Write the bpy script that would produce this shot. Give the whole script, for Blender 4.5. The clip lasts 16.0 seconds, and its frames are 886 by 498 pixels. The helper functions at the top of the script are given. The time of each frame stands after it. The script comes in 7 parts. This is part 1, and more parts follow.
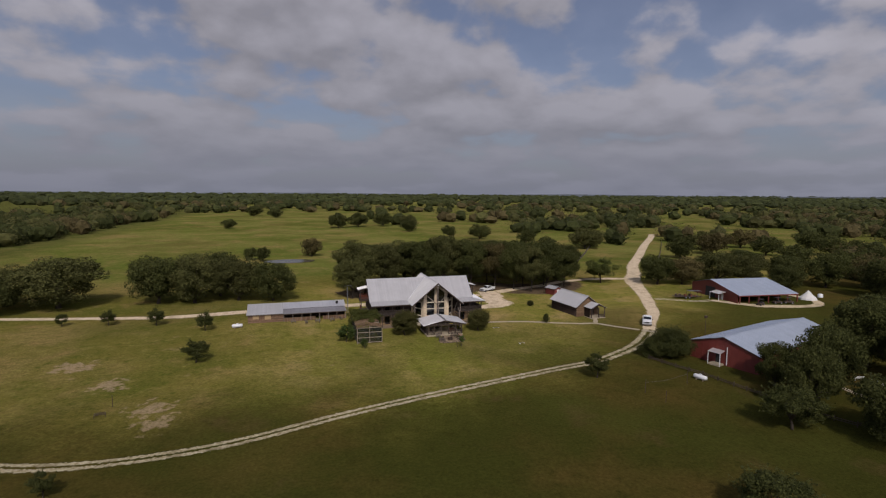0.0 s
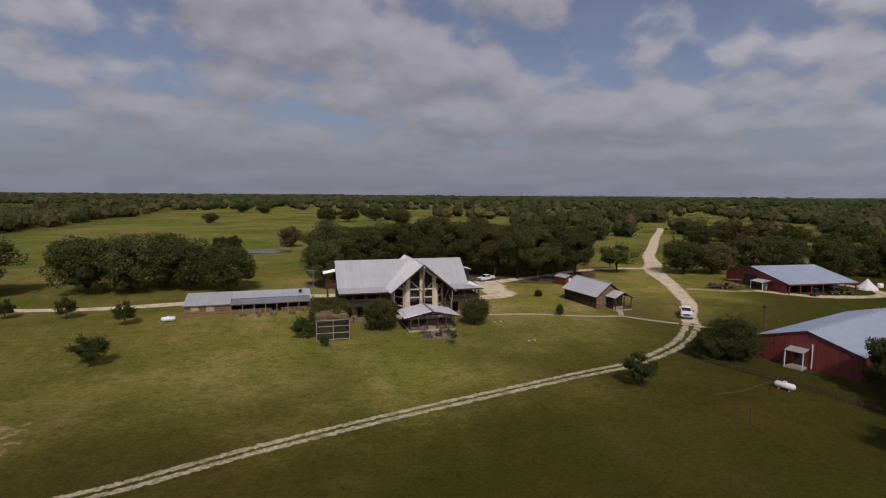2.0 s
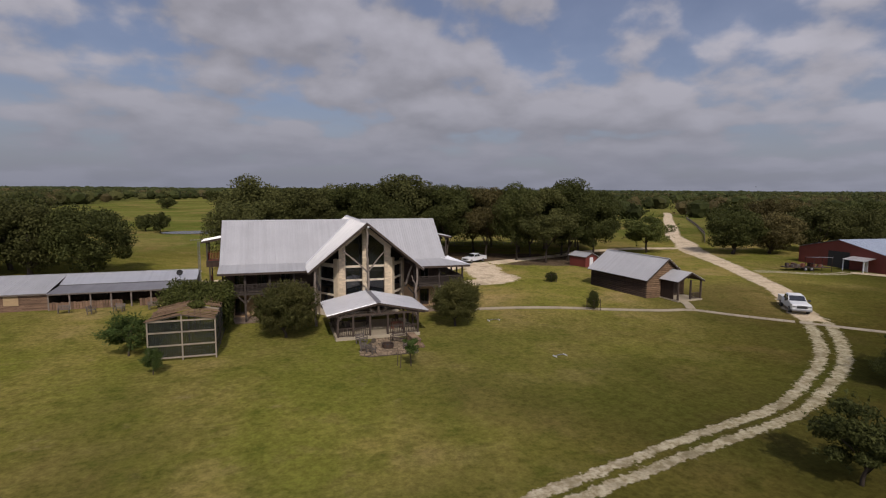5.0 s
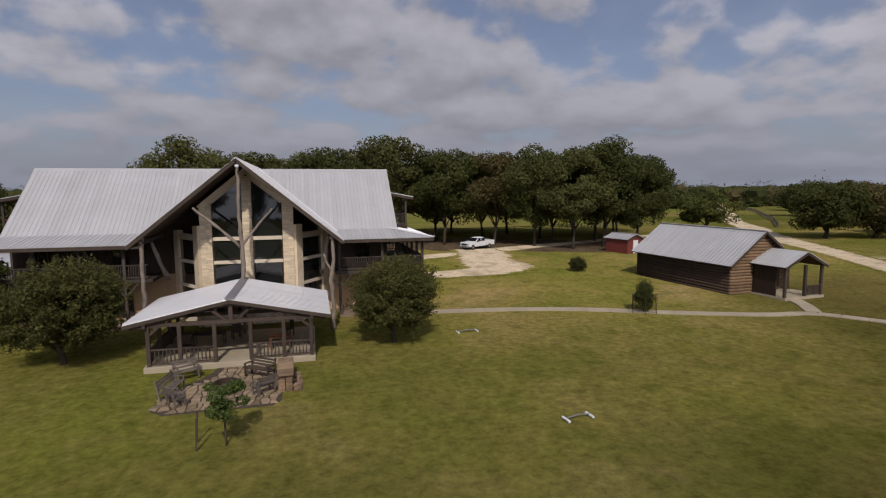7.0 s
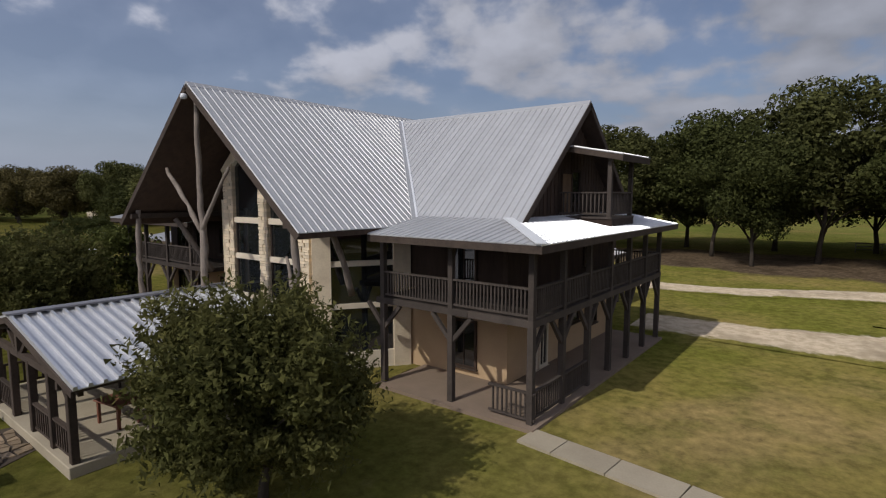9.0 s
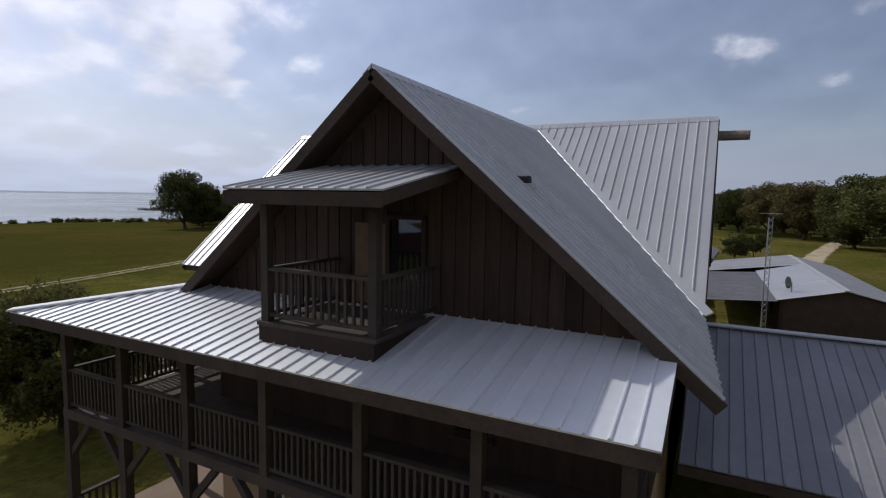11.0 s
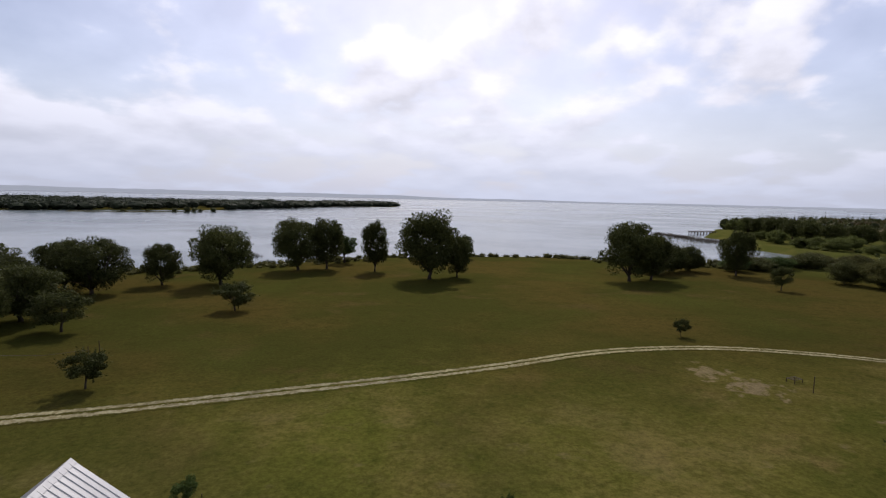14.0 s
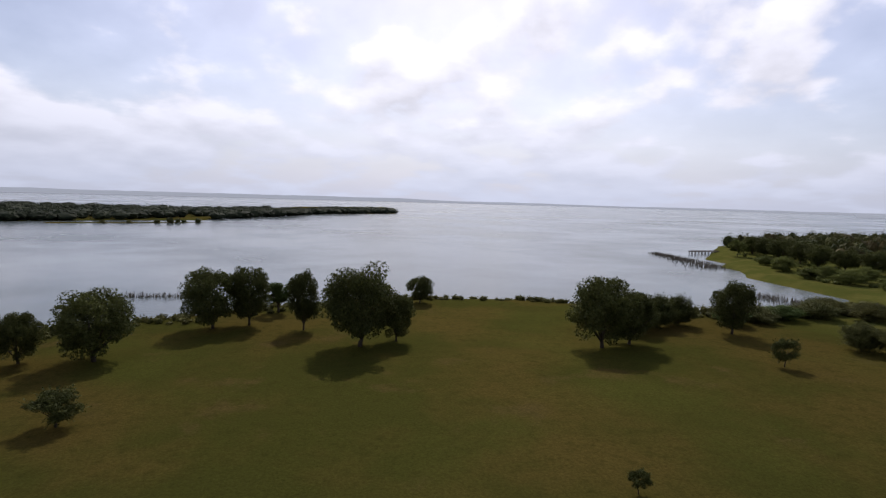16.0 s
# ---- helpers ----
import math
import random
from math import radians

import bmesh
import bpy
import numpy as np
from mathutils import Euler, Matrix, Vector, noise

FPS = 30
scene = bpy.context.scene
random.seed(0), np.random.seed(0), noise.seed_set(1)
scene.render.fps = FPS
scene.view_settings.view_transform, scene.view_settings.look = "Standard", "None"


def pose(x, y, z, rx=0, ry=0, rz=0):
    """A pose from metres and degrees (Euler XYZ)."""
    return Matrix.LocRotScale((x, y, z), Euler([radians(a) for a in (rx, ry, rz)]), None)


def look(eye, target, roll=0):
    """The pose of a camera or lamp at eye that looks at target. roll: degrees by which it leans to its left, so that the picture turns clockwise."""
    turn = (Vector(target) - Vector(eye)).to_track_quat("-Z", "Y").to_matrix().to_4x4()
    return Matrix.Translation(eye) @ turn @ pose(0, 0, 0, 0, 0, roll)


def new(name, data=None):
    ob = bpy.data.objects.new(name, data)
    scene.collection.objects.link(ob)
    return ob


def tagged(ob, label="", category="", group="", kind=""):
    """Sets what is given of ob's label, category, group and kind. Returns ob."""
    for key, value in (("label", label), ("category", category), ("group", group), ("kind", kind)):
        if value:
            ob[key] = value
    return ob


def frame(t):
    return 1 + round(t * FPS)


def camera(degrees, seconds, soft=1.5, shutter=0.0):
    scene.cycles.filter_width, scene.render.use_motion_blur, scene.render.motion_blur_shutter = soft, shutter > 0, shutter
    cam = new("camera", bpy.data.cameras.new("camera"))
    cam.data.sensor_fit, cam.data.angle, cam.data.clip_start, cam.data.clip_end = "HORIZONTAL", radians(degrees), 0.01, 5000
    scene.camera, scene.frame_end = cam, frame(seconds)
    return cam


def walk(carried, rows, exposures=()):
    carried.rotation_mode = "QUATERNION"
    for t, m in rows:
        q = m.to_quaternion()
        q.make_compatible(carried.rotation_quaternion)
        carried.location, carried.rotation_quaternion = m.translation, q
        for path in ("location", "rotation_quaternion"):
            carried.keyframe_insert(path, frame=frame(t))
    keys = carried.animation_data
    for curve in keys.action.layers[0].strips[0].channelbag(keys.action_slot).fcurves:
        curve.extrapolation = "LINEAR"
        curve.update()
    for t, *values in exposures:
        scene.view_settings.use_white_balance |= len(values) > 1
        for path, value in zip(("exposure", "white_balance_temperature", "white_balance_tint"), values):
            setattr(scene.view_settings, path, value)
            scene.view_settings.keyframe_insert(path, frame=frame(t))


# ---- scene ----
cam = camera(79.5, 16.0, 1.2)
PATH = [
    (0, (-34.081, -132.585, 33.018), (-33.526, -130.675, 32.810), 0.40),
    (0.5, (-31.900, -126.323, 30.726), (-31.339, -124.414, 30.524), 0.40),
    (1, (-29.736, -120.180, 28.736), (-29.171, -118.272, 28.534), 0.40),
    (1.5, (-27.314, -113.851, 26.802), (-26.747, -111.944, 26.595), 0.40),
    (2, (-24.800, -107.730, 24.580), (-24.236, -105.822, 24.380), 0.40),
    (2.5, (-22.763, -101.097, 22.934), (-22.190, -99.192, 22.730), 0.40),
    (3, (-20.546, -94.636, 21.491), (-19.970, -92.732, 21.280), 0.40),
    (5.5, (-7.198, -63.044, 13.817), (-6.582, -61.154, 13.595), 0.20),
    (6, (-4.475, -57.086, 12.618), (-3.851, -55.199, 12.391), 0.00),
    (6.5, (-0.389, -51.247, 11.072), (0.232, -49.359, 10.851), -0.20),
    (7, (4.393, -46.529, 9.540), (4.870, -44.599, 9.323), -0.35),
    (7.5, (9.251, -40.489, 8.248), (9.310, -38.500, 8.044), -0.34),
    (7.8, (11.704, -37.186, 7.869), (11.507, -35.206, 7.662), -0.22),
    (8, (13.297, -34.712, 7.682), (12.926, -32.757, 7.479), -0.29),
    (8.2, (15.045, -32.372, 7.535), (14.515, -30.454, 7.335), -0.23),
    (10.3, (21.774, -2.552, 7.682), (19.787, -2.409, 7.496), 0.89),
    (10.5, (21.327, -0.020, 7.891), (19.341, -0.175, 7.711), 1.23),
    (11, (19.341, 5.884, 8.941), (17.568, 4.979, 8.751), 1.02),
    (11.5, (15.732, 10.045, 10.553), (14.466, 8.508, 10.361), 1.46),
    (12, (11.381, 12.656, 12.266), (10.320, 10.972, 12.072), 1.30),
    (12.5, (5.996, 13.929, 14.397), (5.071, 12.166, 14.205), 1.27),
    (13, (0.552, 13.977, 16.550), (-0.167, 12.121, 16.354), 1.46),
    (13.5, (-5.278, 11.954, 18.864), (-5.723, 10.014, 18.670), 1.40),
    (14, (-10.238, 8.316, 21.216), (-10.528, 6.347, 21.021), 1.40),
    (14.5, (-15.493, 3.604, 23.818), (-15.748, 1.630, 23.624), 1.40),
    (15, (-20.202, -1.828, 26.520), (-20.458, -3.802, 26.327), 1.50),
    (15.5, (-25.022, -8.271, 29.860), (-25.285, -10.244, 29.665), 1.60),
    (16, (-29.773, -14.553, 32.696), (-30.041, -16.526, 32.507), 1.60),
]
EXPOSURE = [(0, -0.33, 6560, 15), (3, -0.30, 6560, 15), (6, -0.11, 6580, 14), (8.2, -0.12, 6450, 11), (10.3, -0.25, 6000, 8), (11.5, -0.04, 6300, 11), (13, 0.02, 6450, 12.5), (16, 0.05, 6450, 12.5)]
walk(cam, [(t, look(e, g, r)) for t, e, g, r in PATH], EXPOSURE)

# ---- world and sun ----
SUN_AZ, SUN_EL = 189.0, 43.0   # compass degrees from +y clockwise; elevation
sun_dir = Vector((math.sin(radians(SUN_AZ)) * math.cos(radians(SUN_EL)),
                  math.cos(radians(SUN_AZ)) * math.cos(radians(SUN_EL)), math.sin(radians(SUN_EL))))


def build_world():
    w = bpy.data.worlds.new("sky")
    scene.world = w
    w.use_nodes = True
    n, l = w.node_tree.nodes, w.node_tree.links
    n.clear()
    out = n.new("ShaderNodeOutputWorld")
    bg = n.new("ShaderNodeBackground")
    l.new(bg.outputs[0], out.inputs[0])
    sky = n.new("ShaderNodeTexSky")
    sky.sky_type = "NISHITA"
    sky.sun_disc = False
    sky.sun_elevation, sky.sun_rotation = radians(SUN_EL), radians(SUN_AZ)
    sky.air_density, sky.dust_density, sky.ozone_density = 1.0, 1.6, 1.0
    tc = n.new("ShaderNodeTexCoord")
    sep = n.new("ShaderNodeSeparateXYZ")
    l.new(tc.outputs["Generated"], sep.inputs[0])

    def m(op, a, b=None, clamp=False):
        k = n.new("ShaderNodeMath")
        k.operation, k.use_clamp = op, clamp
        for i, v in enumerate((a, b)):
            if v is None:
                continue
            if isinstance(v, (int, float)):
                k.inputs[i].default_value = v
            else:
                l.new(v, k.inputs[i])
        return k.outputs[0]
    up = m("MAXIMUM", sep.outputs[2], 0.0)
    # cloud field: rows of puffs that flatten towards the horizon
    rise = m("MULTIPLY", m("LOGARITHM", m("ADD", up, 0.13), math.e), 0.62)

    def field(lift):
        comb = n.new("ShaderNodeCombineXYZ")
        l.new(sep.outputs[0], comb.inputs[0])
        l.new(sep.outputs[1], comb.inputs[1])
        l.new(m("ADD", rise, lift), comb.inputs[2])
        out = None
        for scale, detail, rough, weight, off in ((3.2, 3, 0.45, 0.52, (3.1, 1.7, 0.4)), (9.0, 5, 0.48, 0.48, (8.0, 2.2, 1.0))):
            mp = n.new("ShaderNodeMapping")
            mp.inputs["Location"].default_value = off
            l.new(comb.outputs[0], mp.inputs[0])
            t = n.new("ShaderNodeTexNoise")
            t.inputs["Scale"].default_value, t.inputs["Detail"].default_value, t.inputs["Roughness"].default_value = scale, detail, rough
            l.new(mp.outputs[0], t.inputs[0])
            w = m("MULTIPLY", t.outputs[0], weight)
            out = w if out is None else m("ADD", out, w)
        return out
    west = n.new("ShaderNodeMapRange")
    west.interpolation_type = "SMOOTHSTEP"
    l.new(sep.outputs[0], west.inputs[0])
    west.inputs[1].default_value, west.inputs[2].default_value = -0.95, -0.42
    west.inputs[3].default_value, west.inputs[4].default_value = -0.165, 0.0
    dens = m("ADD", field(0.0), west.outputs[0])
    cov = n.new("ShaderNodeMapRange")
    cov.interpolation_type = "SMOOTHSTEP"
    l.new(dens, cov.inputs[0])
    cov.inputs[1].default_value, cov.inputs[2].default_value = 0.425, 0.52
    # seen from below, straight overhead, the gaps between the puffs open up
    over = n.new("ShaderNodeMapRange")
    over.interpolation_type = "SMOOTHSTEP"
    l.new(sep.outputs[2], over.inputs[0])
    over.inputs[1].default_value, over.inputs[2].default_value = 0.42, 0.85
    over.inputs[3].default_value, over.inputs[4].default_value = 1.0, 0.30
    # tops of the puffs catch the light, their undersides stay grey
    core = n.new("ShaderNodeMapRange")
    l.new(m("SUBTRACT", dens, m("ADD", field(0.07), west.outputs[0])), core.inputs[0])
    core.inputs[1].default_value, core.inputs[2].default_value = -0.11, 0.11
    core.inputs[3].default_value, core.inputs[4].default_value = 0.79, 1.17
    dot = n.new("ShaderNodeVectorMath")
    dot.operation = "DOT_PRODUCT"
    l.new(tc.outputs["Generated"], dot.inputs[0])
    dot.inputs[1].default_value = sun_dir
    near = n.new("ShaderNodeMapRange")
    l.new(dot.outputs["Value"], near.inputs[0])
    near.inputs[1].default_value, near.inputs[2].default_value = -0.6, 0.9
    near.inputs[3].default_value, near.inputs[4].default_value = CLOUD_AWAY, CLOUD_SUN
    cloud = n.new("ShaderNodeVectorMath")
    cloud.operation = "SCALE"
    cloud.inputs[0].default_value = (0.95, 0.95, 1.05)
    l.new(m("MULTIPLY", core.outputs[0], near.outputs[0]), cloud.inputs["Scale"])
    mix = n.new("ShaderNodeMixRGB")
    veil = n.new("ShaderNodeMapRange")   # thin bright haze round the sun
    veil.interpolation_type = "SMOOTHSTEP"
    l.new(dot.outputs["Value"], veil.inputs[0])
    veil.inputs[1].default_value, veil.inputs[2].default_value = 0.3, 0.9
    veil.inputs[3].default_value, veil.inputs[4].default_value = 0.20, 0.30
    thick = m("ADD", veil.outputs[0], m("MULTIPLY", cov.outputs[0], m("SUBTRACT", 0.92, veil.outputs[0])))
    l.new(m("MULTIPLY", thick, over.outputs[0]), mix.inputs[0])
    blue = n.new("ShaderNodeVectorMath")
    blue.operation = "MULTIPLY"
    l.new(sky.outputs[0], blue.inputs[0])
    blue.inputs[1].default_value = (0.96, 0.95, 1.07)
    bright = n.new("ShaderNodeMapRange")
    bright.interpolation_type = "SMOOTHSTEP"
    l.new(dot.outputs["Value"], bright.inputs[0])
    bright.inputs[1].default_value, bright.inputs[2].default_value = 0.25, 0.9
    bright.inputs[3].default_value, bright.inputs[4].default_value = 1.0, 1.35
    glow = n.new("ShaderNodeVectorMath")
    glow.operation = "SCALE"
    l.new(blue.outputs[0], glow.inputs[0])
    l.new(bright.outputs[0], glow.inputs["Scale"])
    l.new(glow.outputs[0], mix.inputs[1])
    l.new(cloud.outputs[0], mix.inputs[2])
    # haze towards the horizon
    haze = n.new("ShaderNodeMapRange")
    haze.interpolation_type = "SMOOTHSTEP"
    l.new(sep.outputs[2], haze.inputs[0])
    haze.inputs[1].default_value, haze.inputs[2].default_value = -0.02, 0.20
    haze.inputs[3].default_value, haze.inputs[4].default_value = 0.85, 0.0
    hz = n.new("ShaderNodeVectorMath")
    hz.operation = "SCALE"
    hz.inputs[0].default_value = (0.81, 0.89, 1.12)
    l.new(m("MULTIPLY", near.outputs[0], 0.78), hz.inputs["Scale"])
    mix2 = n.new("ShaderNodeMixRGB")
    l.new(haze.outputs[0], mix2.inputs[0])
    l.new(mix.outputs[0], mix2.inputs[1])
    l.new(hz.outputs[0], mix2.inputs[2])
    l.new(mix2.outputs[0], bg.inputs[0])
    bg.inputs[1].default_value = SKY_STRENGTH


SKY_STRENGTH, CLOUD_AWAY, CLOUD_SUN = 0.075, 5.0, 12.6
build_world()
sun_data = bpy.data.lights.new("sun", "SUN")
sun_data.energy, sun_data.angle, sun_data.color = 2.5, radians(0.6), (1.0, 0.95, 0.86)
sun = new("sun", sun_data)
sun.matrix_world = look(sun_dir * 100, (0, 0, 0))


# ---- materials ----
def srgb(h):
    return tuple(((c / 255) / 12.92 if c / 255 < 0.04045 else ((c / 255 + 0.055) / 1.055) ** 2.4) for c in h) + (1,)


def mat(name, col, col2=None, rough=0.8, metal=0.0, scale=4.0, fine=40.0, bump=0.15, spread=0.5, rnd=0.0,
        stretch=(1, 1, 1), coords="Object", island=0.0, spec=0.5, bump_dist=0.02):
    """Two-scale mottled surface between col and col2, with fine bump; rnd shifts the value from piece to piece."""
    k = bpy.data.materials.new(name)
    k.use_nodes = True
    n, l = k.node_tree.nodes, k.node_tree.links
    b = n["Principled BSDF"]
    col2 = col2 or tuple(c * 0.75 for c in col[:3])
    tc = n.new("ShaderNodeTexCoord")
    mp = n.new("ShaderNodeMapping")
    mp.inputs["Scale"].default_value = stretch
    l.new(tc.outputs[coords], mp.inputs[0])
    t1 = n.new("ShaderNodeTexNoise")
    t1.inputs["Scale"].default_value, t1.inputs["Detail"].default_value, t1.inputs["Roughness"].default_value = scale, 5, 0.6
    t2 = n.new("ShaderNodeTexNoise")
    t2.inputs["Scale"].default_value, t2.inputs["Detail"].default_value = fine, 4
    l.new(mp.outputs[0], t1.inputs[0])
    l.new(mp.outputs[0], t2.inputs[0])
    add = n.new("ShaderNodeMath")
    add.operation = "MULTIPLY_ADD"
    l.new(t2.outputs[0], add.inputs[0])
    add.inputs[1].default_value = 0.45
    half = n.new("ShaderNodeMath")
    half.operation = "MULTIPLY_ADD"
    l.new(t1.outputs[0], half.inputs[0])
    half.inputs[1].default_value, half.inputs[2].default_value = 0.9, -0.17
    l.new(half.outputs[0], add.inputs[2])
    mr = n.new("ShaderNodeMapRange")
    l.new(add.outputs[0], mr.inputs[0])
    mr.inputs[1].default_value, mr.inputs[2].default_value = 0.5 - spread / 2, 0.5 + spread / 2
    mix = n.new("ShaderNodeMixRGB")
    l.new(mr.outputs[0], mix.inputs[0])
    mix.inputs[1].default_value, mix.inputs[2].default_value = (*col[:3], 1), (*col2[:3], 1)
    last = mix.outputs[0]
    for amount, node, sock in ((rnd, "ShaderNodeObjectInfo", "Random"), (island, "ShaderNodeNewGeometry", "Random Per Island")):
        if amount:
            o = n.new(node)
            r = n.new("ShaderNodeMapRange")
            l.new(o.outputs[sock], r.inputs[0])
            r.inputs[3].default_value, r.inputs[4].default_value = 1 - amount, 1 + amount
            sc = n.new("ShaderNodeVectorMath")
            sc.operation = "SCALE"
            l.new(last, sc.inputs[0])
            l.new(r.outputs[0], sc.inputs["Scale"])
            last = sc.outputs[0]
    l.new(last, b.inputs["Base Color"])
    b.inputs["Roughness"].default_value, b.inputs["Metallic"].default_value = rough, metal
    b.inputs["Specular IOR Level"].default_value = spec
    if bump:
        bp = n.new("ShaderNodeBump")
        bp.inputs["Strength"].default_value, bp.inputs["Distance"].default_value = bump, bump_dist
        l.new(add.outputs[0], bp.inputs["Height"])
        l.new(bp.outputs[0], b.inputs["Normal"])
    return k


def leaf_mat(name, col, col2, light=0.25):
    k = mat(name, col, col2, rough=0.75, scale=0.35, fine=3.0, bump=0, island=0.32, rnd=0.18, spec=0.1)
    n, l = k.node_tree.nodes, k.node_tree.links
    b = n["Principled BSDF"]
    tr = n.new("ShaderNodeBsdfTranslucent")
    src = b.inputs["Base Color"].links[0].from_socket
    l.new(src, tr.inputs[0])
    mx = n.new("ShaderNodeMixShader")
    mx.inputs[0].default_value = light
    out = [q for q in n if q.type == "OUTPUT_MATERIAL"][0]
    l.new(b.outputs[0], mx.inputs[1])
    l.new(tr.outputs[0], mx.inputs[2])
    l.new(mx.outputs[0], out.inputs[0])
    return k


def glass_mat(name, tint, rough=0.03):
    k = bpy.data.materials.new(name)
    k.use_nodes = True
    b = k.node_tree.nodes["Principled BSDF"]
    b.inputs["Base Color"].default_value = (*tint, 1)
    b.inputs["Roughness"].default_value = rough
    b.inputs["Specular IOR Level"].default_value = 0.9
    b.inputs["IOR"].default_value = 1.55
    b.inputs["Coat Weight"].default_value = 0.4
    return k


M = {}
M["roof"] = mat("galvanised_roof", (0.54, 0.53, 0.525), (0.46, 0.45, 0.445), rough=0.42, metal=0.28, scale=0.5, fine=6, bump=0.02, rnd=0.05, spec=0.6)
M["roof_blue"] = mat("blue_grey_roof", (0.42, 0.47, 0.55), (0.34, 0.39, 0.47), rough=0.42, metal=0.15, scale=0.5, fine=6, bump=0.02, rnd=0.04)
M["roof_porch"] = mat("white_porch_roof", (0.74, 0.73, 0.73), (0.64, 0.63, 0.63), rough=0.34, metal=0.6, scale=0.6, fine=6, bump=0.02, rnd=0.04)
# dull sheet; on the carport its darkness is shade put into the colour
M["roof_dull"] = mat("weathered_shaded_roof", (0.30, 0.29, 0.30), (0.22, 0.21, 0.22), rough=0.45, metal=0.25, scale=0.6, fine=6, bump=0.02, rnd=0.06)
M["dark_wood"] = mat("dark_stained_boards", (0.072, 0.046, 0.032), (0.036, 0.024, 0.018), rough=0.8, scale=1.2, fine=9, stretch=(3, 3, 0.4), bump=0.3, rnd=0.25, spec=0.2)
M["wood"] = mat("brown_timber", (0.085, 0.062, 0.047), (0.05, 0.037, 0.029), rough=0.8, scale=1.5, fine=12, bump=0.3, rnd=0.15, spec=0.2)
M["rail"] = mat("weathered_rail", (0.085, 0.067, 0.055), (0.05, 0.04, 0.034), rough=0.8, scale=2, fine=14, bump=0.3, rnd=0.15, spec=0.2)
M["rust"] = mat("rusty_red_boards", (0.24, 0.07, 0.04), (0.15, 0.045, 0.03), rough=0.8, scale=1.5, fine=12, bump=0.3, rnd=0.1, spec=0.2)
M["log"] = mat("bare_log", (0.33, 0.275, 0.225), (0.13, 0.10, 0.082), rough=0.85, scale=1.5, fine=8, stretch=(2, 2, 0.5), bump=0.5, spec=0.2)
M["grey_wood"] = mat("silver_grey_wood", (0.18, 0.15, 0.125), (0.095, 0.078, 0.064), rough=0.85, scale=2, fine=14, bump=0.3, rnd=0.15, spec=0.2)
M["new_wood"] = mat("pale_timber", (0.36, 0.30, 0.22), (0.22, 0.18, 0.135), rough=0.8, scale=2, fine=14, bump=0.2, rnd=0.15, spec=0.2)
M["stone"] = mat("limestone", (0.80, 0.67, 0.49), (0.62, 0.50, 0.35), rough=0.9, scale=1.6, fine=16, bump=0.5, rnd=0.16, spec=0.2)
M["flag"] = mat("flagstone", (0.34, 0.255, 0.165), (0.17, 0.122, 0.078), rough=0.9, scale=1.6, fine=16, bump=0.5, rnd=0.3, spec=0.2)
M["stucco"] = mat("tan_stucco", (0.50, 0.35, 0.21), (0.42, 0.29, 0.17), rough=0.9, scale=0.8, fine=30, bump=0.3, spec=0.2)
M["cream"] = mat("cream_trim", (0.72, 0.62, 0.48), (0.62, 0.53, 0.40), rough=0.7, scale=1, fine=20, bump=0.1)
M["white"] = mat("white_paint", (0.78, 0.78, 0.78), (0.70, 0.70, 0.70), rough=0.35, scale=1, fine=20, bump=0.0)
M["concrete"] = mat("pale_concrete", (0.42, 0.355, 0.255), (0.31, 0.26, 0.185), rough=0.9, scale=0.7, fine=20, bump=0.2, rnd=0.08, spec=0.2)
# reddish apron concrete, darkened in colour for the railings' shadows
M["slab"] = mat("reddish_shaded_concrete", (0.27, 0.20, 0.145), (0.19, 0.14, 0.10), rough=0.85, scale=0.7, fine=20, bump=0.2, spec=0.2)
M["barn_red"] = mat("barn_red_steel", (0.20, 0.040, 0.030), (0.14, 0.030, 0.023), rough=0.55, scale=0.4, fine=8, bump=0.02)
M["glass"] = glass_mat("window_glass", (0.012, 0.014, 0.016))
M["black"] = mat("black_rubber", (0.02, 0.02, 0.02), (0.035, 0.033, 0.03), rough=0.8, scale=3, fine=30, bump=0.1)
M["dark_metal"] = mat("dark_metal", (0.06, 0.055, 0.05), (0.12, 0.07, 0.045), rough=0.6, metal=0.6, scale=4, fine=30, bump=0.2)
M["grey_metal"] = mat("grey_metal", (0.35, 0.35, 0.36), (0.25, 0.25, 0.25), rough=0.45, metal=0.7, scale=2, fine=30, bump=0.05)
M["bark"] = mat("bark", (0.10, 0.078, 0.06), (0.05, 0.04, 0.03), rough=0.95, scale=2, fine=10, stretch=(2, 2, 0.5), bump=0.8, spec=0.1)
M["oak"] = leaf_mat("oak_leaves", (0.046, 0.054, 0.016), (0.085, 0.090, 0.026))
M["oak_olive"] = leaf_mat("olive_oak_leaves", (0.062, 0.068, 0.021), (0.118, 0.116, 0.038))
M["oak_brown"] = leaf_mat("russet_oak_leaves", (0.074, 0.064, 0.024), (0.138, 0.110, 0.042))
M["elm"] = leaf_mat("light_leaves", (0.055, 0.085, 0.022), (0.10, 0.135, 0.035))
M["bush"] = leaf_mat("bush_leaves", (0.074, 0.080, 0.024), (0.155, 0.140, 0.045), 0.35)
M["willow"] = leaf_mat("willow_leaves", (0.085, 0.105, 0.028), (0.165, 0.175, 0.050), 0.4)
M["vine"] = leaf_mat("vine_leaves", (0.062, 0.076, 0.019), (0.125, 0.130, 0.034))
M["woods"] = mat("distant_woods", (0.030, 0.037, 0.015), (0.060, 0.068, 0.022), rough=0.9, scale=0.05, fine=0.6, bump=1.0, bump_dist=1.5, island=0.3, spec=0.1)
M["wood_leaf"] = leaf_mat("woodland_leaves", (0.034, 0.042, 0.014), (0.066, 0.073, 0.022))
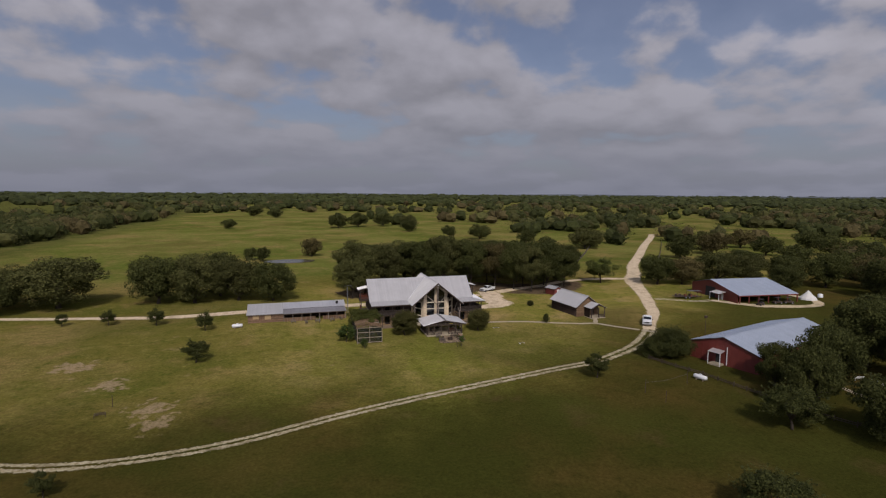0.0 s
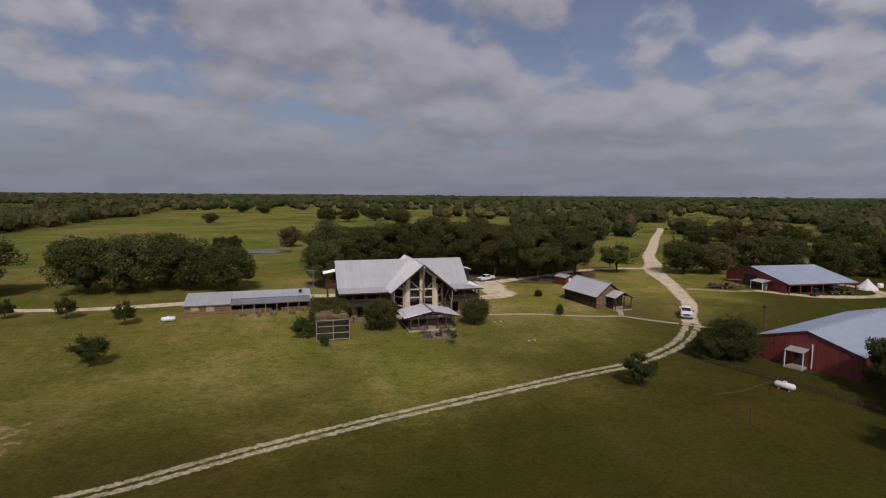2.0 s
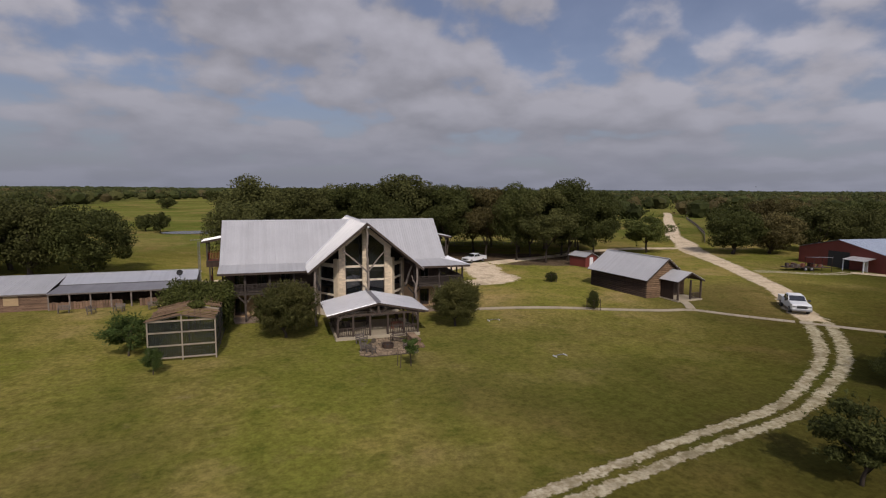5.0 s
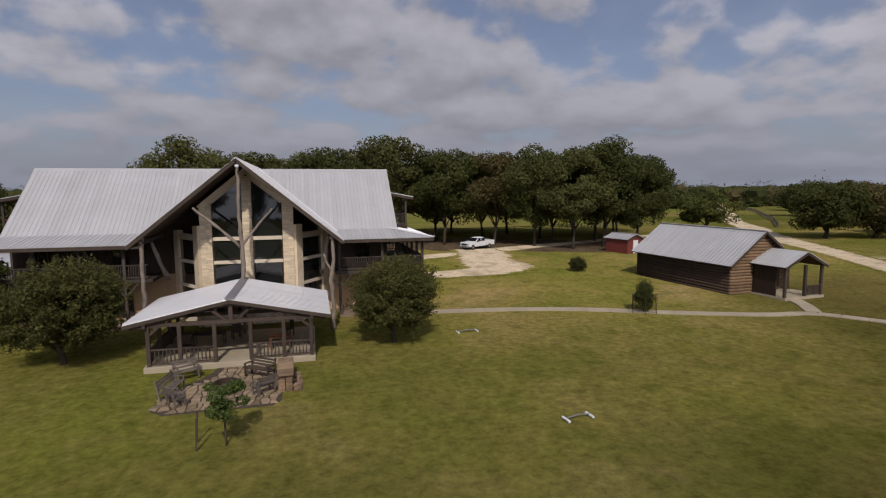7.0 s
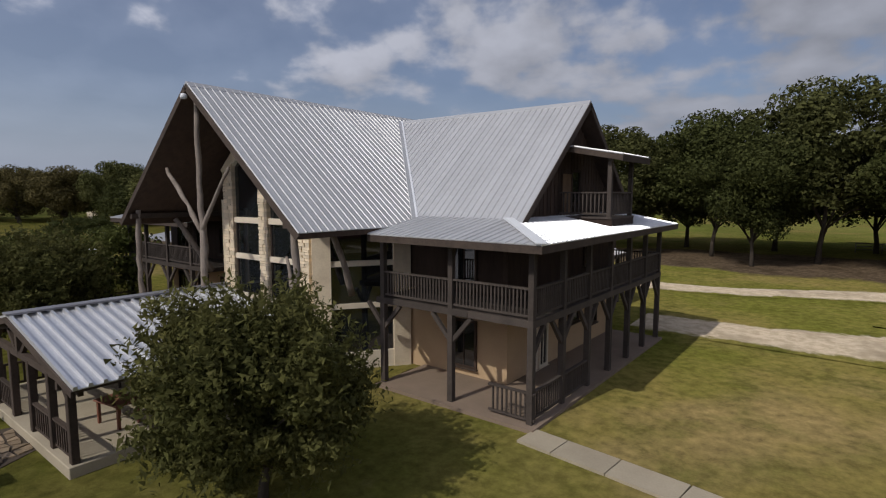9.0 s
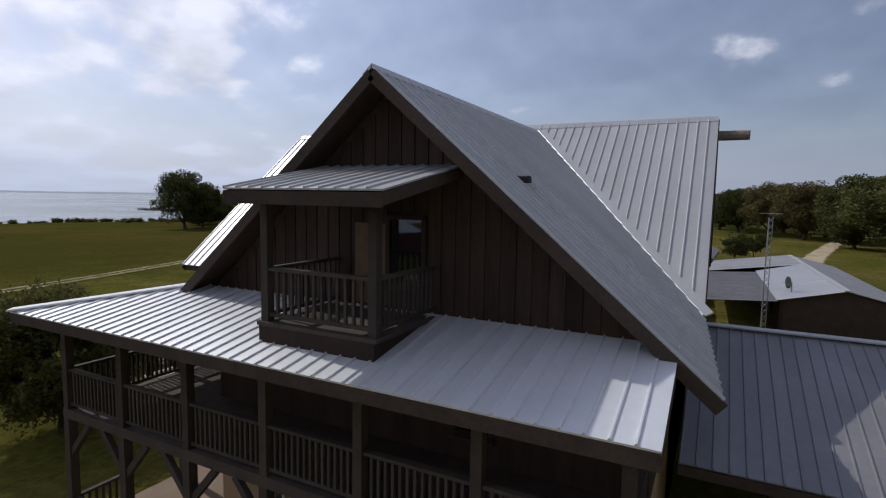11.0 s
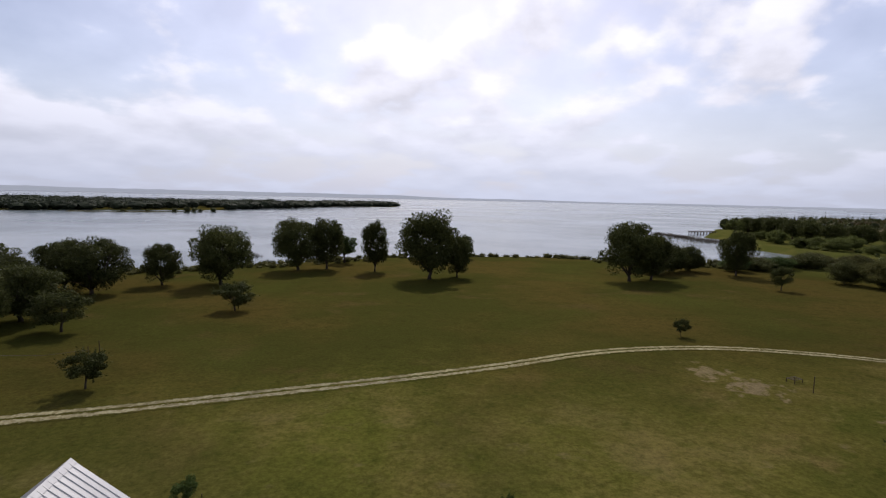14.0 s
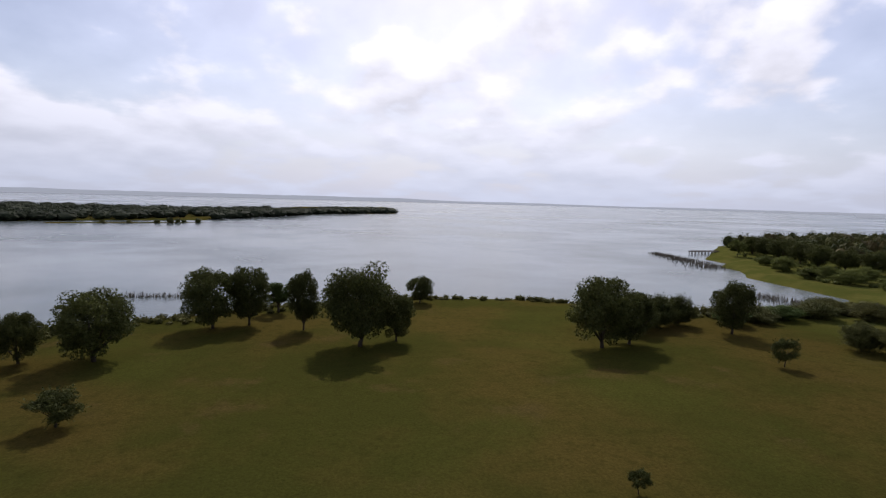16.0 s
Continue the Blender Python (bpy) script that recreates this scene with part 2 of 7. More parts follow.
M["far_leaf"] = leaf_mat("far_shore_leaves", (0.024, 0.031, 0.018), (0.040, 0.047, 0.026))
M["wood_olive"] = leaf_mat("olive_woodland_leaves", (0.055, 0.060, 0.020), (0.105, 0.100, 0.034))
M["wood_brown"] = leaf_mat("russet_woodland_leaves", (0.068, 0.056, 0.024), (0.120, 0.095, 0.040))
# pale tin; the porch sheets' sun and sky glint is put into this colour
M["porch_tin"] = mat("glint_pale_tin", (0.80, 0.80, 0.81), (0.70, 0.70, 0.71), rough=0.38, metal=0.3, scale=0.6, fine=6, bump=0.02, rnd=0.05, spec=0.6)
M["reed"] = mat("dry_reeds", (0.17, 0.13, 0.085), (0.09, 0.07, 0.05), rough=0.9, scale=1, fine=20, bump=0)
M["tent"] = mat("canvas", (0.72, 0.70, 0.66), (0.6, 0.58, 0.54), rough=0.9, scale=2, fine=30, bump=0.1)
M["cabin_tan"] = mat("tan_cabin_logs", (0.26, 0.165, 0.095), (0.15, 0.095, 0.058), rough=0.85, scale=2, fine=14, bump=0.3, rnd=0.2, spec=0.2)
M["ledge"] = mat("brown_ledge_stone", (0.29, 0.20, 0.125), (0.14, 0.092, 0.056), rough=0.9, scale=1.6, fine=16, bump=0.5, rnd=0.3, spec=0.2)
M["clay"] = mat("red_brown_paint", (0.20, 0.075, 0.04), (0.14, 0.05, 0.03), rough=0.6, scale=2, fine=30, bump=0.05)


# ---- building helpers ----
def obj(name, verts, faces, material, parent=None, label="", smooth=False):
    me = bpy.data.meshes.new(name)
    me.from_pydata(verts, [], faces)
    if material:
        me.materials.append(material)
    if smooth:
        me.shade_smooth()
    me.update()
    ob = new(name, me)
    if parent:
        ob.parent = parent
    if label:
        ob["label"] = label
    return ob


def part(name, bm, material, parent=None, label="", smooth=False):
    me = bpy.data.meshes.new(name)
    bm.to_mesh(me)
    bm.free()
    if material:
        me.materials.append(material)
    if smooth:
        me.shade_smooth()
    ob = new(name, me)
    if parent:
        ob.parent = parent
    if label:
        ob["label"] = label
    return ob


def thing(name, m, label, category, group="", kind=""):
    ob = new(name)
    ob.empty_display_size = 0.3
    ob.matrix_world = m
    return tagged(ob, label, category, group, kind)


BOXF = [(0, 3, 2, 1), (4, 5, 6, 7), (0, 1, 5, 4), (1, 2, 6, 5), (2, 3, 7, 6), (3, 0, 4, 7)]


def box_data(x0, y0, z0, x1, y1, z1):
    return [(x0, y0, z0), (x1, y0, z0), (x1, y1, z0), (x0, y1, z0), (x0, y0, z1), (x1, y0, z1), (x1, y1, z1), (x0, y1, z1)], BOXF


def box(name, x0, y0, z0, x1, y1, z1, material, parent=None, label="", bevel=0.0):
    if bevel:
        bm = bmesh.new()
        v, f = box_data(x0, y0, z0, x1, y1, z1)
        vs = [bm.verts.new(p) for p in v]
        for q in f:
            bm.faces.new([vs[i] for i in q])
        bmesh.ops.bevel(bm, geom=bm.edges[:], offset=bevel, segments=1, affect="EDGES")
        return part(name, bm, material, parent, label)
    v, f = box_data(x0, y0, z0, x1, y1, z1)
    return obj(name, v, f, material, parent, label)


def beam_data(a, b, w, h, up=(0, 0, 1)):
    """A bar of section w x h from a to b."""
    a, b = Vector(a), Vector(b)
    d = (b - a).normalized()
    s = d.cross(Vector(up))
    s = s.normalized() if s.length > 1e-4 else Vector((1, 0, 0))
    u = s.cross(d)
    vs = []
    for p in (a, b):
        for i, j in ((-1, -1), (1, -1), (1, 1), (-1, 1)):
            vs.append(tuple(p + s * (i * w / 2) + u * (j * h / 2)))
    return vs, [(0, 1, 2, 3), (7, 6, 5, 4), (0, 4, 5, 1), (1, 5, 6, 2), (2, 6, 7, 3), (3, 7, 4, 0)]


def beam(name, a, b, w, h, material, parent=None, label="", up=(0, 0, 1)):
    v, f = beam_data(a, b, w, h, up)
    return obj(name, v, f, material, parent, label)


def tube(pts, radii, sides=8, wob=0.0, rng=None):
    """A tapering round limb through pts."""
    vs, fs = [], []
    for i, p in enumerate(pts):
        p = Vector(p)
        d = Vector(pts[min(i + 1, len(pts) - 1)]) - Vector(pts[max(i - 1, 0)])
        d.normalize()
        s = d.cross(Vector((0.13, 0.97, 0.2)))
        s.normalize()
        u = d.cross(s)
        for k in range(sides):
            a = 2 * math.pi * k / sides
            r = radii[i] * (1 + (rng.uniform(-wob, wob) if rng else 0))
            vs.append(tuple(p + s * (r * math.cos(a)) + u * (r * math.sin(a))))
    for i in range(len(pts) - 1):
        for k in range(sides):
            a, b = i * sides + k, i * sides + (k + 1) % sides
            fs.append((a, b, b + sides, a + sides))
    fs.append(tuple(range(sides))[::-1])
    fs.append(tuple(range((len(pts) - 1) * sides, len(pts) * sides)))
    return vs, fs


def join(*pieces):
    vs, fs = [], []
    for v, f in pieces:
        o = len(vs)
        vs += v
        fs += [tuple(i + o for i in q) for q in f]
    return vs, fs


def lathe(profile, sides=16):
    vs, fs = [], []
    for r, z in profile:
        for k in range(sides):
            a = 2 * math.pi * k / sides
            vs.append((r * math.cos(a), r * math.sin(a), z))
    for i in range(len(profile) - 1):
        for k in range(sides):
            a, b = i * sides + k, i * sides + (k + 1) % sides
            fs.append((a, b, b + sides, a + sides))
    return vs, fs


def clip(poly, axis, lim, keep_above):
    out = []
    for i, p in enumerate(poly):
        q = poly[(i + 1) % len(poly)]
        pin, qin = (p[axis] >= lim) == keep_above, (q[axis] >= lim) == keep_above
        if pin:
            out.append(p)
        if pin != qin:
            t = (lim - p[axis]) / (q[axis] - p[axis])
            out.append(tuple(p[k] + t * (q[k] - p[k]) for k in range(len(p))))
    return out


def panels(poly, material, parent, step=0.30, rib=0.032, thick=0.03, rib_w=0.05):
    """Metal sheets with a raised seam, side by side over a sloping convex outline; each sheet is a piece of its own."""
    P = [Vector(p) for p in poly]
    nrm = (P[1] - P[0]).cross(P[2] - P[0]).normalized()
    if nrm.z < 0:
        nrm = -nrm
    u = Vector((0, 0, 1)).cross(nrm).normalized()
    v = nrm.cross(u)
    o = P[0]
    flat = [((p - o).dot(u), (p - o).dot(v)) for p in P]
    lo, hi = min(f[0] for f in flat), max(f[0] for f in flat)
    count = max(1, round((hi - lo) / step))
    w = (hi - lo) / count
    for i in range(count):
        s = clip(clip(flat, 0, lo + i * w, True), 0, lo + (i + 1) * w, False)
        if len(s) < 3:
            continue
        n = len(s)
        area = sum(s[k][0] * s[(k + 1) % n][1] - s[(k + 1) % n][0] * s[k][1] for k in range(n))
        if abs(area) < 0.02:
            continue
        if area < 0:
            s = s[::-1]
        vs = [tuple(o + u * a + v * b) for a, b in s] + [tuple(o + u * a + v * b + nrm * thick) for a, b in s]
        fs = [tuple(range(n))[::-1], tuple(range(n, 2 * n))] + [(k, (k + 1) % n, (k + 1) % n + n, k + n) for k in range(n)]
        # seam along the sheet's first edge
        c0 = lo + i * w
        thin = clip(clip(flat, 0, c0, True), 0, c0 + rib_w, False)
        if len(thin) >= 3:
            b0, b1 = min(t[1] for t in thin), max(t[1] for t in thin)
            if b1 - b0 > 0.15:
                q = []
                for h, ins in ((thick, 0.0), (thick + rib, 0.014)):
                    for a, b in ((c0 + ins, b0), (c0 + rib_w - ins, b0), (c0 + rib_w - ins, b1), (c0 + ins, b1)):
                        q.append(tuple(o + u * a + v * b + nrm * h))
                vs, fs = join((vs, fs), (q, BOXF[1:]))
        obj("panel", vs, fs, material, parent)


def slab(poly, thick, name, material, parent, label=""):
    """A flat plate under an outline, thick metres down."""
    n = len(poly)
    vs = [tuple(p) for p in poly] + [(p[0], p[1], p[2] - thick) for p in poly]
    fs = [tuple(range(n)), tuple(range(n, 2 * n))[::-1]] + [(k, k + n, (k + 1) % n + n, (k + 1) % n) for k in range(n)]
    return obj(name, vs, fs, material, parent, label)


# ---- ground, water, distance ----
GZ = 0.5
SHORE = [(-3000, -300), (-1500, -400), (-700, -545), (-420, -485), (-330, -440), (-278, -385), (-240, -305), (-221, -245), (-219, -200), (-205, -182), (-160, -172),
         (-125, -172), (-100, -187), (-80, -195), (-50, -196), (-20, -190), (0, -183), (21, -167), (42, -156), (62, -149), (110, -128), (250, -60), (600, 60), (1500, 500), (4800, 2500)]


def shore(x):
    for (x0, y0), (x1, y1) in zip(SHORE, SHORE[1:]):
        if x <= x1:
            return y0 + (y1 - y0) * max(0.0, (x - x0)) / (x1 - x0)
    return SHORE[-1][1]


def smooth01(t):
    t = min(1.0, max(0.0, t))
    return t * t * (3 - 2 * t)


TRACK = [(-175, -15), (-140, -25), (-110, -38), (-91, -47.5), (-80, -54.5), (-73, -58), (-64, -61), (-54, -62), (-42, -60.5), (-28, -55.7), (-14, -51.6), (-1.5, -48.5),
         (13, -45), (23.5, -42.7), (31.7, -39), (38.6, -34.9), (45.8, -28.9), (51.7, -22.8)]


def ground_z(x, y):
    d = y - shore(x)
    base = GZ - 0.22 * smooth01((-y - 7) / 10) - 0.13 * smooth01((-y - 15) / 40) - 1.55 * smooth01((-y - 45) / 110)
    if x < -215:
        base = max(base, -1.6)
    wob = 0.16 * noise.noise((x * 0.02, y * 0.02, 0)) * smooth01((math.hypot(x, y + 5) - 40) / 60)
    far = max(0.0, math.hypot(x, y) - 400) * 0.002
    base += wob + (far * (0.5 + noise.noise((x * 0.002, y * 0.002, 3))) if y > 100 else 0)
    return base + (-6.0 - base) * smooth01((3 - d) / 12.0)


def axis_steps(dense, to, grow=1.17, step=2.5):
    out, s, x = [], step, 0.0
    while x < to:
        out.append(x)
        s = step if x < dense else s * grow
        x += s
    return out + [to]


gx = sorted({-v for v in axis_steps(150, 4700)} | set(axis_steps(150, 4700)))
gy = sorted({-v for v in axis_steps(210, 700)} | set(axis_steps(210, 4700)))
gv = [(x, y, ground_z(x, y)) for y in gy for x in gx]
gf = [(j * len(gx) + i, j * len(gx) + i + 1, (j + 1) * len(gx) + i + 1, (j + 1) * len(gx) + i)
      for j in range(len(gy) - 1) for i in range(len(gx) - 1)]


def ramp_noise(n, l, co, scale, detail, lo, hi):
    t = n.new("ShaderNodeTexNoise")
    t.inputs["Scale"].default_value, t.inputs["Detail"].default_value, t.inputs["Roughness"].default_value = scale, detail, 0.62
    l.new(co, t.inputs[0])
    r = n.new("ShaderNodeMapRange")
    r.interpolation_type = "SMOOTHSTEP"
    l.new(t.outputs[0], r.inputs[0])
    r.inputs[1].default_value, r.inputs[2].default_value = lo, hi
    return r.outputs[0]


def mixc(n, l, f, a, c):
    q = n.new("ShaderNodeMixRGB")
    l.new(f, q.inputs[0])
    for i, v in ((1, a), (2, c)):
        if isinstance(v, tuple):
            q.inputs[i].default_value = (*v, 1)
        else:
            l.new(v, q.inputs[i])
    return q.outputs[0]


def grass_colour(n, l, co):
    """Turf: green by the house, greener pasture to the north, brown rough grass towards the lake darkened for cloud
    shade; bare and dark tufts.
    """
    sep = n.new("ShaderNodeSeparateXYZ")
    l.new(co, sep.inputs[0])

    def m(op, a, b):
        k = n.new("ShaderNodeMath")
        k.operation = op
        for i, v in enumerate((a, b)):
            if isinstance(v, (int, float)):
                k.inputs[i].default_value = v
            else:
                l.new(v, k.inputs[i])
        return k.outputs[0]

    def band(v, lo, hi):
        r = n.new("ShaderNodeMapRange")
        r.interpolation_type = "SMOOTHSTEP"
        l.new(v, r.inputs[0])
        r.inputs[1].default_value, r.inputs[2].default_value = lo, hi
        return r.outputs[0]
    wander = m("MULTIPLY", m("SUBTRACT", ramp_noise(n, l, co, 0.03, 5, 0.2, 0.8), 0.5), 30.0)
    # rough strip south and east of the wheel track, cloud shade put into its colour
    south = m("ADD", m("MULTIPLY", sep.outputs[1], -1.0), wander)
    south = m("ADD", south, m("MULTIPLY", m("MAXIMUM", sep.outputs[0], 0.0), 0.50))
    c = mixc(n, l, ramp_noise(n, l, co, 0.05, 6, 0.35, 0.65), (0.088, 0.089, 0.018), (0.134, 0.112, 0.028))
    c = mixc(n, l, band(m("ADD", sep.outputs[1], wander), 55, 95), c, mixc(n, l, ramp_noise(n, l, co, 0.012, 4, 0.42, 0.6), (0.088, 0.108, 0.021), (0.142, 0.138, 0.038)))
    c = mixc(n, l, m("MULTIPLY", ramp_noise(n, l, co, 0.028, 6, 0.46, 0.66), 0.85), c, (0.195, 0.143, 0.055))
    c = mixc(n, l, ramp_noise(n, l, co, 0.11, 8, 0.53, 0.72), c, (0.180, 0.128, 0.048))
    lawn = m("MULTIPLY", m("MULTIPLY", band(south, 46, 28), band(m("ADD", sep.outputs[1], wander), 62, 40)), band(m("ADD", sep.outputs[0], wander), -62, -18))
    c = mixc(n, l, m("MULTIPLY", lawn, 0.8), c, mixc(n, l, ramp_noise(n, l, co, 0.075, 6, 0.40, 0.64), (0.150, 0.148, 0.028), (0.255, 0.194, 0.064)))
    c = mixc(n, l, m("MULTIPLY", m("MULTIPLY", lawn, 0.7), ramp_noise(n, l, co, 0.080, 6, 0.53, 0.66)), c, (0.275, 0.198, 0.090))
    # brown rough grass, its tone lowered to stand for cloud shade
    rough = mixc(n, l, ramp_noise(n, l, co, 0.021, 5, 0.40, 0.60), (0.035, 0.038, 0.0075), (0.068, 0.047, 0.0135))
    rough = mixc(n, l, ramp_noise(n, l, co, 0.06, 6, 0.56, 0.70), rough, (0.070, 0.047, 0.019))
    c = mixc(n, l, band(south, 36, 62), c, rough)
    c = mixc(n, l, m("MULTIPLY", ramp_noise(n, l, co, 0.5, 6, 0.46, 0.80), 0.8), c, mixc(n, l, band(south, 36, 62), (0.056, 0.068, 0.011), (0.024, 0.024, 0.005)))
    c = mixc(n, l, m("MULTIPLY", ramp_noise(n, l, co, 0.2, 8, 0.62, 0.76), band(south, 60, 34)), c, (0.20, 0.15, 0.075))
    straw = m("MULTIPLY", ramp_noise(n, l, co, 0.42, 9, 0.53, 0.66), band(south, 60, 34))
    c = mixc(n, l, m("MULTIPLY", straw, 0.55), c, (0.175, 0.145, 0.045))
    c = mixc(n, l, m("MULTIPLY", ramp_noise(n, l, co, 0.016, 3, 0.46, 0.66), 0.55), c, (0.058, 0.062, 0.013))
    # green bank of the point
    c = mixc(n, l, m("MULTIPLY", band(sep.outputs[0], -150, -185), 1.0), c, mixc(n, l, ramp_noise(n, l, co, 0.09, 6, 0.4, 0.65), (0.062, 0.072, 0.018), (0.105, 0.096, 0.030)))
    # bare, chalky spots on the west lawn
    fray = m("MULTIPLY", m("SUBTRACT", ramp_noise(n, l, co, 0.55, 6, 0.2, 0.8), 0.5), 7.0)
    for px, py, size in ((-73, -21, 2.6), (-55, -45.5, 2.2), (-53, -51, 1.7), (-64, -33, 2.0)):
        far = n.new("ShaderNodeVectorMath")
        far.operation = "DISTANCE"
        l.new(co, far.inputs[0])
        far.inputs[1].default_value = (px, py, GZ)
        c = mixc(n, l, m("MULTIPLY", band(m("ADD", far.outputs["Value"], fray), size + 1.2, size - 1.2), 0.75), c, (0.27, 0.20, 0.13))
    f = n.new("ShaderNodeTexNoise")
    f.inputs["Scale"].default_value, f.inputs["Detail"].default_value, f.inputs["Roughness"].default_value = 2.4, 9, 0.72
    l.new(co, f.inputs[0])
    sc = n.new("ShaderNodeVectorMath")
    sc.operation = "SCALE"
    l.new(c, sc.inputs[0])
    r = n.new("ShaderNodeMapRange")
    l.new(f.outputs[0], r.inputs[0])
    r.inputs[1].default_value, r.inputs[2].default_value, r.inputs[3].default_value, r.inputs[4].default_value = 0.3, 0.7, 0.58, 1.44
    l.new(r.outputs[0], sc.inputs["Scale"])
    return sc.outputs[0], f.outputs[0], m("ADD", m("MULTIPLY", band(south, 36, 62), 0.20), 0.18)


def turf(n, l, colour, height, shine=0.38):
    """Soft turf whose waxy blades throw some light on towards the side away from the sun."""
    b = n["Principled BSDF"]
    l.new(colour, b.inputs["Base Color"])
    b.inputs["Roughness"].default_value, b.inputs["Specular IOR Level"].default_value = 0.9, 0.0
    b.inputs["Diffuse Roughness"].default_value = 1.0
    bp = n.new("ShaderNodeBump")
    bp.inputs["Strength"].default_value, bp.inputs["Distance"].default_value = 0.7, 0.15
    l.new(height, bp.inputs["Height"])
    l.new(bp.outputs[0], b.inputs["Normal"])
    wax = n.new("ShaderNodeVectorMath")
    wax.operation = "MULTIPLY"
    l.new(colour, wax.inputs[0])
    wax.inputs[1].default_value = (1.05, 1.1, 0.7)
    tip = n.new("ShaderNodeVectorMath")
    tip.operation = "ADD"
    l.new(wax.outputs[0], tip.inputs[0])
    tip.inputs[1].default_value = (0.060, 0.052, 0.018)
    gl = n.new("ShaderNodeBsdfGlossy")
    gl.inputs["Roughness"].default_value = 0.82
    l.new(tip.outputs[0], gl.inputs["Color"])
    l.new(bp.outputs[0], gl.inputs["Normal"])
    mx = n.new("ShaderNodeMixShader")
    if isinstance(shine, float):
        mx.inputs[0].default_value = shine
    else:
        l.new(shine, mx.inputs[0])
    l.new(b.outputs[0], mx.inputs[1])
    l.new(gl.outputs[0], mx.inputs[2])
    out = [q for q in n if q.type == "OUTPUT_MATERIAL"][0]
    l.new(mx.outputs[0], out.inputs[0])


def grass_material():
    k = bpy.data.materials.new("grass")
    k.use_nodes = True
    n, l = k.node_tree.nodes, k.node_tree.links
    co = n.new("ShaderNodeTexCoord").outputs["Object"]
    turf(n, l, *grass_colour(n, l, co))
    return k


def strip_material(name, col, col2, ruts, scale=0.45, thin=0.0):
    """Gravel that frays into turf at its edges; ruts leaves grass between two wheel lines. UV x runs across."""
    k = bpy.data.materials.new(name)
    k.use_nodes = True
    n, l = k.node_tree.nodes, k.node_tree.links
    co = n.new("ShaderNodeTexCoord").outputs["Object"]
    uv = n.new("ShaderNodeUVMap")
    sep = n.new("ShaderNodeSeparateXYZ")
    l.new(uv.outputs[0], sep.inputs[0])

    def m(op, a, b=0.0):
        q = n.new("ShaderNodeMath")
        q.operation = op
        for i, v in enumerate((a, b)):
            if isinstance(v, (int, float)):
                q.inputs[i].default_value = v
            else:
                l.new(v, q.inputs[i])
        return q.outputs[0]
    u = m("ABSOLUTE", m("SUBTRACT", m("MULTIPLY", sep.outputs[0], 2.0), 1.0))
    t = n.new("ShaderNodeTexNoise")
    t.inputs["Scale"].default_value, t.inputs["Detail"].default_value, t.inputs["Roughness"].default_value = scale, 9, 0.66
    l.new(co, t.inputs[0])
    fray = m("MULTIPLY", m("SUBTRACT", t.outputs[0], 0.5), 1.9)
    d = m("ABSOLUTE", m("SUBTRACT", u, 0.46)) if ruts else m("MULTIPLY", u, 0.62)
    mask = n.new("ShaderNodeMapRange")
    mask.interpolation_type = "SMOOTHSTEP"
    l.new(m("ADD", m("SUBTRACT", (0.27 if ruts else 0.46) - thin, d), m("MULTIPLY", fray, 0.5 if ruts else 0.3)), mask.inputs[0])
    mask.inputs[1].default_value, mask.inputs[2].default_value = -0.05, 0.06
    edge = n.new("ShaderNodeMapRange")
    edge.interpolation_type = "SMOOTHSTEP"
    l.new(u, edge.inputs[0])
    edge.inputs[1].default_value, edge.inputs[2].default_value, edge.inputs[3].default_value, edge.inputs[4].default_value = 0.86, 0.99, 1.0, 0.0
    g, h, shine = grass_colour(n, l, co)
    stones = mixc(n, l, ramp_noise(n, l, co, 2.6, 8, 0.34, 0.64), col2, col)
    stones = mixc(n, l, ramp_noise(n, l, co, 0.4, 4, 0.45, 0.75), stones, tuple(0.72 * q for q in col2))
    turf(n, l, mixc(n, l, m("MULTIPLY", mask.outputs[0], edge.outputs[0]), g, stones), h, shine)
    return k


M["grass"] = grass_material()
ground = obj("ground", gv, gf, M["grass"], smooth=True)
tagged(ground, "dry green mown pasture grass with brown patches", "lawn", kind="structure")


def water_material():
    k = bpy.data.materials.new("lake_water")
    k.use_nodes = True
    n, l = k.node_tree.nodes, k.node_tree.links
    b = n["Principled BSDF"]
    co = n.new("ShaderNodeTexCoord").outputs["Object"]
    b.inputs["Base Color"].default_value = (0.10, 0.12, 0.125, 1)
    b.inputs["Roughness"].default_value = 0.22
    b.inputs["IOR"].default_value = 1.33
    mp = n.new("ShaderNodeMapping")
    mp.inputs["Scale"].default_value = (1, 2.2, 1)
    mp.inputs["Rotation"].default_value = (0, 0, 0.4)
    l.new(co, mp.inputs[0])
    t = n.new("ShaderNodeTexNoise")
    t.inputs["Scale"].default_value, t.inputs["Detail"].default_value = 0.35, 8
    l.new(mp.outputs[0], t.inputs[0])
    bp = n.new("ShaderNodeBump")
    bp.inputs["Strength"].default_value, bp.inputs["Distance"].default_value = 0.11, 0.5
    l.new(t.outputs[0], bp.inputs["Height"])
    l.new(bp.outputs[0], b.inputs["Normal"])
    r = ramp_noise(n, l, co, 0.006, 5, 0.35, 0.7)
    mr = n.new("ShaderNodeMapRange")
    l.new(r, mr.inputs[0])
    mr.inputs[3].default_value, mr.inputs[4].default_value = 0.14, 0.30
    l.new(mr.outputs[0], b.inputs["Roughness"])
    return k


M["water"] = water_material()
WZ = -3.8
M["pond"] = mat("muddy_pond_water", (0.10, 0.085, 0.05), (0.07, 0.065, 0.035), rough=0.25, scale=0.1, fine=2, bump=0.02)
water = obj("water", [(-4800, -4800, WZ), (4800, -4800, WZ), (4800, 2600, WZ), (-4800, 2600, WZ)], [(0, 1, 2, 3)], M["water"])
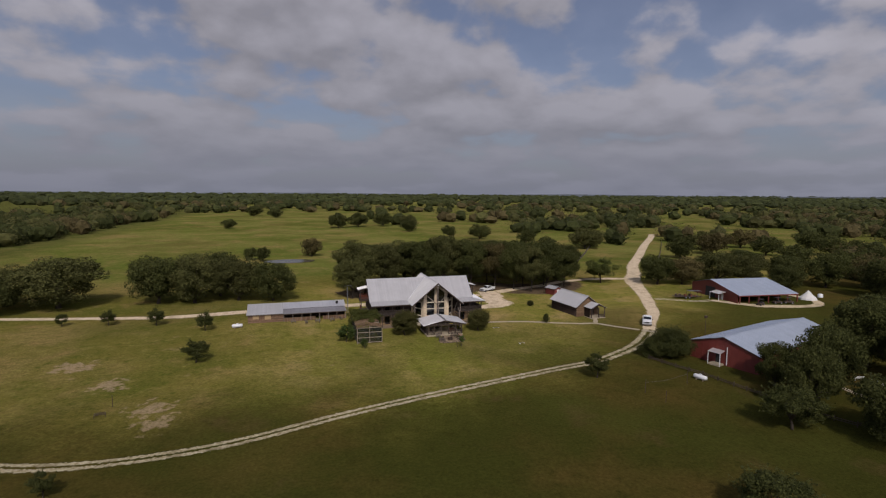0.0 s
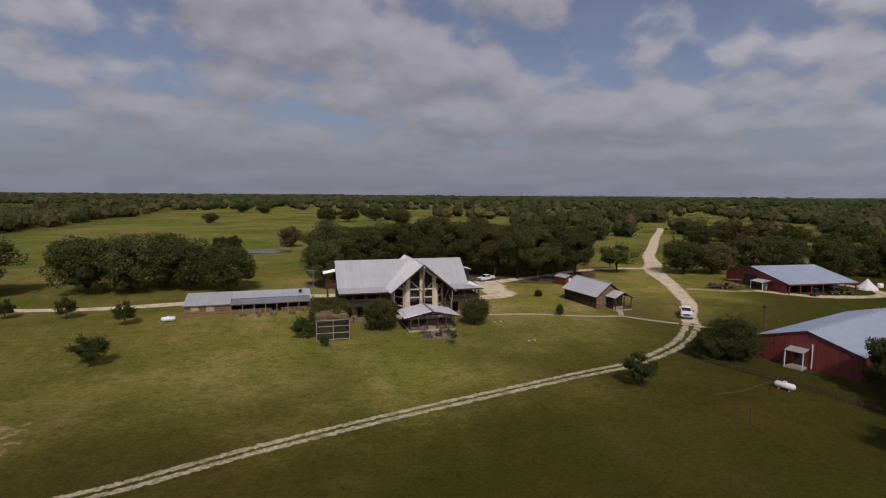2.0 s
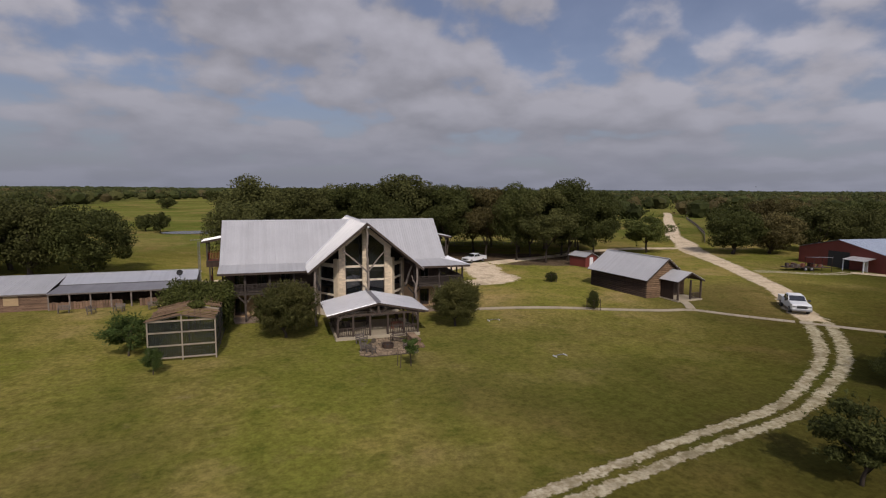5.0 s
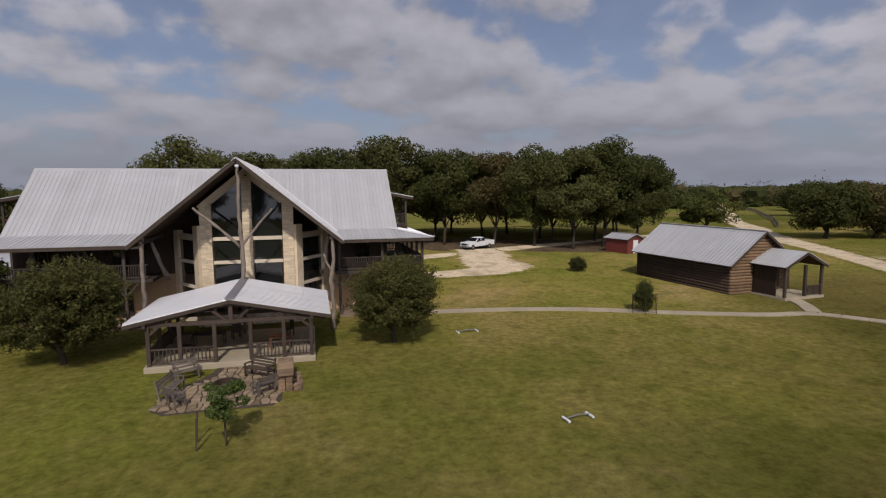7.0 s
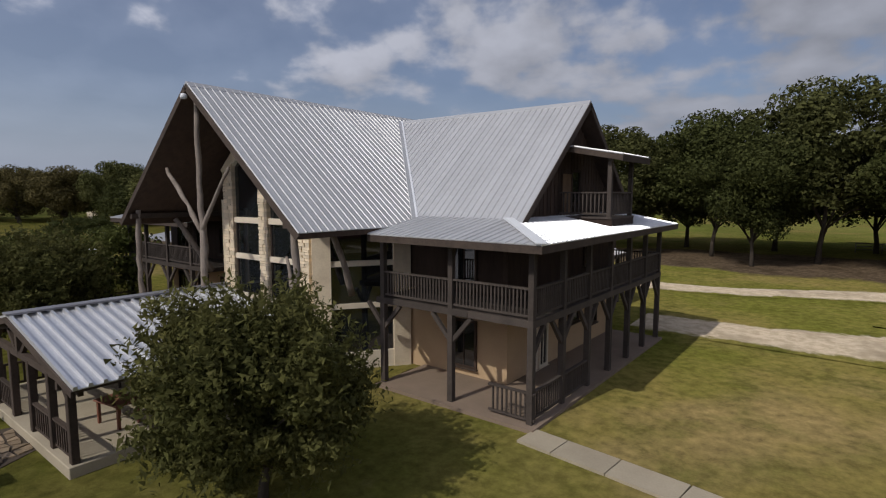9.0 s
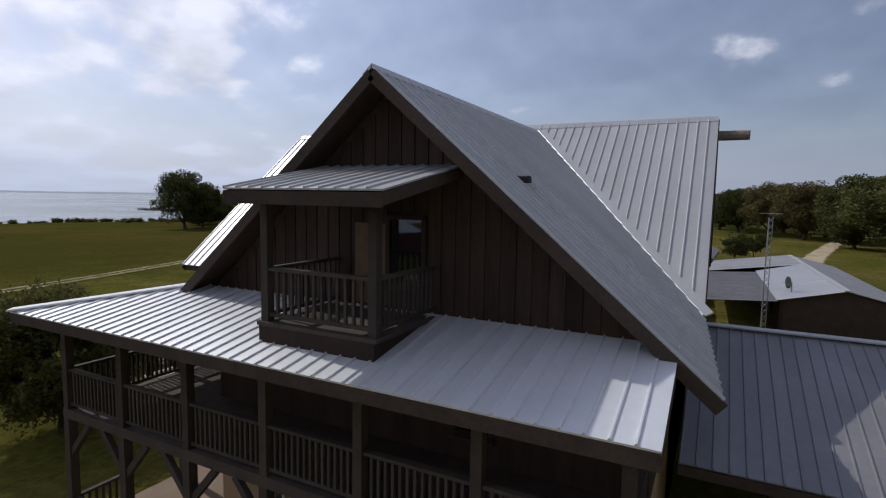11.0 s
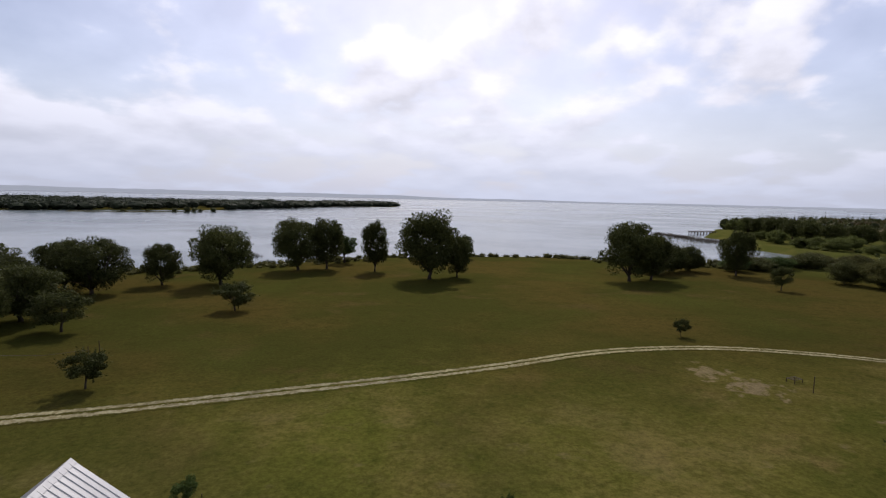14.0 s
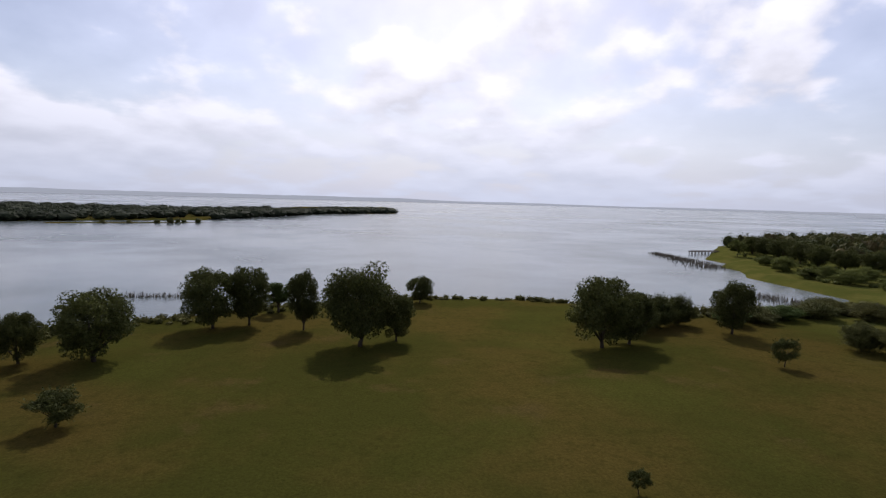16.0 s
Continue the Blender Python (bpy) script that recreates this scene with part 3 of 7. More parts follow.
tagged(water, "wide pale lake with light ripples and glare", "lake", kind="structure")


def flat_strip(name, pts, widths, material, lift, label, category, close=False, kind="structure", ragged=0.25, seed=1):
    """A road or path that hugs the ground, with ragged edges."""
    rng = random.Random(seed)
    dense, dw = [], []
    for i in range(len(pts) - 1):
        a, b = Vector(pts[i]), Vector(pts[i + 1])
        p0 = Vector(pts[max(i - 1, 0)])
        p3 = Vector(pts[min(i + 2, len(pts) - 1)])
        n = max(2, int((b - a).length / 1.2))
        for k in range(n):
            t = k / n
            q = 0.5 * (2 * a + (b - p0) * t + (2 * p0 - 5 * a + 4 * b - p3) * t * t + (3 * a - p0 - 3 * b + p3) * t ** 3)
            dense.append(q)
            dw.append(widths[i] + (widths[i + 1] - widths[i]) * t)
    dense.append(Vector(pts[-1]))
    dw.append(widths[-1])
    vs, fs = [], []
    for i, p in enumerate(dense):
        d = dense[min(i + 1, len(dense) - 1)] - dense[max(i - 1, 0)]
        s = Vector((-d.y, d.x)).normalized()
        for k in (-1, -0.33, 0.33, 1):
            e = k * dw[i] * 0.62 * (1 + 0.4 * ragged * noise.noise((p.x * 0.12, p.y * 0.12, seed + k)))
            q = p + s * e
            vs.append((q.x, q.y, ground_z(q.x, q.y) + (lift if abs(k) < 1 else lift * 0.6) + 0.3 * smooth01((math.hypot(q.x, q.y) - 140) / 50)))
    for i in range(len(dense) - 1):
        for k in range(3):
            a = i * 4 + k
            fs.append((a, a + 4, a + 5, a + 1))
    ob = obj(name, vs, fs, material, smooth=True)
    uv = ob.data.uv_layers.new(name="across")
    for lp in ob.data.loops:
        uv.data[lp.index].uv = ((0, 0.335, 0.665, 1)[lp.vertex_index % 4], lp.vertex_index // 4 * 0.1)
    return tagged(ob, label, category, kind=kind)


M["gravel"] = strip_material("pale_gravel", (0.60, 0.49, 0.37), (0.44, 0.35, 0.25), False, 0.8)
M["rut"] = strip_material("chalky_wheel_track", (0.47, 0.415, 0.32), (0.25, 0.205, 0.13), True, 1.9)
# brown litter, also darkened in colour for the shade beneath the grove
M["litter"] = strip_material("shaded_leaf_litter", (0.115, 0.082, 0.055), (0.06, 0.042, 0.028), False, 0.16)

def offset_path(pts, off):
    out = []
    for i, p in enumerate(pts):
        d = Vector(pts[min(i + 1, len(pts) - 1)]) - Vector(pts[max(i - 1, 0)])
        s = Vector((-d.y, d.x)).normalized() * off
        out.append((p[0] + s.x, p[1] + s.y))
    return out


flat_strip("road", TRACK, [2.2] * 11 + [2.25, 2.3, 2.5, 2.8, 3.1, 3.4, 3.6], M["rut"], 0.05, "pale two-wheel limestone track worn through the grass", "track", ragged=0.10, seed=3)
flat_strip("ground", [(-18, 36), (-6, 40), (8, 43), (20, 42), (32, 40), (42, 34), (50, 32), (60, 38), (66, 46)], [14, 18, 20, 22, 22, 22, 20, 18, 10], M["litter"], 0.035, "brown leaf litter with the grove's shade put into its colour", "ground", ragged=0.4, seed=12)
flat_strip("road", [(50, -24.5), (54, -19), (62, -10.3), (68.5, 0), (75, 10.5), (83, 25), (92, 41), (103, 55), (118, 77), (144, 108), (185, 158), (226, 206), (250, 236)],
           [3.2, 3.5, 3.6, 3.9, 4.3, 5.2, 6.6, 6, 5.2, 5.0, 5.0, 5.0, 5.0], M["gravel"], 0.06, "pale gravel ranch road running to the trees", "road", ragged=0.25, seed=5)
flat_strip("road", [(92, 44), (78, 47), (64, 44), (52, 38), (44, 35), (36, 32), (28, 28), (18, 24), (11, 21.5), (-2, 20.5), (-16, 20.8), (-24, 21), (-34, 21), (-46, 19), (-64, 17.3), (-84, 20.5), (-104, 25), (-140, 34), (-220, 60)],
           [5, 4, 3.5, 3.5, 4, 4.5, 5, 3.5, 3.2, 4, 5, 4, 4, 5, 3.5, 3, 3, 3, 3], M["gravel"], 0.05, "pale gravel drive past the grove and the long shed", "road", ragged=0.4, seed=6)
flat_strip("road", [(28.8, 32), (28, 25), (26, 18.5), (25.8, 13), (23.2, 10.2), (19, 9.0), (10.5, 8.6)], [6.5, 7.5, 7.5, 8.5, 6.0, 4.4, 3.8], M["gravel"], 0.07, "pale gravel turning loop beside the lodge", "road", ragged=0.4, seed=7)
flat_strip("road", [(92, 1), (98, -8), (107, -12), (117, -13), (123, -8), (124, 2)], [3, 4, 3.5, 3, 3, 3], M["gravel"], 0.05, "gravel apron along the open barn", "road", ragged=0.4, seed=8)
flat_strip("road", [(73, 8), (79, 6), (86, 1), (92, 1)], [3, 2.5, 2.2, 2.5], M["rut"], 0.04, "worn wheel track to the open barn", "track", ragged=0.4, seed=9)

# concrete walk, laid in short slabs
walk_root = thing("pavement", pose(0, 0, 0), "narrow pale concrete garden walk in short slabs", "path", kind="structure")


def walk_slabs(pts, w):
    a = [Vector(p) for p in pts]
    ln = [0]
    for i in range(1, len(a)):
        ln.append(ln[-1] + (a[i] - a[i - 1]).length)

    def at(s):
        for i in range(1, len(a)):
            if s <= ln[i] or i == len(a) - 1:
                t = (s - ln[i - 1]) / (ln[i] - ln[i - 1])
                p0, p3 = a[max(i - 2, 0)], a[min(i + 1, len(a) - 1)]
                b, c = a[i - 1], a[i]
                return 0.5 * (2 * b + (c - p0) * t + (2 * p0 - 5 * b + 4 * c - p3) * t * t + (3 * b - p0 - 3 * c + p3) * t ** 3)
    n = int(ln[-1] / 1.5)
    for i in range(n):
        s0, s1 = ln[-1] * i / n + 0.015, ln[-1] * (i + 1) / n - 0.015
        p, q = at(s0), at(s1)
        d = (q - p).normalized()
        s = Vector((-d.y, d.x)) * w / 2
        c = [p - s, q - s, q + s, p + s]
        z = [ground_z(k.x, k.y) for k in c]
        vs = [(k.x, k.y, z[j] - 0.05) for j, k in enumerate(c)] + [(k.x, k.y, z[j] + 0.07) for j, k in enumerate(c)]
        obj("slab", vs, BOXF, M["concrete"], walk_root)


walk_slabs([(12.6, -8.2), (18.6, -8.9), (24.6, -10.4), (31, -13.0), (37, -15.0), (40.5, -15.6), (43.5, -19.5), (47.5, -24)], 0.95)
walk_slabs([(47.8, -24.3), (50.3, -27.3), (54, -31.5)], 0.95)
walk_slabs([(40.9, -15.0), (42.2, -13), (43, -11.3)], 1.1)

pond = lathe([(9, -0.02), (8.2, 0.02), (0.01, 0.02)], 40)
pond_ob = obj("water", [(x * 1.3 - 34, y * 0.8 + 127, z + GZ + 0.2) for x, y, z in pond[0]], pond[1], M["pond"])
tagged(pond_ob, "small still farm pond in the pasture", "pond", kind="structure")


# ---- the lodge ----
H1, P1 = 11.62, 0.825      # wing that runs north-south: ridge height and fall per metre
H2, P2 = 11.35, 0.858      # wing that runs east-west
XW, XE, YS, YN = -15.62, 10.88, -11.42, 5.78
EAVE = 5.77                # half width of the east-west roof
GE = 6.4                   # half width of the north-south roof
lodge = thing("lodge", pose(0, 0, 0), "large two-storey timber and limestone lodge with galvanised metal roofs", "house")


def zns(x):
    return H1 - P1 * abs(x)


def zew(y):
    return H2 - P2 * abs(y)


def xv(y):
    return (H1 - H2 + P2 * abs(y)) / P1


roof = part("roof", bmesh.new(), M["roof"], lodge, "pale galvanised standing-seam metal roof")
yv = (P1 * GE - (H1 - H2)) / P2
v0 = xv(0)
for s in (-1, 1):
    panels([(0, YS, H1), (s * GE, YS, zns(GE)), (s * GE, -yv, zns(GE)), (s * v0, 0, H2), (0, 0, H1)], M["roof"], roof)
    panels([(0, 0, H1), (s * v0, 0, H2), (s * xv(YN), YN, zew(YN)), (0, YN, H1)], M["roof"], roof)
for x1, s in ((XW, -1), (XE, 1)):
    panels([(x1, 0, H2), (s * v0, 0, H2), (s * xv(EAVE), -EAVE, zew(EAVE)), (x1, -EAVE, zew(EAVE))], M["roof"], roof)
    panels([(x1, 0, H2), (s * v0, 0, H2), (s * xv(EAVE), EAVE, zew(EAVE)), (x1, EAVE + 0.35, zew(EAVE + 0.35))], M["roof"], roof)
# ridge caps and valley flashings
for a, b in (((XW, 0, H2), (-v0, 0, H2)), ((v0, 0, H2), (XE, 0, H2)), ((0, YS, H1), (0, YN, H1))):
    a, b = Vector(a), Vector(b)
    d = (b - a).normalized()
    side = Vector((-d.y, d.x, 0)) * 0.2
    vs = []
    for p in (a, b):
        for q in (p + side + Vector((0, 0, -0.10)), p + Vector((0, 0, 0.075)), p - side + Vector((0, 0, -0.10))):
            vs.append(tuple(q))
        for q in (p + side + Vector((0, 0, -0.13)), p + Vector((0, 0, 0.04)), p - side + Vector((0, 0, -0.13))):
            vs.append(tuple(q))
    obj("ridge_cap", vs, [(0, 1, 7, 6), (1, 2, 8, 7), (3, 9, 10, 4), (4, 10, 11, 5), (0, 6, 9, 3), (2, 5, 11, 8), (0, 3, 4, 1), (1, 4, 5, 2), (6, 7, 10, 9), (7, 8, 11, 10)], M["roof"], roof)
for sx in (-1, 1):
    for ye in (-EAVE, YN):
        top, low = Vector((sx * v0, 0, H2)), Vector((sx * xv(ye), ye, zew(ye)))
        run = (low - top).normalized()
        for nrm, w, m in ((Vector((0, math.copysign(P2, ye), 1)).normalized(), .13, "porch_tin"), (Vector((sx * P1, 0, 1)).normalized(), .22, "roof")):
            up = nrm.cross(run).normalized()
            up = up if up.z > 0 else -up
            a = [top + nrm * .02, low + nrm * .02, low + up * w + nrm * .02, top + up * w + nrm * .02]
            obj("valley_flashing", [tuple(p) for p in a] + [tuple(p + nrm * .052) for p in a], BOXF, M[m], roof)

# timber underside, rake boards and fascias
soffit = part("soffit", bmesh.new(), M["dark_wood"], lodge, "dark timber soffits and rake boards")


def under(poly, drop=0.16):
    slab([(p[0], p[1], p[2] - 0.02) for p in poly], drop, "soffit_board", M["dark_wood"], soffit)


for s in (-1, 1):
    under([(0, YS + .05, H1), (s * (GE - .03), YS + .05, zns(GE)), (s * (GE - .03), -yv, zns(GE)), (s * v0, 0, H2), (0, 0, H1)])
    under([(0, 0, H1), (s * v0, 0, H2), (s * xv(YN - .05), YN - .05, zew(YN)), (0, YN - .05, H1)])
for x1, s in ((XW + .05, -1), (XE - .05, 1)):
    under([(x1, 0, H2), (s * v0, 0, H2), (s * xv(EAVE), -EAVE, zew(EAVE)), (x1, -EAVE, zew(EAVE))])
    under([(x1, 0, H2), (s * v0, 0, H2), (s * xv(EAVE), EAVE, zew(EAVE)), (x1, EAVE + .3, zew(EAVE + .3))])
for s in (-1, 1):
    beam("rake_board", (0, YS, H1 - 0.13), (s * GE, YS, zns(GE) - 0.13), 0.06, 0.22, M["wood"], soffit)
    beam("rake_board", (0, YN, H1 - 0.13), (s * xv(YN), YN, zns(xv(YN)) - 0.13), 0.06, 0.22, M["wood"], soffit)
    for x1 in (XW, XE):
        e = EAVE + (0.35 if s > 0 else 0)
        beam("rake_board", (x1, 0, H2 - 0.13), (x1, s * e, zew(e) - 0.13), 0.06, 0.22, M["wood"], soffit)

# walls: stucco below, dark boards above
WX0, WX1, WY = -15.1, 10.1, 5.15
DECK = 3.8
body = part("wall", bmesh.new(), M["stucco"], lodge, "tan stucco ground floor under dark board walls")


def gable_data(x, half, z0, ztop, slope, t, along="x", pos=0.0):
    """A gable wall: half width at z0.. up to the roof line."""
    zs = ztop - slope * half
    pr = [(-half, z0), (half, z0), (half, zs), (0, ztop), (-half, zs)]
    vs = []
    for d in (-t / 2, t / 2):
        for a, z in pr:
            vs.append((x + d, a + pos, z) if along == "x" else (a + pos, x + d, z))
    return vs, [(0, 1, 2, 3, 4), (9, 8, 7, 6, 5)] + [(k, (k + 1) % 5, (k + 1) % 5 + 5, k + 5) for k in range(5)]


# ground floor, four stucco walls 0.25 thick
for a in ((WX0, -WY, WX1, -WY + .25), (WX0, WY - .25, WX1, WY), (WX0, -WY + .25, WX0 + .25, WY - .25), (WX1 - .25, -WY + .25, WX1, WY - .25)):
    box("stucco_wall", a[0], a[1], GZ - 0.3, a[2], a[3], DECK - 0.05, M["stucco"], body)
# upper long walls
for y0 in (-WY, WY - .22):
    box("board_wall", WX0 + .2, y0, DECK - 0.05, WX1 - .2, y0 + .22, 6.75, M["dark_wood"], body)
for x in (WX0 + .1, WX1 - .1):
    v, f = gable_data(x, WY, DECK - 0.05, H2 - 0.2, P2, 0.2)
    obj("gable_wall", v, f, M["dark_wood"], body)
v, f = gable_data(5.05, 5.4, GZ - 0.3, H1 - 0.2, P1, 0.2, "y")
obj("gable_wall", v, f, M["dark_wood"], body)
box("upper_floor", WX0 + .3, -WY + .3, DECK - .2, WX1 - .3, WY - .3, DECK, M["wood"], body)


def battens(parent, x, half, z0, ztop, slope, along, out, step=0.31, lim=None):
    a = -half + step / 2
    while a < half:
        zt = ztop - slope * abs(a) - 0.06
        if zt - z0 > 0.3:
            if along == "x":
                box("board", min(x, x + out), a - 0.135, z0, max(x, x + out), a + 0.135, zt, M["dark_wood"], parent)
            else:
                box("board", a - 0.135, min(x, x + out), z0, a + 0.135, max(x, x + out), zt, M["dark_wood"], parent)
        a += step


battens(body, WX1, WY - .1, 6.4, H2 - 0.2, P2, "x", 0.03)
battens(body, 5.15, 5.3, 6.0, H1 - 0.2, P1, "y", 0.03)
battens(body, WX0, WY - .1, 6.4, H2 - 0.2, P2, "x", -0.03)


def window(parent, cx, cz, w, h, y, face="s", bars=1, frame_mat="dark_wood", name="window"):
    """Window with frame, panes and sill on a wall; face tells which way it looks."""
    win = part(name, bmesh.new(), M[frame_mat], parent)
    rot = {"s": 0, "e": 90, "n": 180, "w": -90}[face]
    win.matrix_basis = pose(cx, y, cz, 0, 0, rot) if face in "sn" else pose(y, cx, cz, 0, 0, rot)
    f = 0.09
    for a in ((-w / 2 - f, -.07, -h / 2 - f, w / 2 + f, .05, -h / 2), (-w / 2 - f, -.07, h / 2, w / 2 + f, .05, h / 2 + f),
              (-w / 2 - f, -.07, -h / 2, -w / 2, .05, h / 2), (w / 2, -.07, -h / 2, w / 2 + f, .05, h / 2)):
        box("frame", *a, M[frame_mat], win)
    n = bars + 1
    for i in range(n):
        box("pane", -w / 2 + w * i / n + .012, -.02, -h / 2 + .004, -w / 2 + w * (i + 1) / n - .012, .0, h / 2 - .004, M["glass"], win)
    for i in range(1, n):
        box("mullion", -w / 2 + w * i / n - .02, -.045, -h / 2 + .003, -w / 2 + w * i / n + .02, .01, h / 2 - .003, M[frame_mat], win)
    box("sill", -w / 2 - f - .05, -.14, -h / 2 - f - .05, w / 2 + f + .05, .02, -h / 2 - f, M["wood" if frame_mat == "dark_wood" else frame_mat], win)
    return win


for x in (-13.6, -11.2, -8.6):
    window(lodge, x, 1.85, 1.0, 1.7, -WY - .02, "s")
    window(lodge, x, 4.9, 1.0, 1.5, -WY - .02, "s")
window(lodge, 8.2, 1.85, 1.0, 1.7, -WY - .02, "s")
window(lodge, 8.2, 4.9, 1.0, 1.5, -WY - .02, "s")
for y, w in ((-3.3, .55), (-2.4, .55)):
    window(lodge, y, 1.75, w, 2.1, WX1 + .02, "e", bars=1, frame_mat="cream")
window(lodge, 0.5, 2.3, 0.9, 0.7, WX1 + .02, "e", bars=0)
window(lodge, 2.6, 2.1, 0.9, 1.2, WX1 + .02, "e", bars=0)
window(lodge, 1.9, 5.0, 0.7, 1.2, WX1 + .02, "e", bars=0)
lancet = part("window", bmesh.new(), M["dark_wood"], lodge, "dark pointed window high in the north gable")
lancet.matrix_basis = pose(0.1, 5.27, 8.55, 0, 0, 180)
arch = [(-.36, 0), (.36, 0), (.36, .75), (.24, 1.05), (0, 1.35), (-.24, 1.05), (-.36, .75)]
obj("pane", [(x, -.02, z) for x, z in arch] + [(x, .02, z) for x, z in arch], [tuple(range(7)), tuple(range(13, 6, -1))] + [(k, k + 7, (k + 1) % 7 + 7, (k + 1) % 7) for k in range(7)], M["glass"], lancet)
for (xa, za), (xb, zb) in zip(arch, arch[1:] + arch[:1]):
    beam("frame", (xa, -.05, za), (xb, -.05, zb), .08, .1, M["wood"], lancet)
for x in (-3.2, 3.2):
    window(lodge, x, 5.0, 1.0, 1.2, 5.26, "n", bars=1)

# ---- great-room bay of limestone and glass ----
BAY, BX, BC = -8.5, 3.0, 0.2
bay = part("bay", bmesh.new(), M["stone"], lodge, "tall limestone bay with stacked windows under the gable")
bay.location = (BC, 0, 0)
rng = random.Random(11)


def stone_column(x0, x1, y0, y1, z0, zt0, zt1, name="column"):
    """Coursed stones between two heights; the top follows the slope from zt0 to zt1."""
    col = part(name, bmesh.new(), M["stone"], bay)
    v, f = box_data(x0 + .04, y0 + .04, z0, x1 - .04, y1, min(zt0, zt1))
    obj("core", v, f, M["stone"], col)
    z = z0
    while z < max(zt0, zt1) - 0.05:
        h = rng.choice((0.09, 0.12, 0.15, 0.2))
        xs = [x0]
        while xs[-1] < x1 - 0.4:
            xs.append(xs[-1] + rng.uniform(0.25, 0.5))
        if xs[-1] != x1:
            if x1 - xs[-1] < 0.15 and len(xs) > 1:
                xs[-1] = x1
            else:
                xs.append(x1)
        for a, b in zip(xs, xs[1:]):
            top = zt0 + (zt1 - zt0) * ((a + b) / 2 - x0) / (x1 - x0)
            if z + h <= top + 0.1:
                o = rng.uniform(0, .05)
                box("stone", a + .012, y0 - o, z + .01, b - .012, y1 - .02, min(z + h, top) - .01, M["stone"], col)
        z += h
    return col


ROOFL = lambda x: zns(abs(x) + BC) - 0.6
for s in (-1, 1):
    a, b = sorted((s * 2.25, s * BX))
    stone_column(a, b, BAY, BAY + .5, GZ - .2, ROOFL(a), ROOFL(b))
stone_column(-.32, .32, BAY, BAY + .5, GZ - .2, ROOFL(.3), ROOFL(.3))
for s in (-1, 1):
    for z0, z1 in ((GZ - .2, 1.25), (3.0, 3.2), (4.72, 4.95), (6.3, 6.55)):
        a, b = sorted((s * .34, s * 2.23))
        box("transom", a, BAY + .02, z0, b, BAY + .3, z1, M["cream"], bay, bevel=0.01)
    for z0, z1 in ((1.25, 3.0), (3.2, 4.72), (4.95, 6.3)):
        a, b = sorted((s * .34, s * 2.23))
        for f in ((a, a + .08), (b - .08, b)):
            box("frame", f[0], BAY + .1, z0, f[1], BAY + .2, z1, M["dark_wood"], bay)
        c = (a + b) / 2
        box("pane", a + .08, BAY + .14, z0, b - .08, BAY + .16, z1, M["glass"], bay)
    # top light with a raking head
    a, b = s * .34, s * 2.23
    zt = [ROOFL(.34) - .25, ROOFL(2.23) - .25]
    vs = [(a, BAY + .14, 6.55), (b, BAY + .14, 6.55), (b, BAY + .14, zt[1]), (a, BAY + .14, zt[0])]
    vs += [(x, y + .02, z) for x, y, z in vs]
    obj("pane", vs, BOXF, M["glass"], bay)
    beam("head", (a, BAY + .1, zt[0] + .1), (b, BAY + .1, zt[1] + .1), .2, .2, M["cream"], bay)
    beam("head_stone", (0, BAY + .22, ROOFL(0) + .12), (s * BX, BAY + .22, ROOFL(BX) + .12), .5, .35, M["stone"], bay)
    # splayed side of the bay
    p, q = Vector((s * BX, BAY + .1, 0)), Vector((s * 5.2, -WY, 0))
    for t0, t1, nm, mt in ((0, .18, "side_pier", "stone"), (.82, 1, "side_pier", "stone")):
        u, w = p.lerp(q, t0), p.lerp(q, t1)
        beam(nm, (*u.xy, 3.5), (*w.xy, 3.5), .4, 7.6 if t0 == 0 else 6.8, M[mt], bay)
    u, w = p.lerp(q, .18), p.lerp(q, .82)
    for z0, z1 in ((GZ - .2, 1.2), (3.0, 3.2), (4.7, 4.92), (6.3, 6.7)):
        beam("side_transom", (*u.xy, (z0 + z1) / 2), (*w.xy, (z0 + z1) / 2), .25, z1 - z0, M["cream"], bay)
    for z0, z1 in ((1.2, 3.0), (3.2, 4.7), (4.92, 6.3)):
        beam("pane", (*u.xy, (z0 + z1) / 2), (*w.xy, (z0 + z1) / 2), .04, z1 - z0, M["glass"], bay)
# boarded wall above the bay
for s in (-1, 1):
    vs = [(0, -5.3, 6.4), (s * 6.0, -5.3, 6.4), (s * 6.0, -5.3, zns(6.0) - .2), (0, -5.3, H1 - .2)]
    vs += [(x, y + .2, z) for x, y, z in vs]
    obj("gable_wall", vs, BOXF, M["dark_wood"], body)

# ---- log posts that carry the front gable ----
rl = random.Random(5)


def log(name, pts, r0, r1, parent, label=""):
    n = len(pts)
    # knots and bends between the given points
    fine, rad = [], []
    for i in range(n - 1):
        a, b = Vector(pts[i]), Vector(pts[i + 1])
        k = max(2, int((b - a).length / .45))
        for j in range(k):
            t = (i + j / k) / (n - 1)
            fine.append(a.lerp(b, j / k) + Vector((rl.uniform(-.045, .045), rl.uniform(-.045, .045), 0)))
            rad.append((r0 + (r1 - r0) * t) * rl.choice((.9, 1, 1, 1.05, 1.28)))
    fine.append(Vector(pts[-1]))
    rad.append(r1)
    v, f = tube(fine, rad, 9, 0.14, rl)
    return obj(name, v, f, M["log"], parent, label, smooth=True)


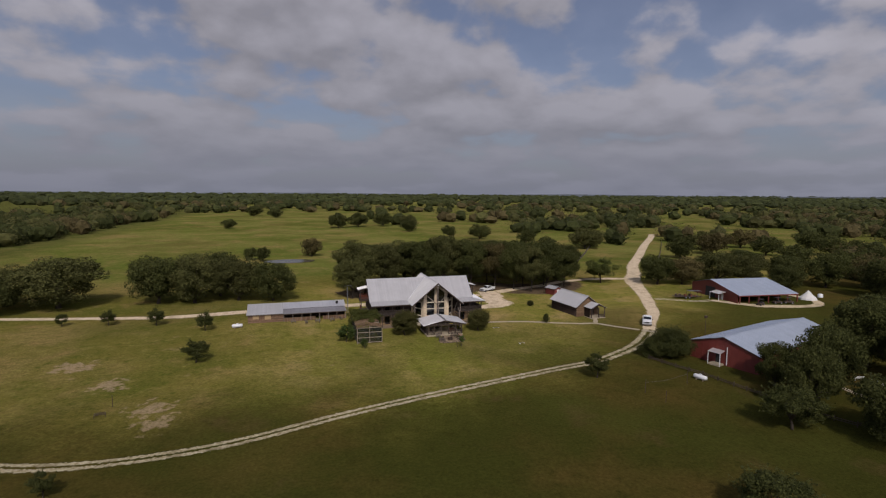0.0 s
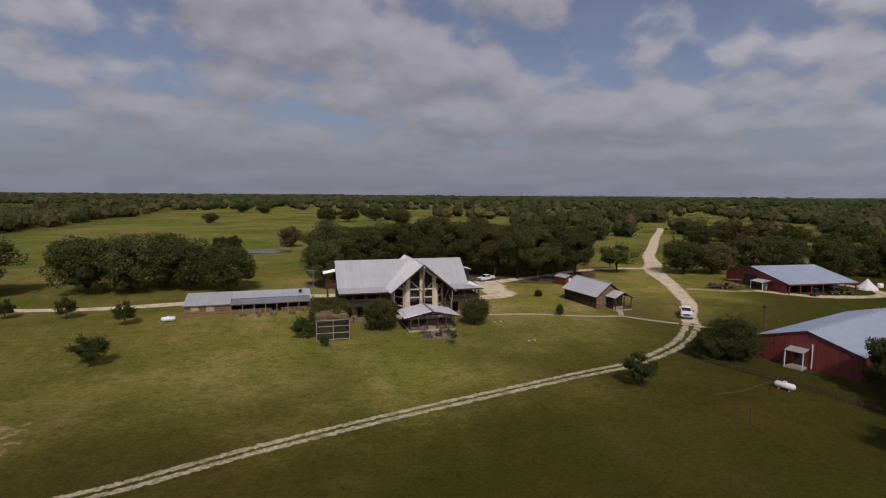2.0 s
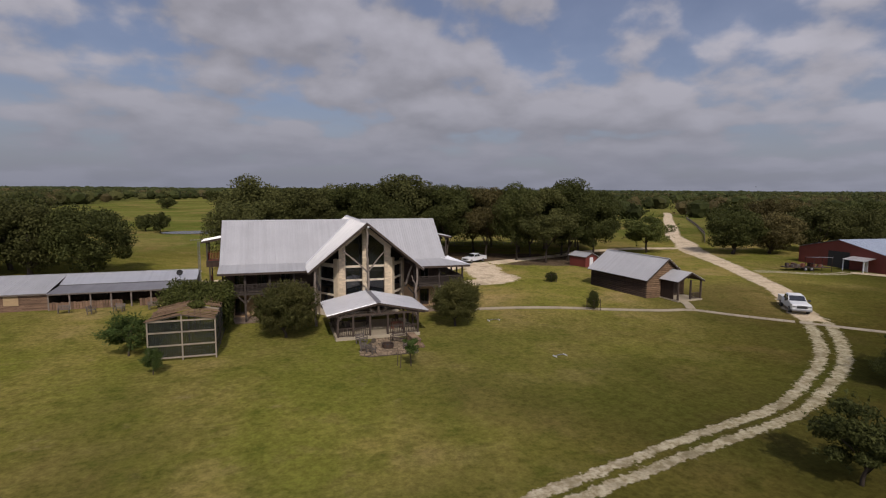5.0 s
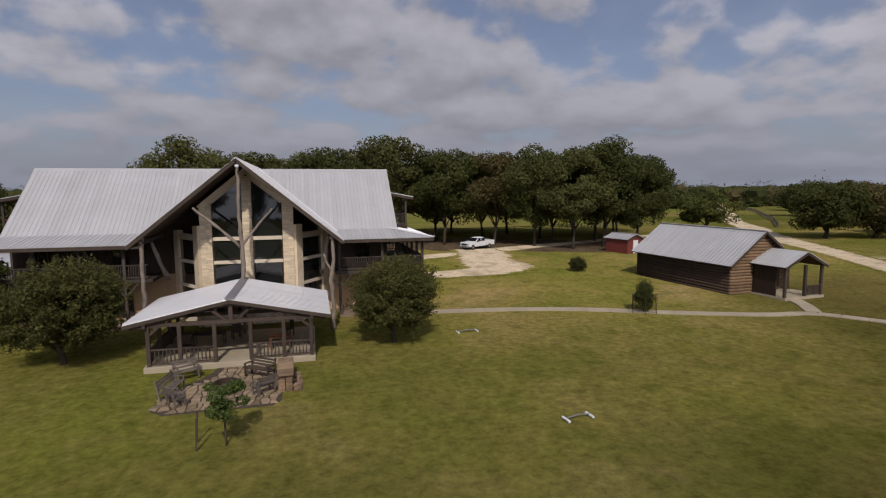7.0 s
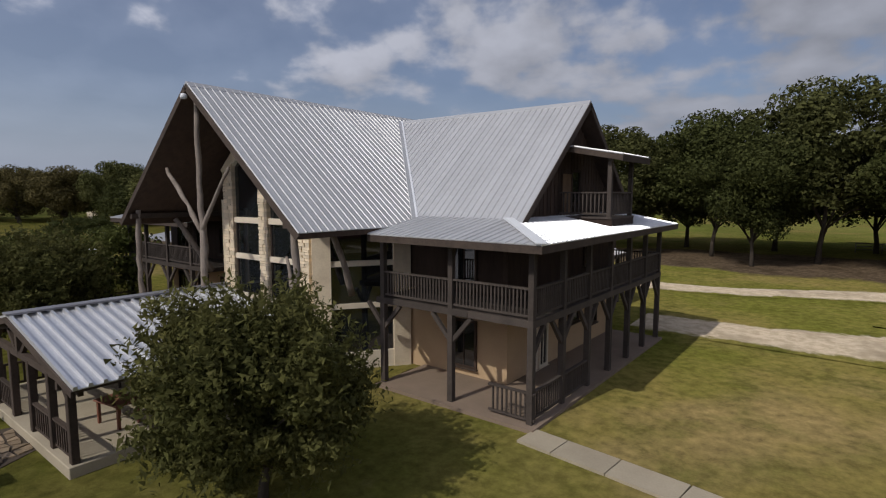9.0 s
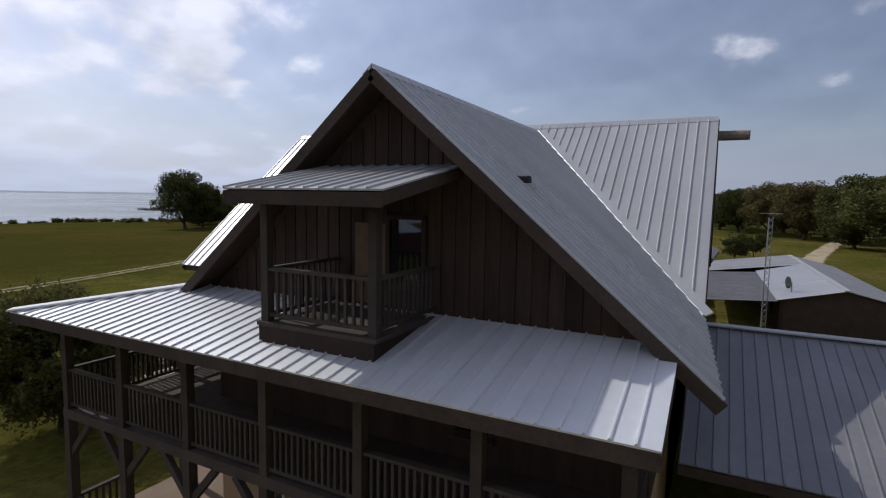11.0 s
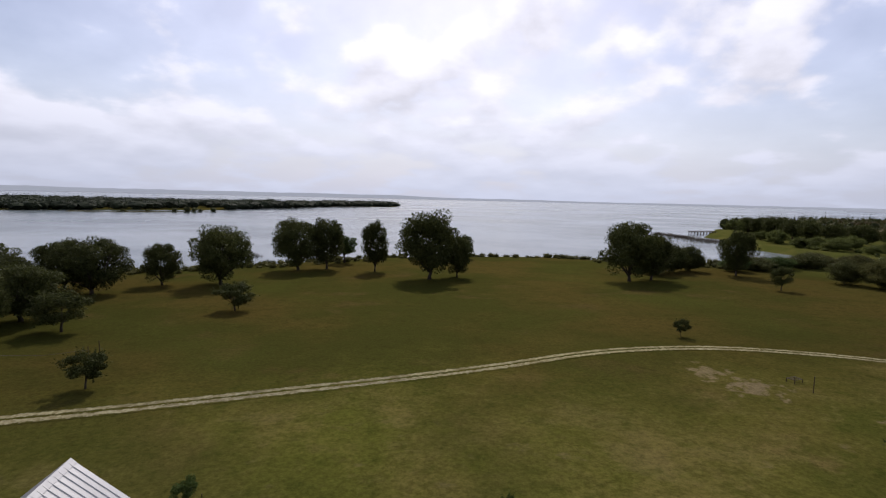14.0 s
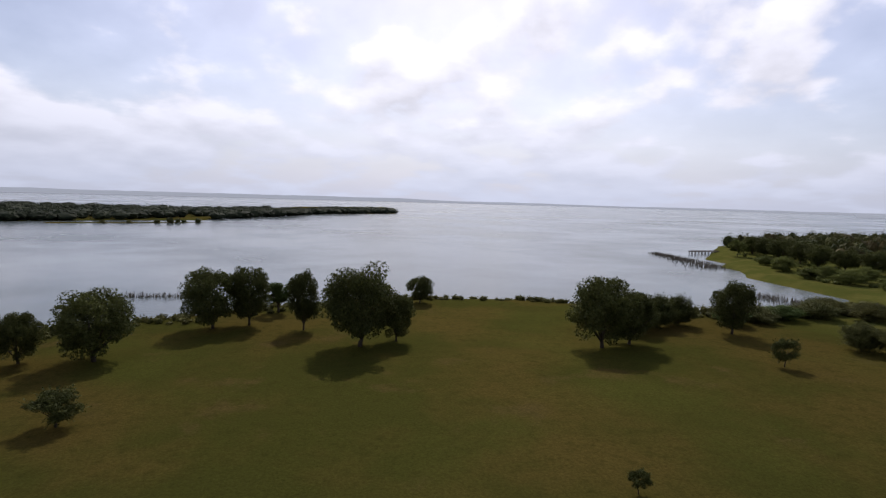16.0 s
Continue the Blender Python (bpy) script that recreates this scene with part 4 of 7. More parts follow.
cl = thing("log_post", pose(0, YS + .35, GZ), "tall bare forked tree trunk carrying the gable peak", "post")
log("trunk", [(.1, 0, -.3), (.05, .02, 2.5), (.12, 0, 5), (0, 0, 7.5), (.05, 0, H1 - GZ - .35)], .15, .10, cl)
log("branch", [(.05, 0, 5.6), (-1.0, 0, 6.6), (-2.2, .05, 7.7), (-2.65, .05, 8.1)], .085, .06, cl)
log("branch", [(.05, 0, 5.6), (.8, 0, 6.6), (1.7, 0, 7.6), (2.0, .05, 8.0)], .085, .055, cl)
for s in (-1, 1):
    p = thing("log_post", pose(s * 5.6, YS + .4, GZ), "bent bare tree trunk holding up the gable eave", "post")
    log("trunk", [(0, 0, -.3), (.05 * s, .05, 1.6), (-.06, 0, 3.2), (.12 * s, .0, 4.6), (.05, 0, zns(5.6) - GZ - .15)], .15, .11, p)
    if s > 0:
        log("branch", [(0, 0, 3.8), (-.35, .1, 4.5), (-.5, .1, 5.0)], .09, .05, p)
    log("knee", [(-.6 * s, 3.0, 3.3), (-.3 * s, 2.4, 4.6), (-.1 * s, 1.6, 5.9)], .14, .1, p)
    beam("beam", (0, -.3, zns(5.6) - GZ - .42), (0, 4.5, zns(5.6) - GZ - .42), .2, .22, M["wood"], p)
spot = thing("flood_lamp", pose(0.08, YS - .02, H1 - .5), "small white round flood lamp under the gable peak", "lamp")
v, f = lathe([(.01, -.1), (.1, -.09), (.13, 0), (.1, .09), (.01, .1)], 12)
obj("globe", [(x, y - .12, z) for x, y, z in v], f, M["white"], spot, smooth=True)
beam("bracket", (0, .0, 0), (0, -.1, .04), .05, .05, M["grey_metal"], spot)

# ---- porch roofs and decks ----
PZ0, PZ1 = 6.66, 6.14
porch = part("porch_roof", bmesh.new(), M["roof"], lodge, "shallow metal porch roof along the upper deck")
CX, CY = 13.13, -8.45
panels([(XW, -EAVE + .25, PZ0), (-6.3, -EAVE + .25, PZ0), (-6.3, CY, PZ1), (XW, CY, PZ1)], M["roof"], porch)
panels([(6.35, -EAVE + .25, PZ0), (10.3, -EAVE + .25, PZ0), (CX, CY, PZ1), (6.35, CY, PZ1)], M["roof"], porch)
# east slope gets the paler tin, its sunlit glare painted as colour
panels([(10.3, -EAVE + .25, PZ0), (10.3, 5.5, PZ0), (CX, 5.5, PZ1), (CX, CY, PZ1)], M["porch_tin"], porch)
beam("hip_cap", (10.3, -EAVE + .25, PZ0 + .07), (CX, CY, PZ1 + .07), .34, .04, M["white"], porch)
for a, b in (((XW, CY + .03, PZ1 - .12), (-6.3, CY + .03, PZ1 - .12)), ((6.35, CY + .03, PZ1 - .12), (CX, CY + .03, PZ1 - .12)), ((CX - .03, CY, PZ1 - .12), (CX - .03, 5.5, PZ1 - .12))):
    beam("fascia", a, b, .05, .22, M["wood"], porch)
beam("fascia", (10.3, 5.48, PZ0 - .12), (CX, 5.48, PZ1 - .12), .05, .22, M["wood"], porch)


def railing(parent, a, b, z, h=0.95, gap=0.13, m="rail", posts=True, picket=0.05):
    """Top rail, bottom rail and pickets, each a piece."""
    r = part("railing", bmesh.new(), M[m], parent)
    a, b = Vector((*a, z)), Vector((*b, z))
    beam("top_rail", a + Vector((0, 0, h)), b + Vector((0, 0, h)), .12, .06, M[m], r)
    beam("bottom_rail", a + Vector((0, 0, .12)), b + Vector((0, 0, .12)), .06, .07, M[m], r)
    d = b - a
    n = max(2, int(d.length / gap))
    v, f = box_data(-picket / 2, -picket / 2, .12, picket / 2, picket / 2, h - .02)
    me = bpy.data.meshes.new("picket")
    me.from_pydata(v, [], f)
    me.materials.append(M[m])
    for i in range(1, n):
        k = new("picket", me)
        k.parent = r
        k.location = a + d * i / n
    return r


deck = part("deck", bmesh.new(), M["wood"], lodge, "weathered timber upper deck with railings")
DX, DY = 12.5, -7.7
for a in ((XW + .3, DY, -6.0, -WY), (6.0, DY, WX1, -WY)):
    box("deck_floor", a[0], a[1], DECK - .22, a[2], a[3] - .01, DECK, M["rail"], deck)
box("deck_floor", WX1 + .02, DY, DECK - .22, DX, 5.25, DECK, M["rail"], deck)


def post_line(pts, z1, brace_dir):
    for x, y in pts:
        box("post", x - .1, y - .1, GZ - .2, x + .1, y + .1, DECK - .22, M["rail"], deck)
        box("upper_post", x - .09, y - .09, DECK, x + .09, y + .09, z1, M["rail"], deck)
        for s in (-1, 1):
            dx, dy = brace_dir
            if not (XW < x + s * dx * .8 < DX and DY < y + s * dy * .8 < 5.3):
                continue
            beam("brace", (x + s * dx * .05, y + s * dy * .05, DECK - 1.1), (x + s * dx * .8, y + s * dy * .8, DECK - .25), .12, .14, M["rail"], deck)


east_y = [DY + .1 + i * (5.1 - DY - .1) / 6 for i in range(7)]
post_line([(DX - .1, y) for y in east_y], PZ1 - .12, (0, 1))
for y0, y1 in zip(east_y, east_y[1:]):
    railing(deck, (DX - .1, y0 + .1), (DX - .1, y1 - .1), DECK)
south_e = [6.3, 9.4]
post_line([(x, DY + .1) for x in south_e], PZ1 - .12, (1, 0))
xs = south_e + [DX - .1]
for x0, x1 in zip(xs, xs[1:]):
    railing(deck, (x0 + .1, DY + .1), (x1 - .1, DY + .1), DECK)
south_w = [XW + .5, -12.9, -10.3, -7.7, -6.2]
post_line([(x, DY + .1) for x in south_w[:-1]], PZ1 - .12, (1, 0))
for x0, x1 in zip(south_w, south_w[1:]):
    railing(deck, (x0 + .1, DY + .1), (x1 - .1, DY + .1), DECK)
railing(deck, (WX1 + .1, 5.1), (DX - .2, 5.1), DECK)
# porch rails at ground level by the south-east corner and a concrete apron
box("apron", 6.2, DY - .3, GZ - .1, DX + .2, -WY, GZ + .1, M["slab"], deck)
box("apron", WX1, -WY, GZ - .1, DX + .2, 5.2, GZ + .1, M["slab"], deck)
box("apron", XW, DY - .3, GZ - .1, -6, -WY, GZ + .1, M["slab"], deck)
railing(deck, (10.9, DY + .1), (12.55, DY + .1), GZ + .1, gap=.16)
railing(deck, (DX - .1, east_y[0] + .1), (DX - .1, east_y[2] - .1), GZ + .1, gap=.16)


# ---- gable balconies ----
def balcony(x, out, rail_mat):
    """Small roofed balcony on the gable; out is +1 or -1."""
    bal = part("balcony", bmesh.new(), M["wood"], lodge, "small roofed gable balcony with picket rail")
    X = lambda d: x + out * d
    z = 6.5
    a, b = sorted((X(0), X(2.32)))
    box("base", a, -1.36, z - .5, b, 1.14, z + .1, M["dark_wood"], bal)
    box("floor", a, -1.41, z + .1, b, 1.19, z + .17, M["rail"], bal)
    panels([(X(.0), -1.68, 9.55), (X(.0), 1.6, 9.55), (X(2.78), 1.6, 9.03), (X(2.78), -1.68, 9.03)], M["roof"], bal)
    slab([(X(.02), -1.66, 9.52), (X(2.75), -1.66, 9.0), (X(2.75), 1.58, 9.0), (X(.02), 1.58, 9.52)][::out], .14, "ceiling_board", M["dark_wood"], bal)
    for y in (-1.64, 1.56):
        beam("fascia", (X(.02), y, 9.43), (X(2.78), y, 8.91), .05, .2, M["wood"], bal)
    beam("fascia", (X(2.76), -1.66, 8.9), (X(2.76), 1.58, 8.9), .05, .22, M["wood"], bal)
    for y in (-1.28, 1.06):
        box("post", min(X(2.1), X(2.26)), y - .08, z + .17, max(X(2.1), X(2.26)), y + .08, 9.02, M["rail"], bal)
    railing(bal, (X(2.18), -1.2), (X(2.18), .98), z + .17, gap=.16, m=rail_mat)
    railing(bal, (X(.1), -1.28), (X(2.1), -1.28), z + .17, gap=.16, m=rail_mat)
    railing(bal, (X(.1), 1.06), (X(2.1), 1.06), z + .17, gap=.16, m=rail_mat)
    if out > 0:
        window(bal, .35, 7.85, .75, 1.3, X(.02), "e", bars=0)
        box("door", min(X(.02), X(.06)), -.9, z + .2, max(X(.02), X(.06)), -.1, 8.4, M["cabin_tan"], bal)
    else:
        for y in (-1.2, 1.25):
            box("tall_post", X(1.95) - .08, y - .08, GZ - .2, X(1.95) + .08, y + .08, z - .35, M["rail"], bal)
        box("lower_floor", a, -1.3, DECK - .2, b, 1.35, DECK, M["rail"], bal)
        railing(bal, (X(1.93), -1.12), (X(1.93), 1.17), DECK, gap=.16, m=rail_mat)


balcony(WX1, 1, "rail")
balcony(WX0, -1, "rust")

# roof vents and pipes
for x, y in ((9.05, 2.42),):
    vn = thing("roof_vent", pose(x, y, zew(y) + .02), "small dark square roof vent", "vent")
    box("hood", -.11, -.13, -.15, .11, .13, .12, M["black"], vn, bevel=.02)
    box("base", -.18, -.2, -.3, .18, .2, -.03, M["roof"], vn)
for x, y in ((-4.0, 3.4), (-6.3, 2.6)):
    vn = thing("vent_pipe", pose(x, y, zew(y)), "short white plastic roof vent pipe", "pipe")
    v, f = lathe([(.05, -.3), (.05, .42), (.0, .42)], 10)
    obj("pipe", v, f, M["white"], vn)
    v, f = lathe([(.12, -.12), (.06, .08)], 10)
    obj("boot", v, f, M["grey_metal"], vn)
end_log = thing("ridge_log", pose(0, YN, H1 - .55), "weathered grey log end jutting from the north gable", "log")
v, f = tube([(0, -.4, 0), (0, .9, .0)], [.16, .15], 10)
obj("log", v, f, M["log"], end_log)

# north drive-through roof on posts, its ridge running away from the house
lean = part("carport", bmesh.new(), M["roof"], lodge, "galvanised gabled carport roof on the north side")
RX, RZN, HXN, EZN = 2.6, 5.45, 5.5, 3.75
for s in (-1, 1):
    # same metal as the main roof, darkened in colour for the house's shade
    panels([(RX, 5.5, RZN), (RX + s * HXN, 5.5, EZN), (RX + s * HXN, 13.2, EZN), (RX, 13.2, RZN)], M["roof_dull"], lean)
    slab([(RX, 5.5, RZN - .03), (RX + s * HXN * .99, 5.5, EZN - .02), (RX + s * HXN * .99, 13.15, EZN - .02), (RX, 13.15, RZN - .03)][::s], .1, "decking", M["dark_wood"], lean)
    beam("fascia", (RX + s * HXN, 5.5, EZN - .12), (RX + s * HXN, 13.2, EZN - .12), .05, .2, M["wood"], lean)
    beam("rake_board", (RX, 13.2, RZN - .1), (RX + s * HXN, 13.2, EZN - .1), .05, .2, M["wood"], lean)
    for y in (7.2, 10.0, 12.8):
        box("post", RX + s * (HXN - .4) - .1, y - .1, GZ - .2, RX + s * (HXN - .4) + .1, y + .1, EZN + .05, M["rail"], lean)
    beam("plate", (RX + s * (HXN - .4), 5.5, EZN), (RX + s * (HXN - .4), 13.1, EZN), .2, .22, M["rail"], lean)
beam("ridge_cap", (RX, 5.5, RZN + .06), (RX, 13.25, RZN + .06), .35, .04, M["roof"], lean)


# ---- trees ----
def crown_mesh(name, seed, h, r, base, puffs, leaves, size, lobes=1.0, shoots=0):
    """Clumps of small leaf blades over a spread of limbs, uneven in outline with gaps between the clumps."""
    g = np.random.default_rng(seed)
    cents = []
    while len(cents) < puffs:
        p = g.uniform(-1, 1, 3)
        d = math.hypot(p[0], p[1])
        q = math.sqrt(d * d + p[2] * p[2])
        if q > 1 or q < 0.42:
            continue
        cents.append((p[0] * r * 0.84, p[1] * r * 0.84, base + (h - base) * (0.47 + 0.43 * p[2])))
    vs, fs = [], []
    for c in cents:
        pr = r * g.uniform(0.20, 0.36) * lobes
        n = int(leaves * g.uniform(0.7, 1.3))
        d = g.normal(size=(n, 3))
        d /= np.linalg.norm(d, axis=1)[:, None]
        rad = pr * (g.uniform(0.66, 1.06, (n, 1)) if shoots == 0 else g.uniform(0.55, 1.08, (n, 1)))
        pos = np.array(c) + d * rad * np.array([1, 1, 0.75])
        nm = d + g.normal(size=(n, 3)) * 0.7
        nm /= np.linalg.norm(nm, axis=1)[:, None]
        t = np.cross(nm, g.normal(size=(n, 3)))
        t /= np.linalg.norm(t, axis=1)[:, None]
        b = np.cross(nm, t)
        s = size * g.uniform(0.6, 1.3, (n, 1))
        blade = np.stack([pos - t * s, pos + t * s * 0.5 - b * s * 0.62, pos + t * s * 0.7 + b * s * 0.62], 1)
        o = len(vs)
        vs += [tuple(q) for q in blade.reshape(-1, 3)]
        fs += [(o + 3 * i, o + 3 * i + 1, o + 3 * i + 2) for i in range(n)]
        if shoots:   # thin leafy shoots that stand out of the clump
            out = np.array(c) - np.array([0, 0, base + (h - base) * .35])
            out = out / np.linalg.norm(out) + np.array([0, 0, .35])
            for _ in range(shoots):
                dr = out + g.normal(size=3) * .45
                dr /= np.linalg.norm(dr)
                st = np.array(c) + dr * pr * .8
                for k in range(9):
                    q = st + dr * k * .075 + g.normal(size=3) * .03
                    a, b2 = g.normal(size=3) * size, g.normal(size=3) * size
                    o = len(vs)
                    vs += [tuple(q - a * .7), tuple(q + a * .5 - b2 * .5), tuple(q + a * .5 + b2 * .5)]
                    fs.append((o, o + 1, o + 2))
    me = bpy.data.meshes.new(name)
    me.from_pydata(vs, [], fs)
    me.update()
    return me, cents


def trunk_mesh(name, seed, h, base, thick, cents, limbs):
    g = random.Random(seed)
    top = base + (h - base) * 0.45
    lean = (g.uniform(-.3, .3), g.uniform(-.3, .3))
    parts = [tube([(0, 0, -.4), (lean[0] * .3, lean[1] * .3, base * .5), (lean[0], lean[1], base), (lean[0] * 1.6, lean[1] * 1.6, top)],
                  [thick * 1.35, thick, thick * .85, thick * .4], 8, .08, g)]
    for c in g.sample(cents, min(limbs, len(cents))):
        st = Vector((lean[0], lean[1], base * g.uniform(.75, 1.05)))
        mid = st.lerp(Vector(c), .5) + Vector((g.uniform(-.4, .4), g.uniform(-.4, .4), g.uniform(0, .5)))
        parts.append(tube([st, mid, Vector(c)], [thick * .5, thick * .3, thick * .1], 6, .08, g))
    v, f = join(*parts)
    me = bpy.data.meshes.new(name)
    me.from_pydata(v, [], f)
    me.materials.append(M["bark"])
    me.shade_smooth()
    me.update()
    return me


KINDS = {}
for kind, hh, rr, bb, pf, lv, sz, th, n in (("oak", 13.0, 7.2, 1.25, 78, 250, .235, .38, 4), ("small", 5.0, 2.3, 1.2, 34, 330, .095, .10, 3),
                                          ("round", 5.2, 2.9, .3, 70, 640, .072, .11, 2), ("shade", 5.2, 2.9, .85, 180, 330, .070, .12, 2), ("sapling", 3.0, 1.0, 1.35, 22, 160, .06, .04, 2), ("tall", 12.5, 3.9, 2.6, 38, 360, .20, .3, 2),
                                          ("grove", 16.0, 6.4, 3.1, 78, 350, .20, .19, 3), ("far", 12.0, 8.0, 1.2, 44, 120, .45, .35, 2)):
    KINDS[kind] = []
    for i in range(n):
        cm, ce = crown_mesh("crown", 100 + i * 7 + len(KINDS) * 31, hh, rr, bb, pf, lv, sz, {"shade": .56, "oak": .86, "grove": .9}.get(kind, 1.0), {"shade": 7, "small": 2, "round": 3}.get(kind, 0))
        KINDS[kind].append((cm, trunk_mesh("trunk", 5 + i, hh, bb, th, ce, 9 if kind == "oak" else 6), hh, rr))
LEAFED = {}
MIXED = ("grove oaks", "pasture oaks", "roadside oaks", "pasture trees")
tree_rng = random.Random(21)


def tree(kind, x, y, h, r, label, category="tree", leaf="oak", name="tree", group="", z=None):
    cm, tm, hh, rr = KINDS[kind][tree_rng.randrange(len(KINDS[kind]))]
    if leaf == "oak" and group in MIXED:
        leaf = ("oak", "oak_olive", "oak", "oak_olive", "oak", "oak_brown")[int(5 * x + 3 * y) % 6]
    key = (cm.name, leaf)
    if key not in LEAFED:
        c2 = cm.copy()
        c2.materials.clear()
        c2.materials.append(M[leaf])
        LEAFED[key] = c2
    gz = ground_z(x, y) if z is None else z
    t = thing(name, pose(x, y, gz - .05, 0, 0, tree_rng.uniform(0, 360)), label, category, group)
    t.scale = (r / rr, r / rr, h / hh)
    for nm, me in (("trunk", tm), ("crown", LEAFED[key])):
        o = new(nm, me)
        o.parent = t
    return t


OAK = "spreading dark green live oak on the grass"
for x, y, h, r in ((-13, 42, 16.5, 7.5), (-3.5, 43, 14.5, 7), (7, 45, 15.5, 7), (17, 44, 17.5, 8), (26, 40, 15.5, 6.5), (34.4, 38.5, 15, 6.5), (39.5, 33.5, 15.5, 6),
                   (43.5, 28, 15, 6), (49.5, 29.5, 16.5, 6.5), (53.5, 39, 16.5, 6.5), (60, 36, 14.5, 6), (63.5, 48, 12.5, 6), (-15.5, 31, 11.5, 5.5), (27, 51, 15, 7), (46, 46, 15, 7), (2, 55, 15, 8), (56, 30, 13, 5), (36, 50, 15, 7), (12, 56, 14, 8), (56, 52, 14, 8), (22, 60, 14, 8), (44, 58, 14, 8), (33, 62, 14, 8), (-8, 52, 14, 7.5), (67, 55, 12, 7), (12, 38, 13, 5.5), (45, 38, 14, 6)):
    tree("grove", x, y, h + 1.6, r * 1.08, "tall dense oak in the shady grove behind the lodge", group="grove oaks")
for x, y, h, r in ((-96, 37, 15, 12.5), (-112, 41, 13, 9), (-108, 30, 10, 7), (-71, 37, 15, 9), (-61, 36, 15.5, 9), (-49, 36.5, 14, 8.5), (-39, 33.5, 12.5, 7.5), (-55, 45, 15, 8),
                   (-124, 33, 16, 8.5), (-134, 25, 15, 8.5), (-146, 19, 15, 8.5), (-158, 12, 14, 8), (-172, 7, 13, 8), (-138, 40, 16, 9), (-152, 32, 15, 9), (-168, 24, 15, 9), (-186, 14, 14, 9), (-200, 4, 13, 9)):
    tree("oak", x, y, h, r, OAK, group="pasture oaks")
for x, y, h, r in ((95, 30.5, 11.5, 7.5), (104, 28.5, 10.5, 7.5), (119, 28, 12.5, 8.5), (129, 24, 12, 8), (140, 18, 12, 7), (150, 10, 13, 8), (130, 8, 10, 6), (148, -12, 14, 9), (140, 38, 12, 8), (158, -28, 14, 9), (163, 2, 13, 9)):
    tree("oak", x, y, h, r, "low wide dark oak beside the gravel road", group="roadside oaks")
for x, y, h, r in ((43, -72, 11, 4.6), (46.5, -62.5, 8.5, 3.8), (51, -68.5, 12.5, 5.2), (73, -59, 14, 7), (71, -71, 13, 7), (59, -63, 11, 4.0), (84, -54, 14, 8), (90, -66, 14, 8), (77, -77, 13, 8), (60, -82, 12, 7)):
    tree("oak", x, y, h, r, "dark leafy tree crowding the red steel barn", group="barn trees")
tree("round", 39.8, -44.2, 6.4, 4.5, "broad dark bush by the barn fence", "bush", name="bush")
tree("round", 36.2, -43.2, 4.2, 2.8, "broad dark bush by the barn fence", "bush", name="bush")
tree("small", 18.8, -50.9, 4.5, 2.3, "small round dark tree beside the track")
tree("small", 76.5, 38.5, 9.4, 6.0, "bright green young tree by the road", leaf="willow")
tree("shade", -8.8, -14.4, 5.6, 3.3, "rounded bushy tree in front of the lodge", leaf="bush")
tree("shade", 9.1, -14.7, 5.2, 2.9, "feathery bushy tree beside the open pavilion", leaf="bush")
for x, y, h, r in ((-53.4, .5, 4.6, 2.0), (-65.5, 8.7, 4.4, 2.0), (-76.5, 11.5, 3.8, 1.8), (-51.8, -23.6, 4.5, 2.5), (-86.9, 13.1, 3.3, 1.3)):
    tree("small", x, y, h, r, "small shade tree standing on the lawn", group="lawn trees")
tree("small", -22.4, -16.6, 4.0, 2.1, "small leafy tree beside the screened frame", leaf="elm")
tree("small", -19.3, -22.6, 2.4, .8, "spindly young tree on the lawn", leaf="elm")
tree("sapling", 1.1, -26.4, 2.6, 1.0, "staked young tree with light green leaves", leaf="elm")
tree("round", 28.4, -12.1, 2.5, .8, "small dark shrub in a wire guard", "shrub", name="shrub")
tree("round", 33.2, 7.2, 1.7, 1.0, "small round shrub in a wire guard", "shrub", name="shrub")
for kind, x, y, h, r in (("oak", 24, -125, 15.4, 8.4), ("oak", 37, -124, 10.6, 4.6), ("oak", 46, -110.5, 12.6, 8), ("oak", 9.2, -152, 16.2, 7.8), ("oak", 1.2, -155.5, 16.8, 5.8),
                         ("oak", -13.2, -150, 16.6, 4.2), ("oak", -27.6, -134, 20.0, 9.6), ("oak", -36, -138.5, 12, 4.8), ("oak", -84, -131, 17.8, 8.6), ("oak", -92, -133.5, 14, 6.6),
                         ("oak", -126, -143, 15.2, 6.0), ("oak", 44, -84, 10, 6.5), ("oak", 55, -118, 12, 6), ("oak", 54, -96, 10, 6), ("oak", 64, -108, 12, 7)):
    tree(kind, x, y, h, r, "dark backlit oak near the lake shore", group="shore trees")
tree("tall", -3.6, -171, 10.2, 4.4, "lighter green tree on the lake bank", leaf="elm", group="shore trees")
tree("oak", -45.8, -185.5, 9.4, 4.7, "dark backlit oak near the lake shore", group="shore trees")
for x, y, h, r in ((-101, -146, 9, 5.5), (-109, -151, 9.2, 5.5), (-117, -154, 8.6, 5), (-134, -154, 5.5, 5), (-144, -157, 4.5, 6), (-155, -160, 4.5, 6), (-168, -162, 5.5, 7), (-184, -158, 5.5, 7), (-178, -170, 5, 7),
                   (-147, -125, 7.2, 5), (-151, -117, 7.8, 6.5), (-152, -108, 8.2, 6.5), (-157, -99, 7.6, 6), (-160, -113, 8, 6)):
    tree("round", x, y, h, r, "dense dark shrub on the lake bank", "shrub", name="shrub", group="bank shrubs", leaf="oak" if x > -133 or y > -110 else ("oak_olive", "bush", "elm")[int(-x) % 3])
for x, y, h, r in ((34.3, -76.5, 6.4, 4.2), (13.3, -92.4, 5.5, 3.6), (-117, -114, 6.6, 2.7), (-89.5, -56, 5.0, 2.9)):
    tree("small", x, y, h, r, "small shade tree standing on the lawn", group="lawn trees")
